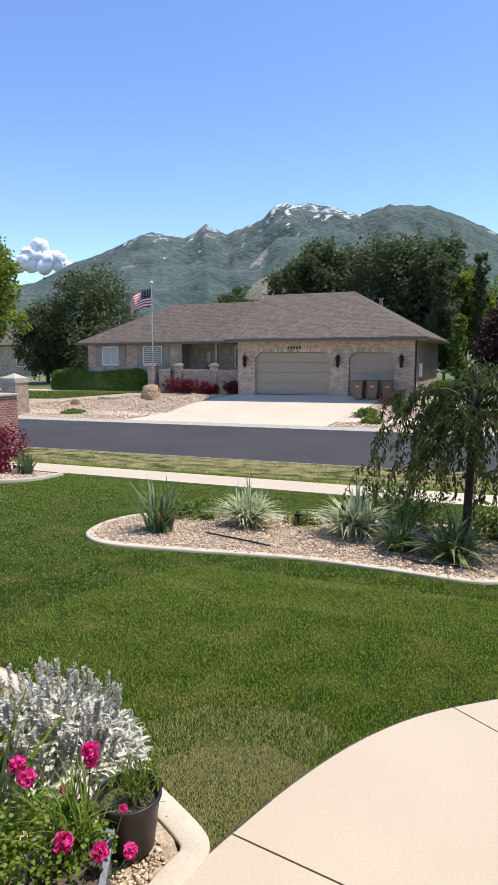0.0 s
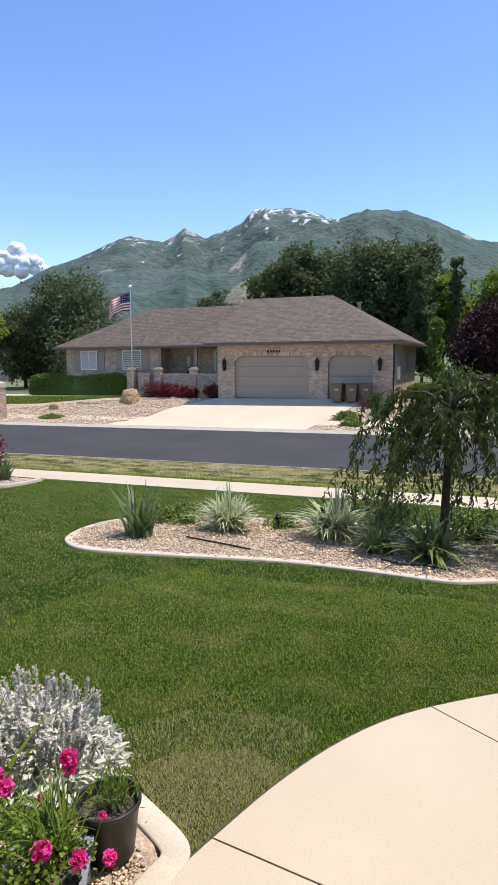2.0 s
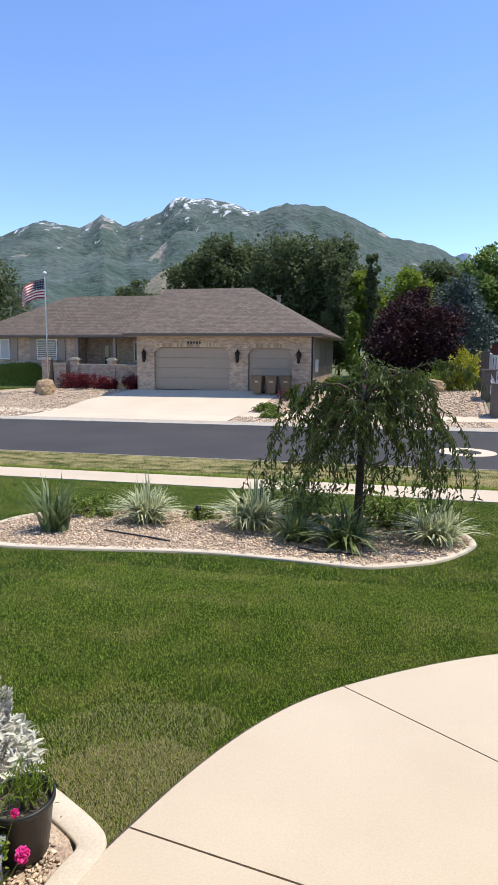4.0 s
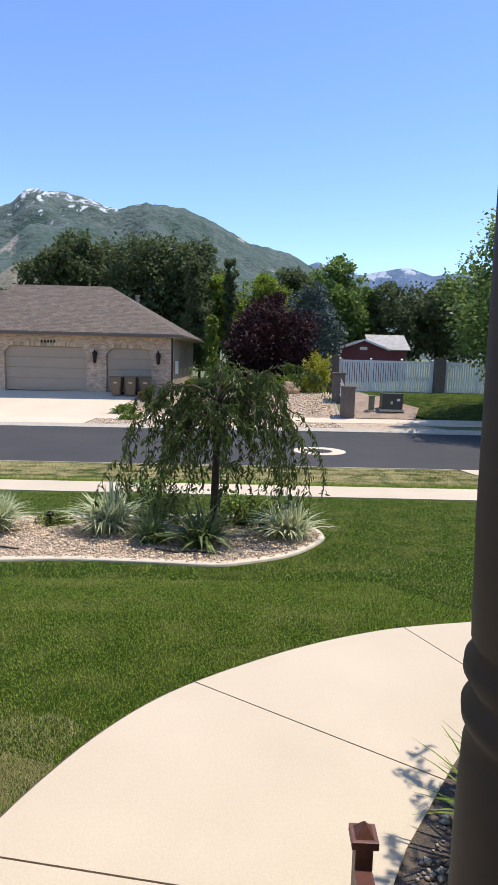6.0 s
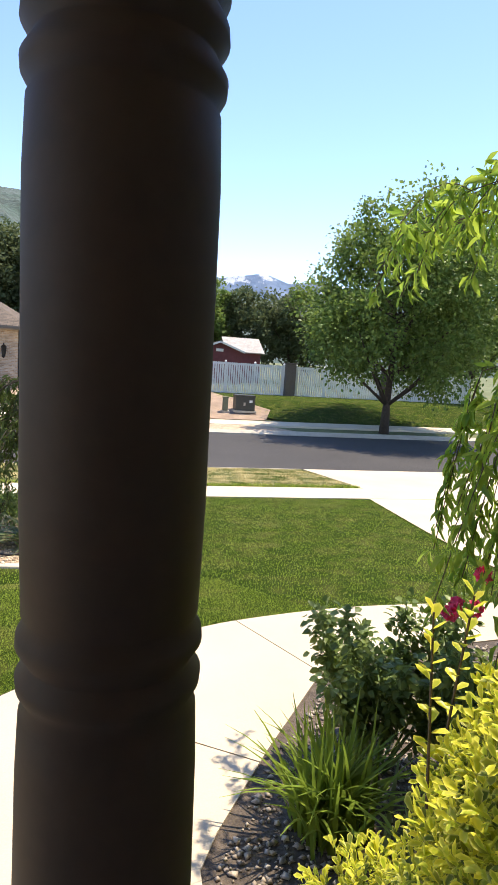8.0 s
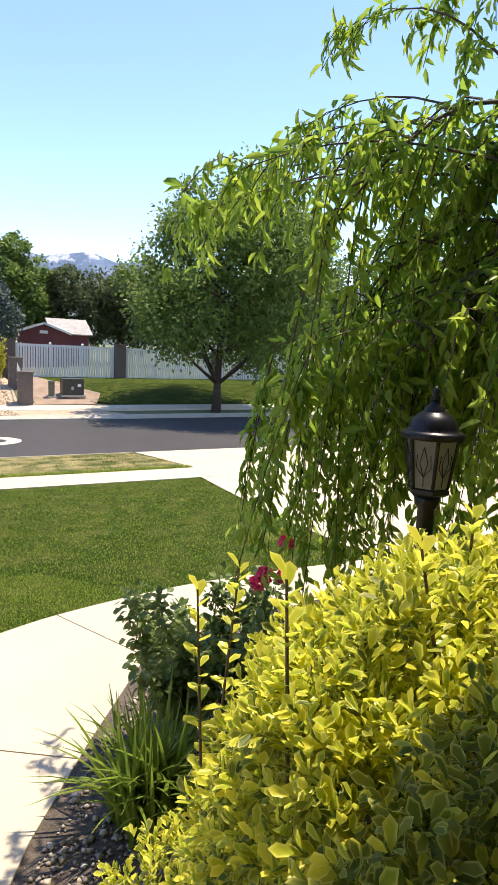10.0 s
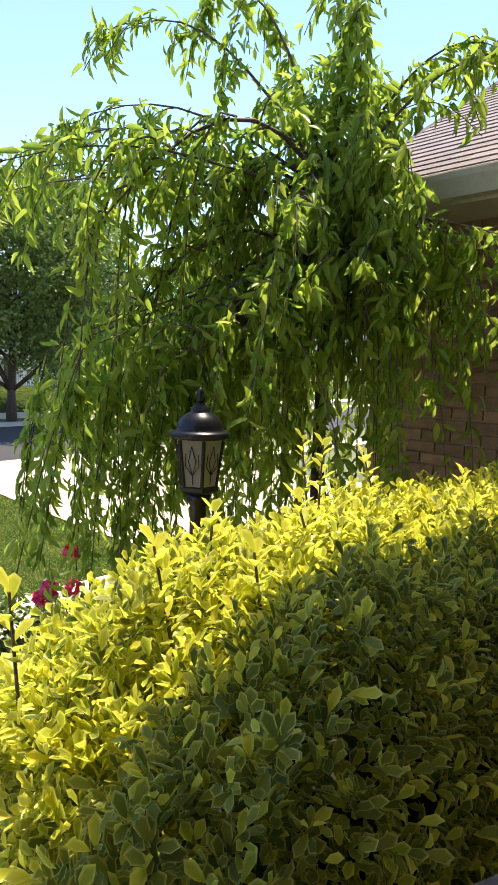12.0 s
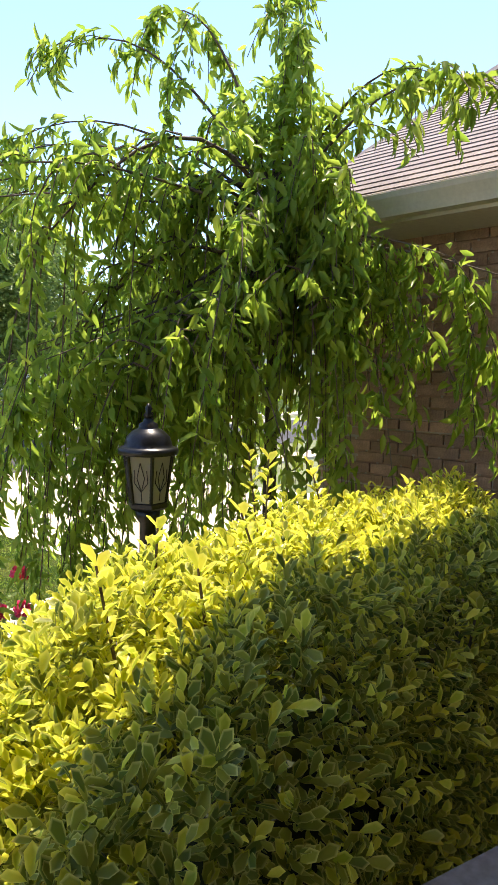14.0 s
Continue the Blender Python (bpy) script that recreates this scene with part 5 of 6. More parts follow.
stones("gravel", np.array([(-13.5, 9.8), (-11.2, 10.4), (-10.8, 11), (-10.8, 12.6), (-13.5, 12.6)]), 3000, 0.03, 9, M_STONE, "pinkish gravel of the side bed", 0.012)
stones("bark_mulch", np.array([(0.9, 0.6), (0.9, 2.5), (1.45, 3.4), (2.1, 4.25), (2.9, 4.7), (4.3, 4.9), (4.3, 1.6)]), 9000, 0.02, 10, mat("mulch_chip", (0.42, 0.35, 0.27), 0.9, 20, 0.3, 80, 0.3, 0.004, island=True), "dark bark and stone mulch of the planting bed", 0.01)


def turf(name, poly, n, h, w, seed, material, label, holes=()):
    p = scatter(n, poly, seed)
    for q in holes:
        p = p[~inside(p, q)]
    g = np.random.default_rng(seed)
    m = len(p)
    a = g.random(m) * 6.283
    lean = (0.35 + 0.5 * g.random(m))[:, None] * np.stack([np.cos(a), np.sin(a), 0 * a], -1)
    clump = np.array([0.75 + 0.5 * noise.noise(Vector((x * 0.9, y * 0.9, seed))) for x, y in p[::8]])
    hh = h * (0.6 + 0.7 * g.random(m)) * np.repeat(clump, 8)[:m].clip(0.5, 1.3)
    at = np.concatenate([p, (land(p[:, 0], p[:, 1]) + 0.0)[:, None]], 1)
    o = blades(name, at, lean, hh, w * (0.7 + 0.6 * g.random(m)), material, None, 1, 0.5)
    return tagged(o, label, "grass", "", "stuff")


LAWNP = np.array(LAWN)
NEAR = np.array([tuple(p) for p in EDGE[:46]] + [(1.6, 7.0), (-3.6, 6.6), (-4.6, 3.72), (-3.6, 3.6), (-2.47, 3.13), (-2.07, 2.95), (-1.69, 2.785), (-1.37, 2.59)])
turf("grass", NEAR, 320000, 0.022, 0.0036, 21, M_BLADE, "short green lawn grass with dry tips", [BED])
turf("grass", LAWNP, 320000, 0.027, 0.0075, 22, M_BLADE, "short green lawn grass", [BED])
turf("grass", np.array([(-14, 14.15), (6.3, 14.15), (5.6, 16.9), (-14, 16.9)]), 60000, 0.06, 0.012, 23, M_DRYBLADE, "half-dry verge grass")
turf("grass", np.array([(-1.46, 2.62), (-1.28, 2.52), (-1.12, 3.0), (-1.02, 3.35), (-1.35, 3.45), (-1.75, 3.25), (-1.95, 3.0)]), 20000, 0.026, 0.0036, 24, M_STRAW, "dry worn grass beside the walk")
turf("grass", np.array([(-1.43, 2.62), (-1.30, 2.58), (-1.16, 3.0), (-1.04, 3.4), (-0.95, 3.75), (-1.2, 3.9), (-1.9, 3.7), (-2.35, 3.2), (-2.0, 2.93), (-1.69, 2.785)]), 12000, 0.028, 0.0036, 27, M_STRAW, "dry straw-coloured grass round the bed corner")
turf("grass", np.array([(-14, 14.12), (6.3, 14.12), (6.3, 14.34), (-14, 14.34)]), 12000, 0.11, 0.014, 28, M_BLADE, "taller green grass along the pavement edge")
kerb_line("lawn_edge", [tuple(p) for p in EDGE[:46]], 0.045, 0.012, M_SOIL, "dark trimmed soil edge between lawn and walk")
turf("grass", np.array([(8.5, 29.5), (20, 29.5), (20, 36.4), (5.6, 36.4), (5.6, 32)]), 40000, 0.07, 0.02, 25, M_BLADE, "green grass before the white fence")
turf("grass", np.array([(-40, 31.2), (-27, 31.8), (-21, 33.9), (-26, 34.1), (-40, 33.9)]), 25000, 0.06, 0.02, 26, M_BLADE, "green strip of grass across the street")


def tuft(name, at, n, height, width, spread, material, label, seed, category="plant", group="", droop=0.7, z=None, stiff=0.0, apart=False):
    """A clump of strap leaves."""
    g = np.random.default_rng(seed)
    z0 = float(land(*at[:2])) + 0.02 if z is None else z
    t = thing(name, (at[0], at[1], z0), label, category, group)
    a = g.random(n) * 6.283
    k = spread * g.random(n) ** (0.6 + stiff)
    lean = k[:, None] * np.stack([np.cos(a), np.sin(a), 0 * a], -1)
    base = 0.10 * height * g.normal(size=(n, 3)) * (1, 1, 0)
    h = height * (0.55 + 0.5 * g.random(n)) * (1 - 0.15 * k)
    w = width * (0.7 + 0.6 * g.random(n))
    if apart:
        for i in range(n):
            blades("blade", base[i:i + 1], lean[i:i + 1], h[i:i + 1], w[i:i + 1], material, t, 6, droop)
    else:
        blades("leaves", base, lean, h, w, material, t, 6, droop)
    return t


YU = "strap-leaved plants in the island bed"
tuft("iris", (-4.9, 7.95), 64, 0.9, 0.062, 1.0, LEAF_IRIS, "blue-green iris clump with upright blades", 101, "plant", YU, 0.2, None, 0.1, apart=True)
VG = "variegated grasses in the island bed"
for k, (x, y, h, n) in enumerate(((-3.9, 9.0, 0.88, 360), (-2.15, 9.15, 1.0, 360), (0.62, 9.1, 0.85, 280))):
    tuft("ornamental_grass", (x, y), n, h, 0.046, 1.15, LEAF_STRIPE, "cream-striped ornamental grass clump", 110 + k, "plant", VG, 1.25, apart=True)
tuft("daylily", (-0.68, 8.42), 170, 0.92, 0.055, 1.35, LEAF_DAY, "green daylily clump under the weeping tree", 120, "plant", YU, 1.3)
tuft("daylily", (-1.38, 8.55), 120, 0.68, 0.045, 1.1, LEAF_DAY, "low yellow-green leafy clump", 121, "plant", YU, 1.2)
tuft("daylily", (0.25, 9.5), 70, 0.55, 0.035, 0.9, LEAF_IRIS, "low green leafy clump under the weeping tree", 122, "plant", YU, 0.9)
bush("shrub", (-5.0, 9.25), 0.55, 0.35, 0.34, LEAF_HEDGE, "low green mounded shrub", 130, 0.04, 2600)
bush("shrub", (-3.1, 9.5), 0.3, 0.25, 0.28, LEAF_HEDGE, "small round green shrub", 131, 0.035, 1500)
bush("shrub", (-1.5, 9.9), 0.6, 0.45, 0.75, LEAF_ROSE, "dark green leafy shrub behind the grasses", 132, 0.05, 3000)
bush("shrub", (-0.1, 9.9), 0.5, 0.45, 0.6, LEAF_HEDGE, "green leafy shrub under the weeping tree", 133, 0.05, 2200)
h = thing("drip_hose", (-3.6, 7.95, float(land(-3.6, 7.95)) + 0.05), "black drip hose lying on the gravel", "hose")
smooth(part("hose", tube([(-0.6, 0.15, 0.02), (-0.2, 0.08, 0.015), (0.2, 0.0, 0.015), (0.55, -0.1, 0.02)], [0.014] * 4, 6), M_POT, h))
h = thing("drip_hose", (-0.9, 7.95, float(land(-0.9, 7.95)) + 0.05), "black drip hose lying on the gravel", "hose")
smooth(part("hose", tube([(-0.35, 0.1, 0.02), (-0.05, 0.0, 0.015), (0.2, 0.06, 0.02), (0.5, -0.02, 0.02)], [0.014] * 4, 6), M_POT, h))
h = thing("path_light", (-3.15, 9.35, float(land(-3.15, 9.35))), "small black path light on a stake", "lamp")
part("stake", turned([(0.012, 0), (0.012, 0.22)], 8), M_BLACK, h)
part("hood", turned([(0.06, 0.2), (0.055, 0.25), (0.01, 0.3)], 12), M_BLACK, h)


def weeping(name, at, H, R, limbs, strands, leaf, per, material, label, seed, low, trunk=0.09, lift=0.35, squash=(1, 1), lean=(0, 0), wild=(), hub=3.0, gap=(), west=1.0, slim=0.36, ragged=0.35, sag=0.25):
    """A grafted weeping tree: a straight stem, limbs that arch out, and strands of leaves that hang from them."""
    g = np.random.default_rng(seed)
    t = thing(name, (at[0], at[1], float(land(*at)) - 0.03), label, "tree")
    stem = [(lean[0] * s, lean[1] * s, H * s) for s in np.linspace(0, 1, 6)]
    smooth(part("trunk", tube(stem, [trunk * (1.3 if i == 0 else 1 - 0.07 * i) for i in range(6)], 9), M_BARK, t))
    top = np.array(stem[-1])
    A, D = [], []

    def dress(P, count, first):
        P = np.array(P)
        m = len(P) - 1
        s = (first + (1 - first) * g.random(count)) * m
        i = np.minimum(s.astype(int), m - 1)
        f = (s - i)[:, None]
        p = P[i] * (1 - f) + P[i + 1] * f
        d = unit(P[i + 1] - P[i])
        A.append(p + 0.02 * g.normal(size=p.shape))
        D.append(unit(d * 0.45 + (0, 0, -0.7) + 0.55 * g.normal(size=p.shape)))

    for k in range(limbs):
        a0 = 6.283 * (k + 0.6 * g.random()) / limbs
        short = min([f for lo, hi, f in gap if lo < math.degrees(a0) % 360 < hi], default=1.0)
        if short == 0:
            continue
        reach = R * (0.55 + 0.5 * g.random()) * short
        up = lift * (0.5 + 0.9 * g.random())
        st = top - np.array([0, 0, 0.28 * H * g.random()])
        ex, ey = math.cos(a0) * reach * squash[0], math.sin(a0) * reach * squash[1]
        ex *= west if ex < 0 else 1.0
        L = []
        for s in np.linspace(0, 1, 9):
            L.append((st[0] + ex * s, st[1] + ey * s, st[2] + up * 3.2 * s * (1 - s) ** 1.2 + 0.1 * up * s - sag * reach * s * s))
        smooth(part("limb", tube(L, [max(0.004, trunk * (0.32 - 0.03 * i)) for i in range(9)], 6), M_TWIG, t))
        for q in range(strands):
            s = 0.06 + 0.94 * (q + g.random()) / strands
            i = min(7, int(s * 8))
            f = s * 8 - i
            b0 = np.array(L[i]) * (1 - f) + np.array(L[i + 1]) * f
            aa = a0 + 0.9 * g.normal() * (0.5 + 0.5 * s)
            go = R * 0.30 * (0.5 + g.random())
            rr = math.hypot(b0[0], b0[1]) / R
            end = low + (b0[2] - low) * max(0.0, 0.85 - 0.85 * rr + ragged * g.normal())
            end = min(b0[2] - 0.15, max(low - 0.1, end))
            P = []
            for w in np.linspace(0, 1, 8):
                o = 1 - (1 - w) ** 2
                P.append((b0[0] + math.cos(aa) * go * o + 0.04 * math.sin(4 * w + q), b0[1] + math.sin(aa) * go * o + 0.04 * math.cos(5 * w + k), b0[2] + 0.16 * lift * math.sin(3.14 * min(1, w * 2)) - (b0[2] - end) * w ** 1.7))
            part("strand", tube(P, [max(0.0018, 0.007 * (1 - 0.11 * i)) for i in range(8)], 4), M_TWIG, t)
            dress(P, int(per * (0.35 + (b0[2] - end) / (H - low))), 0.05)
    for k, (a, r, hgt, hang) in enumerate(wild):
        a = radians(a)
        P = [(top[0] + math.cos(a) * r * s, top[1] + math.sin(a) * r * s, top[2] - 0.4 + (hgt - top[2] + 0.4) * (2.2 * s - 1.2 * s * s) - 0.12 * r * max(0, s - 0.5) ** 2 * 4) for s in np.linspace(0, 1, 11)]
        smooth(part("limb", tube(P, [max(0.003, 0.014 * (1 - 0.085 * i)) for i in range(11)], 5), M_TWIG, t))
        for q in range(10):
            b0 = np.array(P[min(10, 2 + q)])
            e = b0 + (0.12 * r * math.cos(a) + 0.12 * g.normal(), 0.12 * r * math.sin(a) + 0.12 * g.normal(), -hang * (0.5 + 0.7 * g.random()))
            S = [b0 * (1 - w) + e * w + (0, 0, 0.10 * math.sin(3.14 * w)) for w in np.linspace(0, 1, 6)]
            part("strand", tube(S, [0.003] * 6, 4), M_TWIG, t)
            dress(S, int(30 * (0.5 + hang)), 0.1)
        dress(P, 30, 0.25)
    m = int(hub * limbs * strands)
    q = unit(g.normal(size=(m, 3))) * 0.33 * R * g.random((m, 1)) ** 0.4 * (1, 1, 0.8)
    A.append(q + top + (0, 0, 0.1 * R))
    D.append(unit(q * (1, 1, 0) + (0, 0, -0.3) + 0.4 * g.normal(size=q.shape)))
    A, D = np.concatenate(A), np.concatenate(D)
    up = unit(np.stack([A[:, 0] - top[0], A[:, 1] - top[1], 0 * A[:, 0] + 0.5], -1) + 0.7 * g.normal(size=A.shape))
    L = leaf * (0.7 + 0.6 * g.random(len(A)))
    leaves("foliage", A, D, up, L, L * slim, material, t, True)
    return t


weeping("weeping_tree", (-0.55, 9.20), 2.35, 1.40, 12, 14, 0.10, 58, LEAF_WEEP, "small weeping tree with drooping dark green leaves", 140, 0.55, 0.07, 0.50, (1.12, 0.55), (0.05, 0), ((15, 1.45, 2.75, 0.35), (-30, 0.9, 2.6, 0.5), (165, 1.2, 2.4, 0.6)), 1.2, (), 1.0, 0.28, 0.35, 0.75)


def manhole():
    z = float(land(2.1, 20.7)) + 0.004
    t = thing("manhole", (2.1, 20.7, z), "round iron manhole cover in a pale concrete collar", "manhole")
    b = bmesh.new()
    seg = 40
    rings = [[b.verts.new((r * math.cos(6.28319 * i / seg), r * math.sin(6.28319 * i / seg), q)) for i in range(seg)] for r, q in ((0.9, -0.02), (0.9, 0.012), (0.45, 0.012), (0.45, -0.02))]
    for u, w in zip(rings, rings[1:]):
        for i in range(seg):
            b.faces.new((u[i], u[(i + 1) % seg], w[(i + 1) % seg], w[i]))
    part("collar", b, M_CONC2, t)
    part("cover", turned([(0.43, -0.02), (0.43, 0.008), (0.40, 0.012)], 32), M_ASPH, t)


manhole()
bush("rose_bush", (-12.8, 12.1), 0.95, 0.8, 1.25, leaf_mat("red_bloom_leaf", (0.10, 0.02, 0.03), (0.32, 0.02, 0.05), 0.25), "bush covered in dark red blooms beside a brick pillar", 150, 0.07, 4500)
tuft("daylily", (-11.55, 12.2), 90, 0.75, 0.05, 0.9, LEAF_IRIS, "green strap-leaved clump in the side bed", 151, "plant", "", 0.8)


# ---------------------------------------------------------------- corner bed with pots
def pot(at, r0, r1, h, label, name="plant_pot"):
    t = thing(name, at, label, "pot")
    smooth(part("body", turned([(r0 * 0.9, 0.0), (r0, 0.01), (r1 * 0.985, h - 0.03), (r1 * 1.0, h - 0.028), (r1 * 1.05, h - 0.022), (r1 * 1.05, h), (r1 * 0.99, h + 0.004), (r1 * 0.96, h - 0.01), (r1 * 0.93, h - 0.07)], 40, cap=False), M_POT, t))
    part("soil", turned([(r1 * 0.945, h - 0.072), (r1 * 0.5, h - 0.06), (0.02, h - 0.055)], 24), M_SOIL, t)
    return t


pot((-1.69, 2.385, 0.02), 0.125, 0.160, 0.30, "black plastic nursery pot with a small seedling")
g0 = thing("seedling", (-1.66, 2.40, 0.26), "small feathery green plant in the black pot", "plant")
gg = np.random.default_rng(5)
pp = gg.normal(size=(420, 3)) * (0.055, 0.05, 0.06) + (0, 0, 0.09)
leaves("leaves", pp, unit(gg.normal(size=(420, 3)) * 0.6 + (0, 0, 0.9)), unit(gg.normal(size=(420, 3))), 0.03 + 0.02 * gg.random(420), 0.006 + 0.003 * gg.random(420), LEAF_LILY, g0, True)
b = bmesh.new()
for k in range(9):
    a = k * 0.7
    tube([(0.02 * math.cos(a), 0.02 * math.sin(a), -0.03), (0.07 * math.cos(a), 0.06 * math.sin(a), 0.12)], [0.003, 0.0015], 4, b)
part("stems", b, M_TWIG, g0)

box_t = thing("planter", (-1.72, 1.93, 0.02), "square dark grey plastic planter with a pale rim", "pot")
b = box(-0.17, -0.17, 0.0, 0.17, 0.17, 0.2, 0.015)
part("body", b, mat("grey_planter", (0.12, 0.13, 0.15), 0.5, 8, 0.15, 60, 0.1), box_t)
for x0, y0, x1, y1 in ((-0.19, -0.19, 0.19, -0.16), (-0.19, 0.16, 0.19, 0.19), (-0.19, -0.16, -0.16, 0.16), (0.16, -0.16, 0.19, 0.16)):
    part("rim", box(x0, y0, 0.202, x1, y1, 0.23, 0.006), mat("planter_rim", (0.25, 0.27, 0.30), 0.5), box_t)
box_t.matrix_world = pose(-1.74, 1.97, 0.02, 0, 0, 28)
part("soil", box(-0.158, -0.158, 0.201, 0.158, 0.158, 0.212), M_SOIL, box_t)

M_PETAL = leaf_mat("magenta_petal", (0.78, 0.02, 0.27), (0.90, 0.12, 0.44), 0.3, 0.7)
M_PETAL2 = leaf_mat("red_pink_petal", (0.72, 0.03, 0.12), (0.85, 0.12, 0.26), 0.3, 0.6)


def bloom(at, r, material, parent, seed, n=90):
    g = np.random.default_rng(seed)
    d = unit(g.normal(size=(n, 3)) + (0, 0, 0.25))
    return leaves("flower", np.array(at) + d * r * 0.55, unit(d + 0.8 * g.normal(size=d.shape)), d, np.full(n, r * 0.62), np.full(n, r * 0.62), material, parent, True)


ger = thing("geranium", (-1.75, 2.02, 0.07), "pink-flowered geranium with rounded green leaves", "plant")
gg = np.random.default_rng(9)
pp = unit(gg.normal(size=(2400, 3))) * (0.36, 0.28, 0.21) * (0.5 + 0.5 * gg.random((2400, 1))) + (-0.16, 0.0, 0.15)
pp = pp[pp[:, 2] > 0.02]
leaves("leaves", pp, unit(pp * (1, 1, 0.4) + 0.6 * gg.normal(size=pp.shape)), unit(np.array([0, 0, 1.0]) + 0.5 * gg.normal(size=pp.shape)), 0.019 + 0.011 * gg.random(len(pp)), 0.020 + 0.010 * gg.random(len(pp)), LEAF_LILY, ger, True)
FLOW = ((0.03, 0.12, 0.62), (-0.36, 0.06, 0.48), (-0.27, 0.02, 0.46), (0.02, -0.08, 0.30), (0.18, -0.03, 0.27), (0.30, 0.03, 0.27), (0.19, 0.14, 0.36), (-0.18, 0.16, 0.33))
for q in FLOW:
    part("stem", tube([(q[0] * 0.3, q[1] * 0.3, 0.02), (q[0] * 0.8, q[1] * 0.8, q[2] * 0.6), q], [0.005, 0.004, 0.003], 5), LEAF_LILY, ger)
for k, q in enumerate(FLOW):
    bloom(q, (0.042, 0.042, 0.045, 0.046, 0.04, 0.034, 0.02, 0.018)[k], M_PETAL, ger, 200 + k)
bloom((0.03, 0.12, 0.575), 0.036, M_PETAL, ger, 211)
tuft("spike_grass", (-1.80, 2.08), 85, 0.52, 0.009, 0.85, LEAF_LILY, "fine green spike grass in the planter", 160, "plant", "", 0.8, 0.22, apart=True)
tuft("iris", (-2.28, 2.05), 16, 0.75, 0.04, 0.35, LEAF_IRIS, "tall grey-green iris blades behind the planter", 161, "plant", "", 0.2, 0.02, apart=True)
tuft("iris", (-2.55, 2.35), 26, 0.75, 0.05, 0.8, LEAF_LILY, "yellow-green iris blades beside the silver plant", 162, "plant", "", 0.6, 0.02, apart=True)


def lambs_ear(at, rx, ry, seed):
    t = thing("lambs_ear", (at[0], at[1], 0.01), "dense silvery lamb's ear with many upright flower spikes", "plant")
    g = np.random.default_rng(seed)
    n = 5200
    a, r = g.random(n) * 6.283, np.sqrt(g.random(n))
    prof = 0.42 * (1 - 0.55 * r ** 2)
    p = np.stack([rx * r * np.cos(a), ry * r * np.sin(a), prof * g.random(n) ** 0.6], -1)
    out = unit(np.stack([np.cos(a) * r, np.sin(a) * r, 0.25 + 0 * a], -1) + 0.75 * g.normal(size=p.shape))
    leaves("leaves", p, out, unit(np.array([0, 0, 1.0]) + 0.6 * g.normal(size=p.shape)), 0.05 + 0.05 * g.random(n), 0.018 + 0.014 * g.random(n), LEAF_SILVER, t, True)
    spike = leaf_mat("spike_floret", (0.42, 0.38, 0.34), (0.70, 0.66, 0.58), 0.2, 0.9)
    m = 72
    for k in range(m):
        aa, rr = g.random() * 6.283, math.sqrt(g.random()) * 0.92
        x, y = rx * rr * math.cos(aa), ry * rr * math.sin(aa)
        h = 0.62 * (1 - 0.35 * rr * rr) * (0.8 + 0.25 * g.random())
        tx, ty = x * 1.12 + 0.03 * g.normal(), y * 1.12 + 0.03 * g.normal()
        part("stem", tube([(x * 0.9, y * 0.9, 0.05), (x, y, h * 0.6), (tx, ty, h)], [0.005, 0.0045, 0.004], 5), LEAF_SILVER, t)
        q = 120
        s = g.random(q)
        ang = g.random(q) * 6.283
        c = np.stack([x + (tx - x) * s, y + (ty - y) * s, h * (0.6 + 0.42 * s)], -1)
        rad = 0.016 * (1 - 0.5 * s)
        o = np.stack([np.cos(ang), np.sin(ang), 0.5 + 0 * ang], -1)
        leaves("flower_spike", c + o * rad[:, None] * 0.4, unit(o + 0.3 * g.normal(size=o.shape)), unit(np.array([0, 0, 1.0]) + 0.4 * g.normal(size=o.shape)), np.full(q, 0.018), np.full(q, 0.012), spike, t)


lambs_ear((-2.47, 2.72), 0.56, 0.42, 170)


# ---------------------------------------------------------------- porch
def porch():
    t = tagged(new("porch_floor"), "raised porch floor with steps to the walk", "", "", STRUCT)
    part("platform", box(-4.0, -4.0, -0.1, 3.0, 0.36, 0.9, 0.01), M_KERB, t)
    for k in range(4):
        part("step", box(-1.3, 0.362 + 0.28 * k, -0.1, 0.55, 0.642 + 0.28 * k, 0.72 - 0.18 * k, 0.01), M_KERB, t)
    r = tagged(new("porch_roof"), "porch roof with a pale soffit and gutter", "", "", STRUCT)
    part("soffit", box(-5.0, -4.2, 4.59, 5.2, 0.96, 4.65), M_OFF, r)
    part("deck", box(-5.0, -4.2, 4.652, 5.2, 0.96, 4.82), M_SHINGLE, r)
    part("gutter", box(-5.0, 0.962, 4.60, 5.22, 1.06, 4.74, 0.02), M_OFF, r)
    w = tagged(new("wall_home"), "brick front wall of the home behind the porch", "", "", STRUCT)
    part("wall", box(-9, -4.4, -0.2, 3.6, -4.2, 5.5), M_REDBRICK, w)


porch()


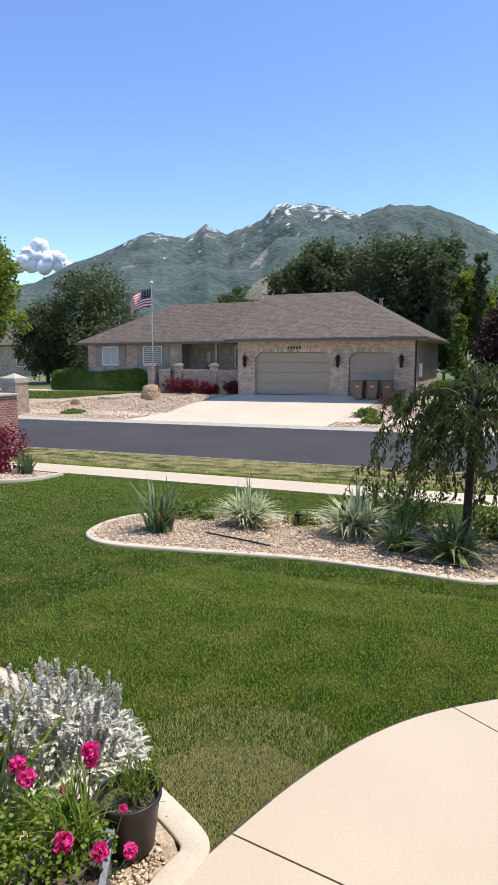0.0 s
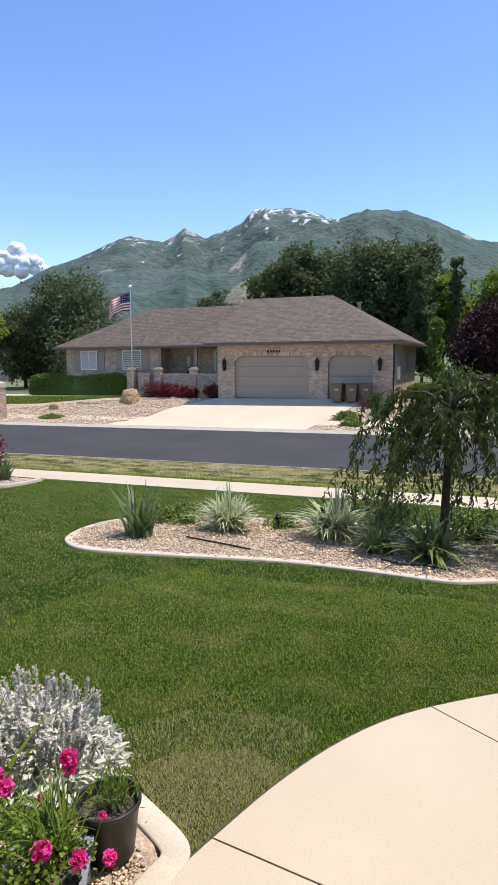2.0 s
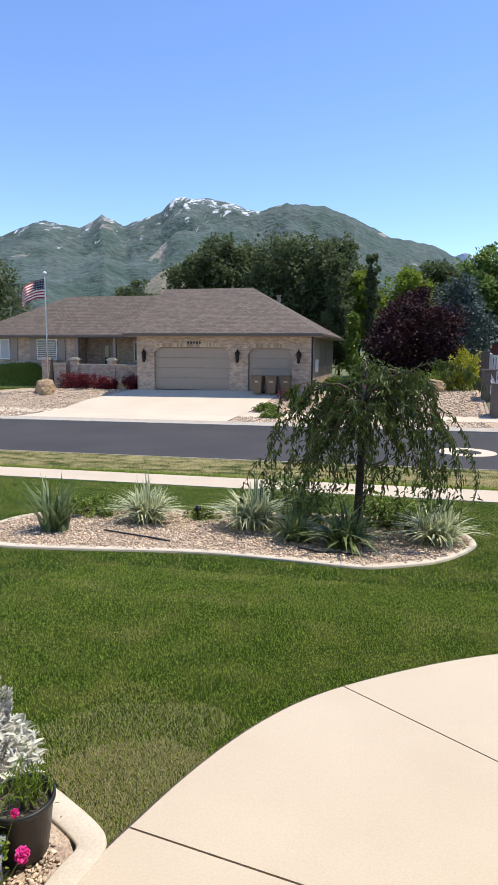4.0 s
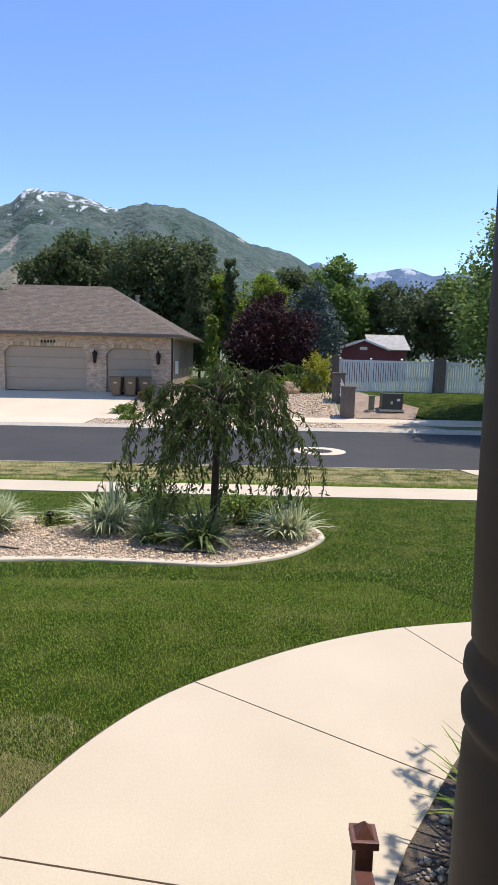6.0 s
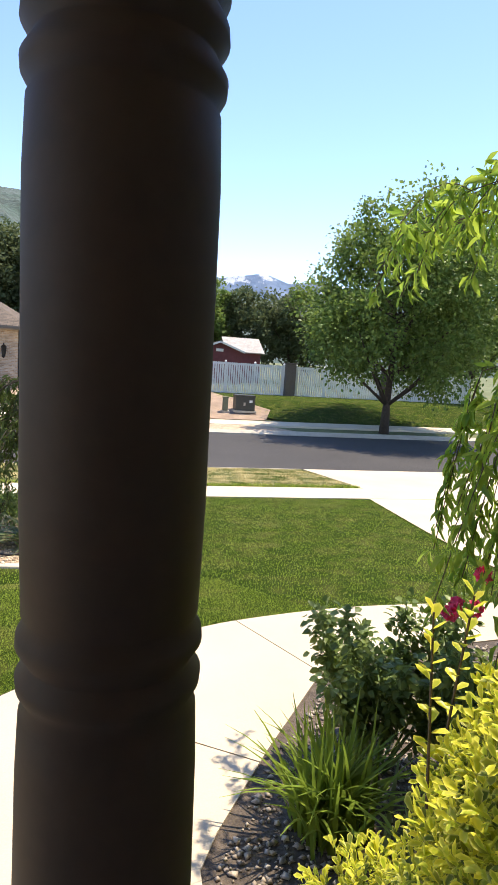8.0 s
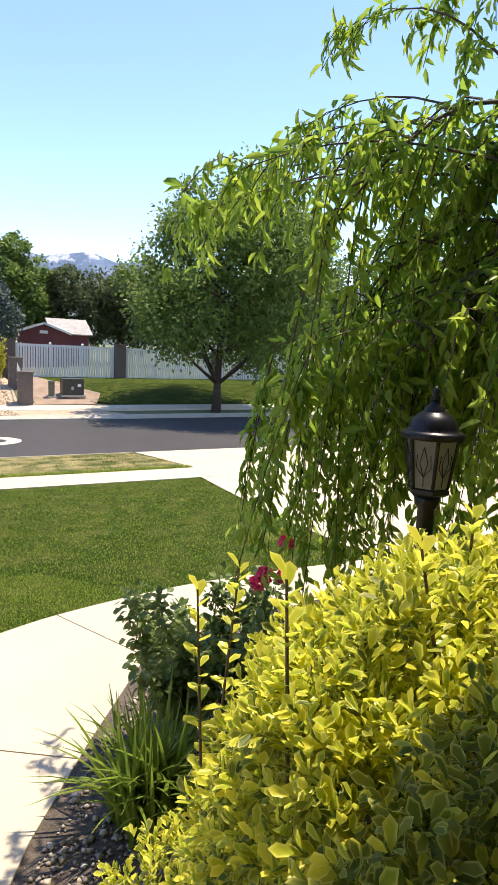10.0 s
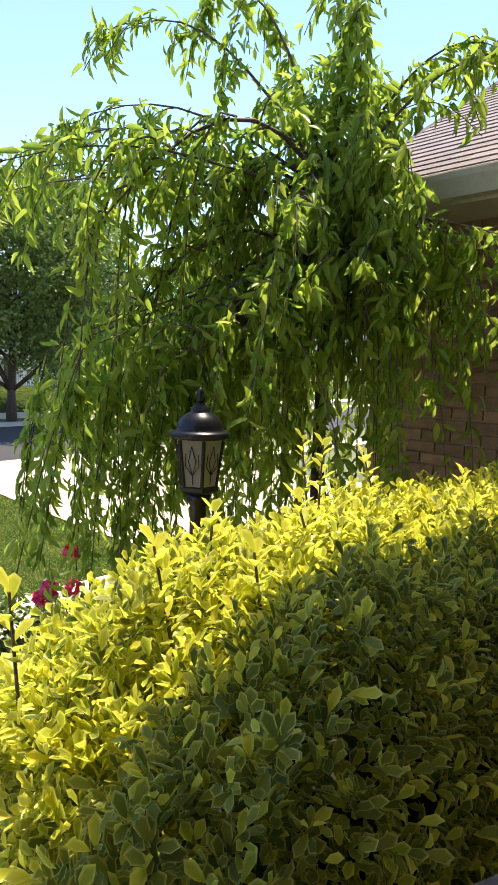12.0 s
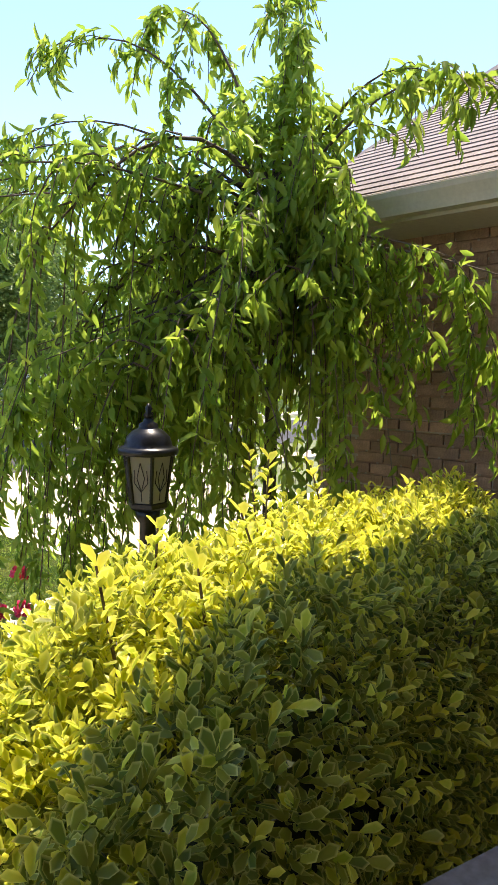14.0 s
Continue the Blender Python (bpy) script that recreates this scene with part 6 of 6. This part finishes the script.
def post(x, y):
    t = thing("porch_post", (x, y, 0.9), "turned dark brown wooden porch post", "post")
    t.matrix_world = pose(x + 0.015, y, 0.9, 0, -0.65, 0)
    R = 0.064

    def ring(z, r=0.0):
        return [(R * 0.96, z - 0.030), (R * 1.05, z - 0.020), (R * 1.06, z - 0.012), (R * 0.95, z - 0.001), (R * 0.95, z + 0.001), (R * 1.06, z + 0.012), (R * 1.05, z + 0.020), (R * 0.96, z + 0.030)]
    prof = [(R * 1.04, 0.62), (R * 1.1, 0.64), (R * 1.0, 0.68), (R * 1.06, 0.9)]
    prof += [(R * 1.07, 1.20), (R * 1.05, 1.30), (R * 1.02, 1.345)] + ring(1.385) + [(R * 1.0, 1.42), (R * 1.03, 1.5), (R * 1.03, 1.72), (R * 1.0, 1.765)] + ring(1.80) + ring(1.86) + [(R * 0.97, 1.92), (R * 0.9, 2.3), (R * 1.1, 2.4)]
    smooth(part("shaft", turned(prof, 48), M_POST, t))
    part("plinth", box(-0.075, -0.075, 0, 0.075, 0.075, 0.62, 0.006), M_POST, t)
    part("head", box(-0.075, -0.075, 2.4, 0.075, 0.075, 3.69, 0.006), M_POST, t)


post(0.389, 0.305)


def stair_rail():
    t = thing("stair_rail", (0.485, 1.43, 0.0), "red-brown stair handrail ending in a capped newel post", "railing")
    s = 0.024
    q = part("newel", box(-s, -s, 0.02, s, s, 1.22, 0.004), M_NEWEL, t)
    b = box(-s - 0.012, -s - 0.012, 1.222, s + 0.012, s + 0.012, 1.245, 0.004)
    bmesh.ops.create_cone(b, cap_ends=True, segments=4, radius1=s * 1.5, radius2=0.002, depth=0.035, matrix=pose(0, 0, 1.262, 0, 0, 45))
    part("cap", b, M_NEWEL, q, "pyramid cap of the newel")
    b = bmesh.new()
    box(-0.024, -0.56, -0.02, 0.024, 0.56, 0.02, 0.008, b)
    o = part("handrail", b, M_NEWEL, t)
    o.matrix_basis = pose(-0.048, -0.56, 1.36, -22, 0, -4.9)
    b = bmesh.new()
    box(-0.02, -0.56, -0.015, 0.02, 0.56, 0.015, 0.004, b)
    part("bottom_rail", b, M_NEWEL, t).matrix_basis = pose(-0.048, -0.56, 0.62, -32, 0, -4.9)
    for k in range(7):
        y = -0.13 - 0.135 * k
        part("baluster", box(-0.014 + 0.085 * y, y - 0.014, 0.33 - 0.6 * y, 0.014 + 0.085 * y, y + 0.014, 1.12 - 0.40 * y, 0.003), M_NEWEL, t)


stair_rail()


def porch_rail():
    t = thing("porch_rail", (2.0, -0.05, 0.9), "weathered grey porch rail beside the shrub", "railing")
    grey = mat("weathered_grey", (0.30, 0.27, 0.245), 0.8, 8, 0.25, 60, 0.4, 0.003)
    part("top_rail", box(-1.1, -0.045, 0.79, 0.95, 0.045, 0.83, 0.008), grey, t)
    part("bottom_rail", box(-0.75, -0.03, 0.08, 0.95, 0.03, 0.12, 0.006), grey, t)
    for k in range(12):
        x = -0.68 + 0.14 * k
        part("baluster", box(x - 0.016, -0.016, 0.122, x + 0.016, 0.016, 0.828, 0.003), grey, t)
    t.matrix_world = pose(2.55, -0.278, 0.9, 0, 0, -19.5)


porch_rail()


# ---------------------------------------------------------------- planting beside the porch
def euonymus(cx, cy, rx, ry, h, n, seed, label, tall=True, skew=0.0):
    t = thing("euonymus", (cx, cy, 0.0), label, "shrub", "euonymus shrubs")
    g = np.random.default_rng(seed)
    # leaf rosettes on short shoots over the whole surface
    m = n // 9
    q = g.uniform(-1, 1, (m, 3))
    area = np.array([0.3 * ry * h, ry * h, 0.5 * rx * h, 1.3 * rx * h, 4.2 * rx * ry])
    face = g.choice(5, m, p=area / area.sum())
    q[:, 2] = np.abs(q[:, 2])
    for k, (ax, sg) in enumerate(((0, 1), (0, -1), (1, 1), (1, -1), (2, 1))):
        q[face == k, ax] = sg
    u = q / ((np.abs(q) ** 5).sum(1) ** 0.2)[:, None]
    bumpy = np.array([1 + 0.07 * noise.noise(Vector(v * 2.6)) + 0.04 * noise.noise(Vector(v * 7)) for v in u])
    depth = 1 - 0.13 * g.random(m) ** 2
    p = u * (rx, ry, h) * (bumpy * depth)[:, None]
    p[:, 0] += skew * p[:, 1]
    nrm = unit(np.sign(u) * np.abs(u) ** 4 * (1 / rx, 1 / ry, 1 / h) + (0, 0, 0.45))
    pk = np.repeat(p, 9, 0)
    nk = unit(np.repeat(nrm + 0.35 * g.normal(size=nrm.shape), 9, 0))
    j = np.tile(np.arange(9), m)
    side = unit(np.cross(nk, g.normal(size=nk.shape)))
    spin = j * 2.4
    tang = side * np.cos(spin)[:, None] + np.cross(nk, side) * np.sin(spin)[:, None]
    up_amt = 0.35 + 0.12 * j
    at = pk + nk * (0.011 * j)[:, None] + tang * 0.006
    al = unit(tang + nk * up_amt[:, None] + 0.2 * g.normal(size=nk.shape))
    L = 0.027 + 0.021 * g.random(len(at))
    up = unit(nk + 0.25 * g.normal(size=nk.shape) - 0.3 * tang)
    # outer leaves of a shoot are young and yellow, inner ones old and green; crest paints the sunlit top and side
    # yellower
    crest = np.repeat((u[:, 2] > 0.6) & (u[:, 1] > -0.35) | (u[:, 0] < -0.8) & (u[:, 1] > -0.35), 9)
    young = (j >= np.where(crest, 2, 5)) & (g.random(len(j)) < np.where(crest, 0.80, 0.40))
    for nm, sel, mt in (("young_lit_leaves", young, LEAF_EUO), ("old_shaded_leaves", ~young, LEAF_EUO2)):
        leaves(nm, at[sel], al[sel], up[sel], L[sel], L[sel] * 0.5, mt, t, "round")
    # solid filler core, near-black: the shade deep inside the shrub is its colour
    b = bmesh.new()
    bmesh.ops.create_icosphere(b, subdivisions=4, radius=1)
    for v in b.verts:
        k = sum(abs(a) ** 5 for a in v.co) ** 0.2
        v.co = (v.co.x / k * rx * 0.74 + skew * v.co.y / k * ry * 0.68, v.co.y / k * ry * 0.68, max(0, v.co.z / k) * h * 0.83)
    smooth(part("inner_growth", b, mat("painted_shade_core", (0.018, 0.026, 0.010), 0.95), t))
    if not tall:
        return
    # tall shoots that stand above the clipped face
    A, D = [], []
    for x, y, z0, ln in ((-1.28, 0.02, h - 0.30, 0.44), (-1.0, -0.10, h - 0.16, 0.34), (-0.82, 0.05, h - 0.10, 0.30), (-0.81, -0.15, h - 0.10, 0.26), (-0.48, -0.07, h - 0.10, 0.32), (-0.25, 0.18, h - 0.1, 0.42), (-0.05, 0.36, h - 0.1, 0.40), (0.35, 0.32, h - 0.1, 0.32), (0.2, -0.35, h - 0.12, 0.24), (-1.30, 0.40, h - 0.55, 0.5), (-1.2, 0.52, h - 0.5, 0.48), (0.7, 0.2, h - 0.1, 0.24), (-0.62, -0.42, h - 0.2, 0.26), (-1.05, -0.42, h - 0.32, 0.28), (-0.25, -0.48, h - 0.24, 0.24), (0.45, -0.45, h - 0.2, 0.22)):
        ox, oy = 0.05 * g.normal(), 0.05 * g.normal()
        part("shoot", tube([(x, y, z0), (x + ox * 0.5, y + oy * 0.5, z0 + ln * 0.5), (x + ox, y + oy, z0 + ln)], [0.0045, 0.004, 0.003], 5), M_TWIG, t)
        for q in range(18):
            s = 0.25 + 0.75 * q / 17
            a = q * 1.57 + g.random()
            A.append((x + ox * s, y + oy * s, z0 + ln * s))
            D.append((math.cos(a), math.sin(a), 0.25 + 0.9 * s * s))
    A, D = np.array(A), unit(np.array(D))
    L = 0.040 + 0.022 * g.random(len(A))
    leaves("shoot_leaves", A, D, unit(np.array([0, 0, 1.0]) - 0.4 * D), L, L * 0.6, LEAF_EUO, t, "round")


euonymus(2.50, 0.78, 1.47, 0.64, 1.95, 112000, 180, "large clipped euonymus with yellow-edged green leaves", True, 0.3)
euonymus(1.32, 1.58, 0.20, 0.20, 0.78, 3000, 182, "low yellow-leaved euonymus shoots by the walk", False)


def rose(at, rx, ry, h, n, seed, flowers, label):
    t = thing("rose_bush", (at[0], at[1], 0.0), label, "shrub", "rose bushes")
    g = np.random.default_rng(seed)
    b = bmesh.new()
    A, D = [], []
    for k in range(26):
        a, r = g.random() * 6.283, 0.3 + 0.7 * math.sqrt(g.random())
        e = (rx * r * math.cos(a), ry * r * math.sin(a), h * (0.55 + 0.5 * g.random()) * (1.1 - 0.25 * r))
        P = [(e[0] * 0.15, e[1] * 0.15, 0), (e[0] * 0.55, e[1] * 0.55, e[2] * 0.55), e]
        part("cane", tube(P, [0.008, 0.006, 0.0025], 5), LEAF_ROSE, t)
        q = n // 26
        s = 0.35 + 0.65 * g.random(q)
        p0, p1 = np.array(P[1]), np.array(P[2])
        p = p0 + (p1 - p0) * ((s - 0.35) / 0.65)[:, None] * 1.0
        o = unit(g.normal(size=(q, 3)) + (0, 0, 0.1))
        A.append(p + o * 0.09 * g.random((q, 1)))
        D.append(unit(o + (0, 0, -0.1)))
    A, D = np.concatenate(A), np.concatenate(D)
    L = 0.045 + 0.025 * g.random(len(A))
    leaves("leaves", A, D, unit(np.array([0, 0, 1.0]) + 0.45 * g.normal(size=D.shape)), L, L * 0.66, LEAF_ROSE, t, True)
    for k, q in enumerate(flowers):
        bloom(q, 0.055, M_PETAL2, t, 300 + k + seed, 60)
    return t


rose((2.05, 3.25), 0.60, 0.55, 1.05, 4200, 190, (), "dark green rose bush with closed buds by the walk")
rose((2.55, 2.95), 0.45, 0.45, 1.25, 2200, 191, ((-0.07, 0.0, 1.38), (-0.26, 0.0, 1.15), (-0.19, 0.04, 1.18), (0.1, 0.3, 1.05)), "rose bush with pink-red flowers beside the lamp")
tuft("daylily", (1.58, 2.72), 230, 0.84, 0.028, 0.8, LEAF_LILY, "bright green daylily clump at the edge of the walk", 192, "plant", "", 1.2, apart=True)
tuft("iris", (1.85, 2.45), 14, 0.55, 0.035, 0.45, LEAF_IRIS, "few grey-green iris blades in the mulch", 193, "plant", "", 0.3, apart=True)


def lamp_post(x, y, top):
    t = thing("lamp_post", (x, y, 0), "black post lantern with leaded glass panes", "street lamp")
    s = 0.115
    zb = top - 0.46
    smooth(part("pole", turned([(0.06, 0), (0.055, 0.1), (0.038, 0.14), (0.036, zb - 0.06), (0.05, zb - 0.04), (0.055, zb)], 20), M_BLACK, t))
    part("tray", turned([(s * 0.62, zb), (s * 0.78, zb + 0.012), (s * 0.78, zb + 0.03), (s * 0.7, zb + 0.034)], 6), M_BLACK, t)
    glass = leaf_mat("seeded_glass", (0.55, 0.54, 0.48), (0.62, 0.6, 0.52), 0.6, 0.25)
    n = 6
    for k in range(n):
        a0, a1 = 6.28319 * k / n, 6.28319 * (k + 1) / n
        r0, r1, z0, z1 = s * 0.70, s * 0.93, zb + 0.035, zb + 0.235
        b = bmesh.new()
        q = [(r0 * math.cos(a0), r0 * math.sin(a0), z0), (r0 * math.cos(a1), r0 * math.sin(a1), z0), (r1 * math.cos(a1), r1 * math.sin(a1), z1), (r1 * math.cos(a0), r1 * math.sin(a0), z1)]
        b.faces.new([b.verts.new(c) for c in q])
        bmesh.ops.solidify(b, geom=b.faces[:], thickness=0.003)
        pane = part("pane", b, glass, t, "pale seeded glass pane")
        b = tube([q[0], q[3]], [0.008, 0.009], 6)
        part("mullion", b, M_BLACK, t)
        am = (a0 + a1) / 2
        c = math.cos(math.pi / n)

        def on(u, v, lift=0.004):
            rr = (r0 + (r1 - r0) * v) * c + lift
            w = (r0 + (r1 - r0) * v) * math.sin(math.pi / n) * u
            return (rr * math.cos(am) - w * math.sin(am), rr * math.sin(am) + w * math.cos(am), z0 + (z1 - z0) * v)
        b = bmesh.new()
        for sg in (-1, 1):
            tube([on(0, 0.25), on(0.35 * sg, 0.55), on(0, 0.88)], [0.002] * 3, 4, b)
            tube([on(0, 0.25), on(0.65 * sg, 0.45), on(0.55 * sg, 0.72)], [0.002] * 3, 4, b)
        tube([on(0, 0.05), on(0, 0.25)], [0.002] * 2, 4, b)
        part("leading", b, M_BLACK, pane)
    z1 = zb + 0.236
    smooth(part("roof", turned([(s * 0.9, z1), (s * 1.12, z1 + 0.006), (s * 1.13, z1 + 0.026), (s * 1.02, z1 + 0.034), (s * 0.90, z1 + 0.038), (s * 0.88, z1 + 0.052), (s * 0.80, z1 + 0.078), (s * 0.60, z1 + 0.102), (s * 0.40, z1 + 0.114), (s * 0.36, z1 + 0.118), (s * 0.36, z1 + 0.132), (s * 0.20, z1 + 0.142), (s * 0.15, z1 + 0.16)], 24), M_BLACK, t))
    smooth(part("finial", turned([(0.012, z1 + 0.155), (0.022, z1 + 0.17), (0.012, z1 + 0.185), (0.016, z1 + 0.2), (0.003, z1 + 0.22)], 12), M_BLACK, t))


lamp_post(2.45, 1.78, 2.41)
ARCHES = ((130, 0.80, 5.0, 0.40), (30, 0.30, 5.3, 0.35), (240, 0.35, 4.7, 0.5), (135, 1.45, 4.8, 0.30), (265, 1.35, 4.25, 0.28), (285, 1.0, 4.5, 0.28),
          (258, 1.42, 3.35, 1.2), (264, 1.70, 3.25, 1.0), (262, 0.55, 3.9, 1.2), (250, 0.6, 3.9, 1.3), (235, 0.7, 4.0, 1.2), (245, 0.9, 3.8, 1.2),
          (172, 2.1, 3.7, 0.35), (160, 2.2, 3.6, 0.4), (150, 1.8, 4.0, 0.4), (140, 2.35, 3.85, 0.30), (146, 2.0, 3.75, 0.4), (138, 1.7, 4.25, 0.35),
          (175, 1.75, 2.8, 1.5), (165, 1.6, 2.9, 1.6), (158, 1.8, 2.8, 1.6), (170, 1.3, 2.7, 1.5), (150, 1.5, 2.8, 1.6))
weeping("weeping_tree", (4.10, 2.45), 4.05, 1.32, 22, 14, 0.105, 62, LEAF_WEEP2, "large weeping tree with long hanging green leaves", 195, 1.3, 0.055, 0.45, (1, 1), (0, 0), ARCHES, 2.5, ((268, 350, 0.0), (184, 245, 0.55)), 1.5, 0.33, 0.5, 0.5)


# ---------------------------------------------------------------- the home's wing
def wing():
    t = thing("home_wing", (4.4, 1.35, 0), "brown brick wing of the home with a shingle roof", "house")
    # laid out to a smaller measure, then set at its true size and distance
    near = Matrix.Translation((0.757, -0.278, 2.515))
    o = Matrix.Translation((-4.4, -1.35, 0)) @ near @ Matrix.Scale(1.19, 4) @ near.inverted()
    brown = brick_mat("brown_brick", (0.36, 0.225, 0.155), (0.44, 0.28, 0.195), (0.44, 0.38, 0.31), 0.205, 0.077)
    part("wall", box(4.42, -4.4, -0.2, 4.65, 2.038, 3.42), brown, t).data.transform(o)
    part("wall", box(4.42, 2.04, -0.2, 12.0, 2.26, 3.42), brown, t).data.transform(o)
    x1, slope = 9.2, 0.62
    k = math.hypot(1, slope)
    part("soffit", box(4.0, -4.4, 3.42, 4.418, 2.45, 3.45), M_OFF, t).data.transform(o)
    part("soffit", box(4.42, 2.262, 3.42, 12.4, 2.45, 3.45), M_OFF, t).data.transform(o)
    b = bmesh.new()
    prof = [(0.0, 3.44), (-0.07, 3.44), (-0.085, 3.48), (-0.11, 3.53), (-0.115, 3.56), (-0.10, 3.56), (-0.075, 3.49), (0.0, 3.46)]
    ends = [[b.verts.new((4.0 + px, yy, pz)) for px, pz in prof] for yy in (-4.4, 2.46)]
    for i in range(8):
        b.faces.new((ends[0][i], ends[0][(i + 1) % 8], ends[1][(i + 1) % 8], ends[1][i]))
    b.faces.new(ends[0][::-1])
    b.faces.new(ends[1])
    bmesh.ops.recalc_face_normals(b, faces=b.faces)
    part("gutter", b, M_OFF, t, "cream painted metal gutter").data.transform(o)
    part("fascia", box(3.985, -4.4, 3.452, 4.01, 2.45, 3.60), M_OFF, t).data.transform(o)
    # roof deck and front gable
    b = bmesh.new()
    q = [(3.96, -4.4, 3.55), (3.96, 2.44, 3.55), (x1, 2.44, 3.55 + (x1 - 3.96) * slope), (x1, -4.4, 3.55 + (x1 - 3.96) * slope)]
    b.faces.new([b.verts.new(c) for c in q])
    bmesh.ops.solidify(b, geom=b.faces[:], thickness=0.06)
    deck = part("roof", b, M_SHINGLE, t)
    deck.data.transform(o)
    b = bmesh.new()
    b.faces.new([b.verts.new(c) for c in ((4.42, 2.2, 3.42), (x1, 2.2, 3.42), (x1, 2.2, 3.5 + (x1 - 3.96) * slope))])
    bmesh.ops.solidify(b, geom=b.faces[:], thickness=0.1)
    part("gable", b, brown, t).data.transform(o)
    part("rake_board", tube([(3.93, 2.45, 3.55), (x1, 2.45, 3.56 + (x1 - 3.96) * slope)], [0.03, 0.03], 4), M_TRIM, t).data.transform(o)
    # shingles in courses, each tab a piece of its own
    sh = mat("shingle_tab", (0.25, 0.20, 0.18), 0.9, 30, 0.25, 140, 0.5, 0.003, rand=0.18)
    b = box(-0.080, -0.153, -0.006, 0.080, 0.153, 0.009)
    tab = bpy.data.meshes.new("shingle")
    b.to_mesh(tab)
    b.free()
    tab.materials.append(sh)
    ang = -math.degrees(math.atan(slope))
    gg = random.Random(4)
    for c in range(30):
        s = 0.05 + 0.122 * c
        for j in range(10):
            y = 2.29 - 0.308 * j - (0.154 if c % 2 else 0.0)
            ob = new("shingle", tab)
            ob.parent = deck
            ob.matrix_basis = o @ pose(3.96 + s / k, y, 3.562 + s * slope / k + 0.006, 0, ang + 3.5, gg.uniform(-0.4, 0.4))
        if c % 2:
            ob = new("shingle", tab)
            ob.parent = deck
            ob.matrix_basis = o @ pose(3.96 + s / k, 2.37, 3.562 + s * slope / k + 0.006, 0, ang + 3.5, 0) @ Matrix.Diagonal((1, 0.49, 1, 1))
    # bricks that can be told apart on the side wall
    bm_ = box(0, 0.004, 0.004, 0.02, 0.196, 0.066, 0.003)
    brk = bpy.data.meshes.new("brick")
    bm_.to_mesh(brk)
    bm_.free()
    brk.materials.append(mat("brown_brick_face", (0.42, 0.265, 0.185), 0.9, 20, 0.25, 90, 0.6, 0.004, rand=0.25))
    for c in range(24):
        for j in range(11):
            y = 1.83 - 0.205 * j - (0.1025 if c % 2 else 0)
            ob = new("brick", brk)
            ob.parent = t
            ob.matrix_basis = o @ Matrix.Translation((4.402, y, 1.60 + 0.0765 * c))


wing()
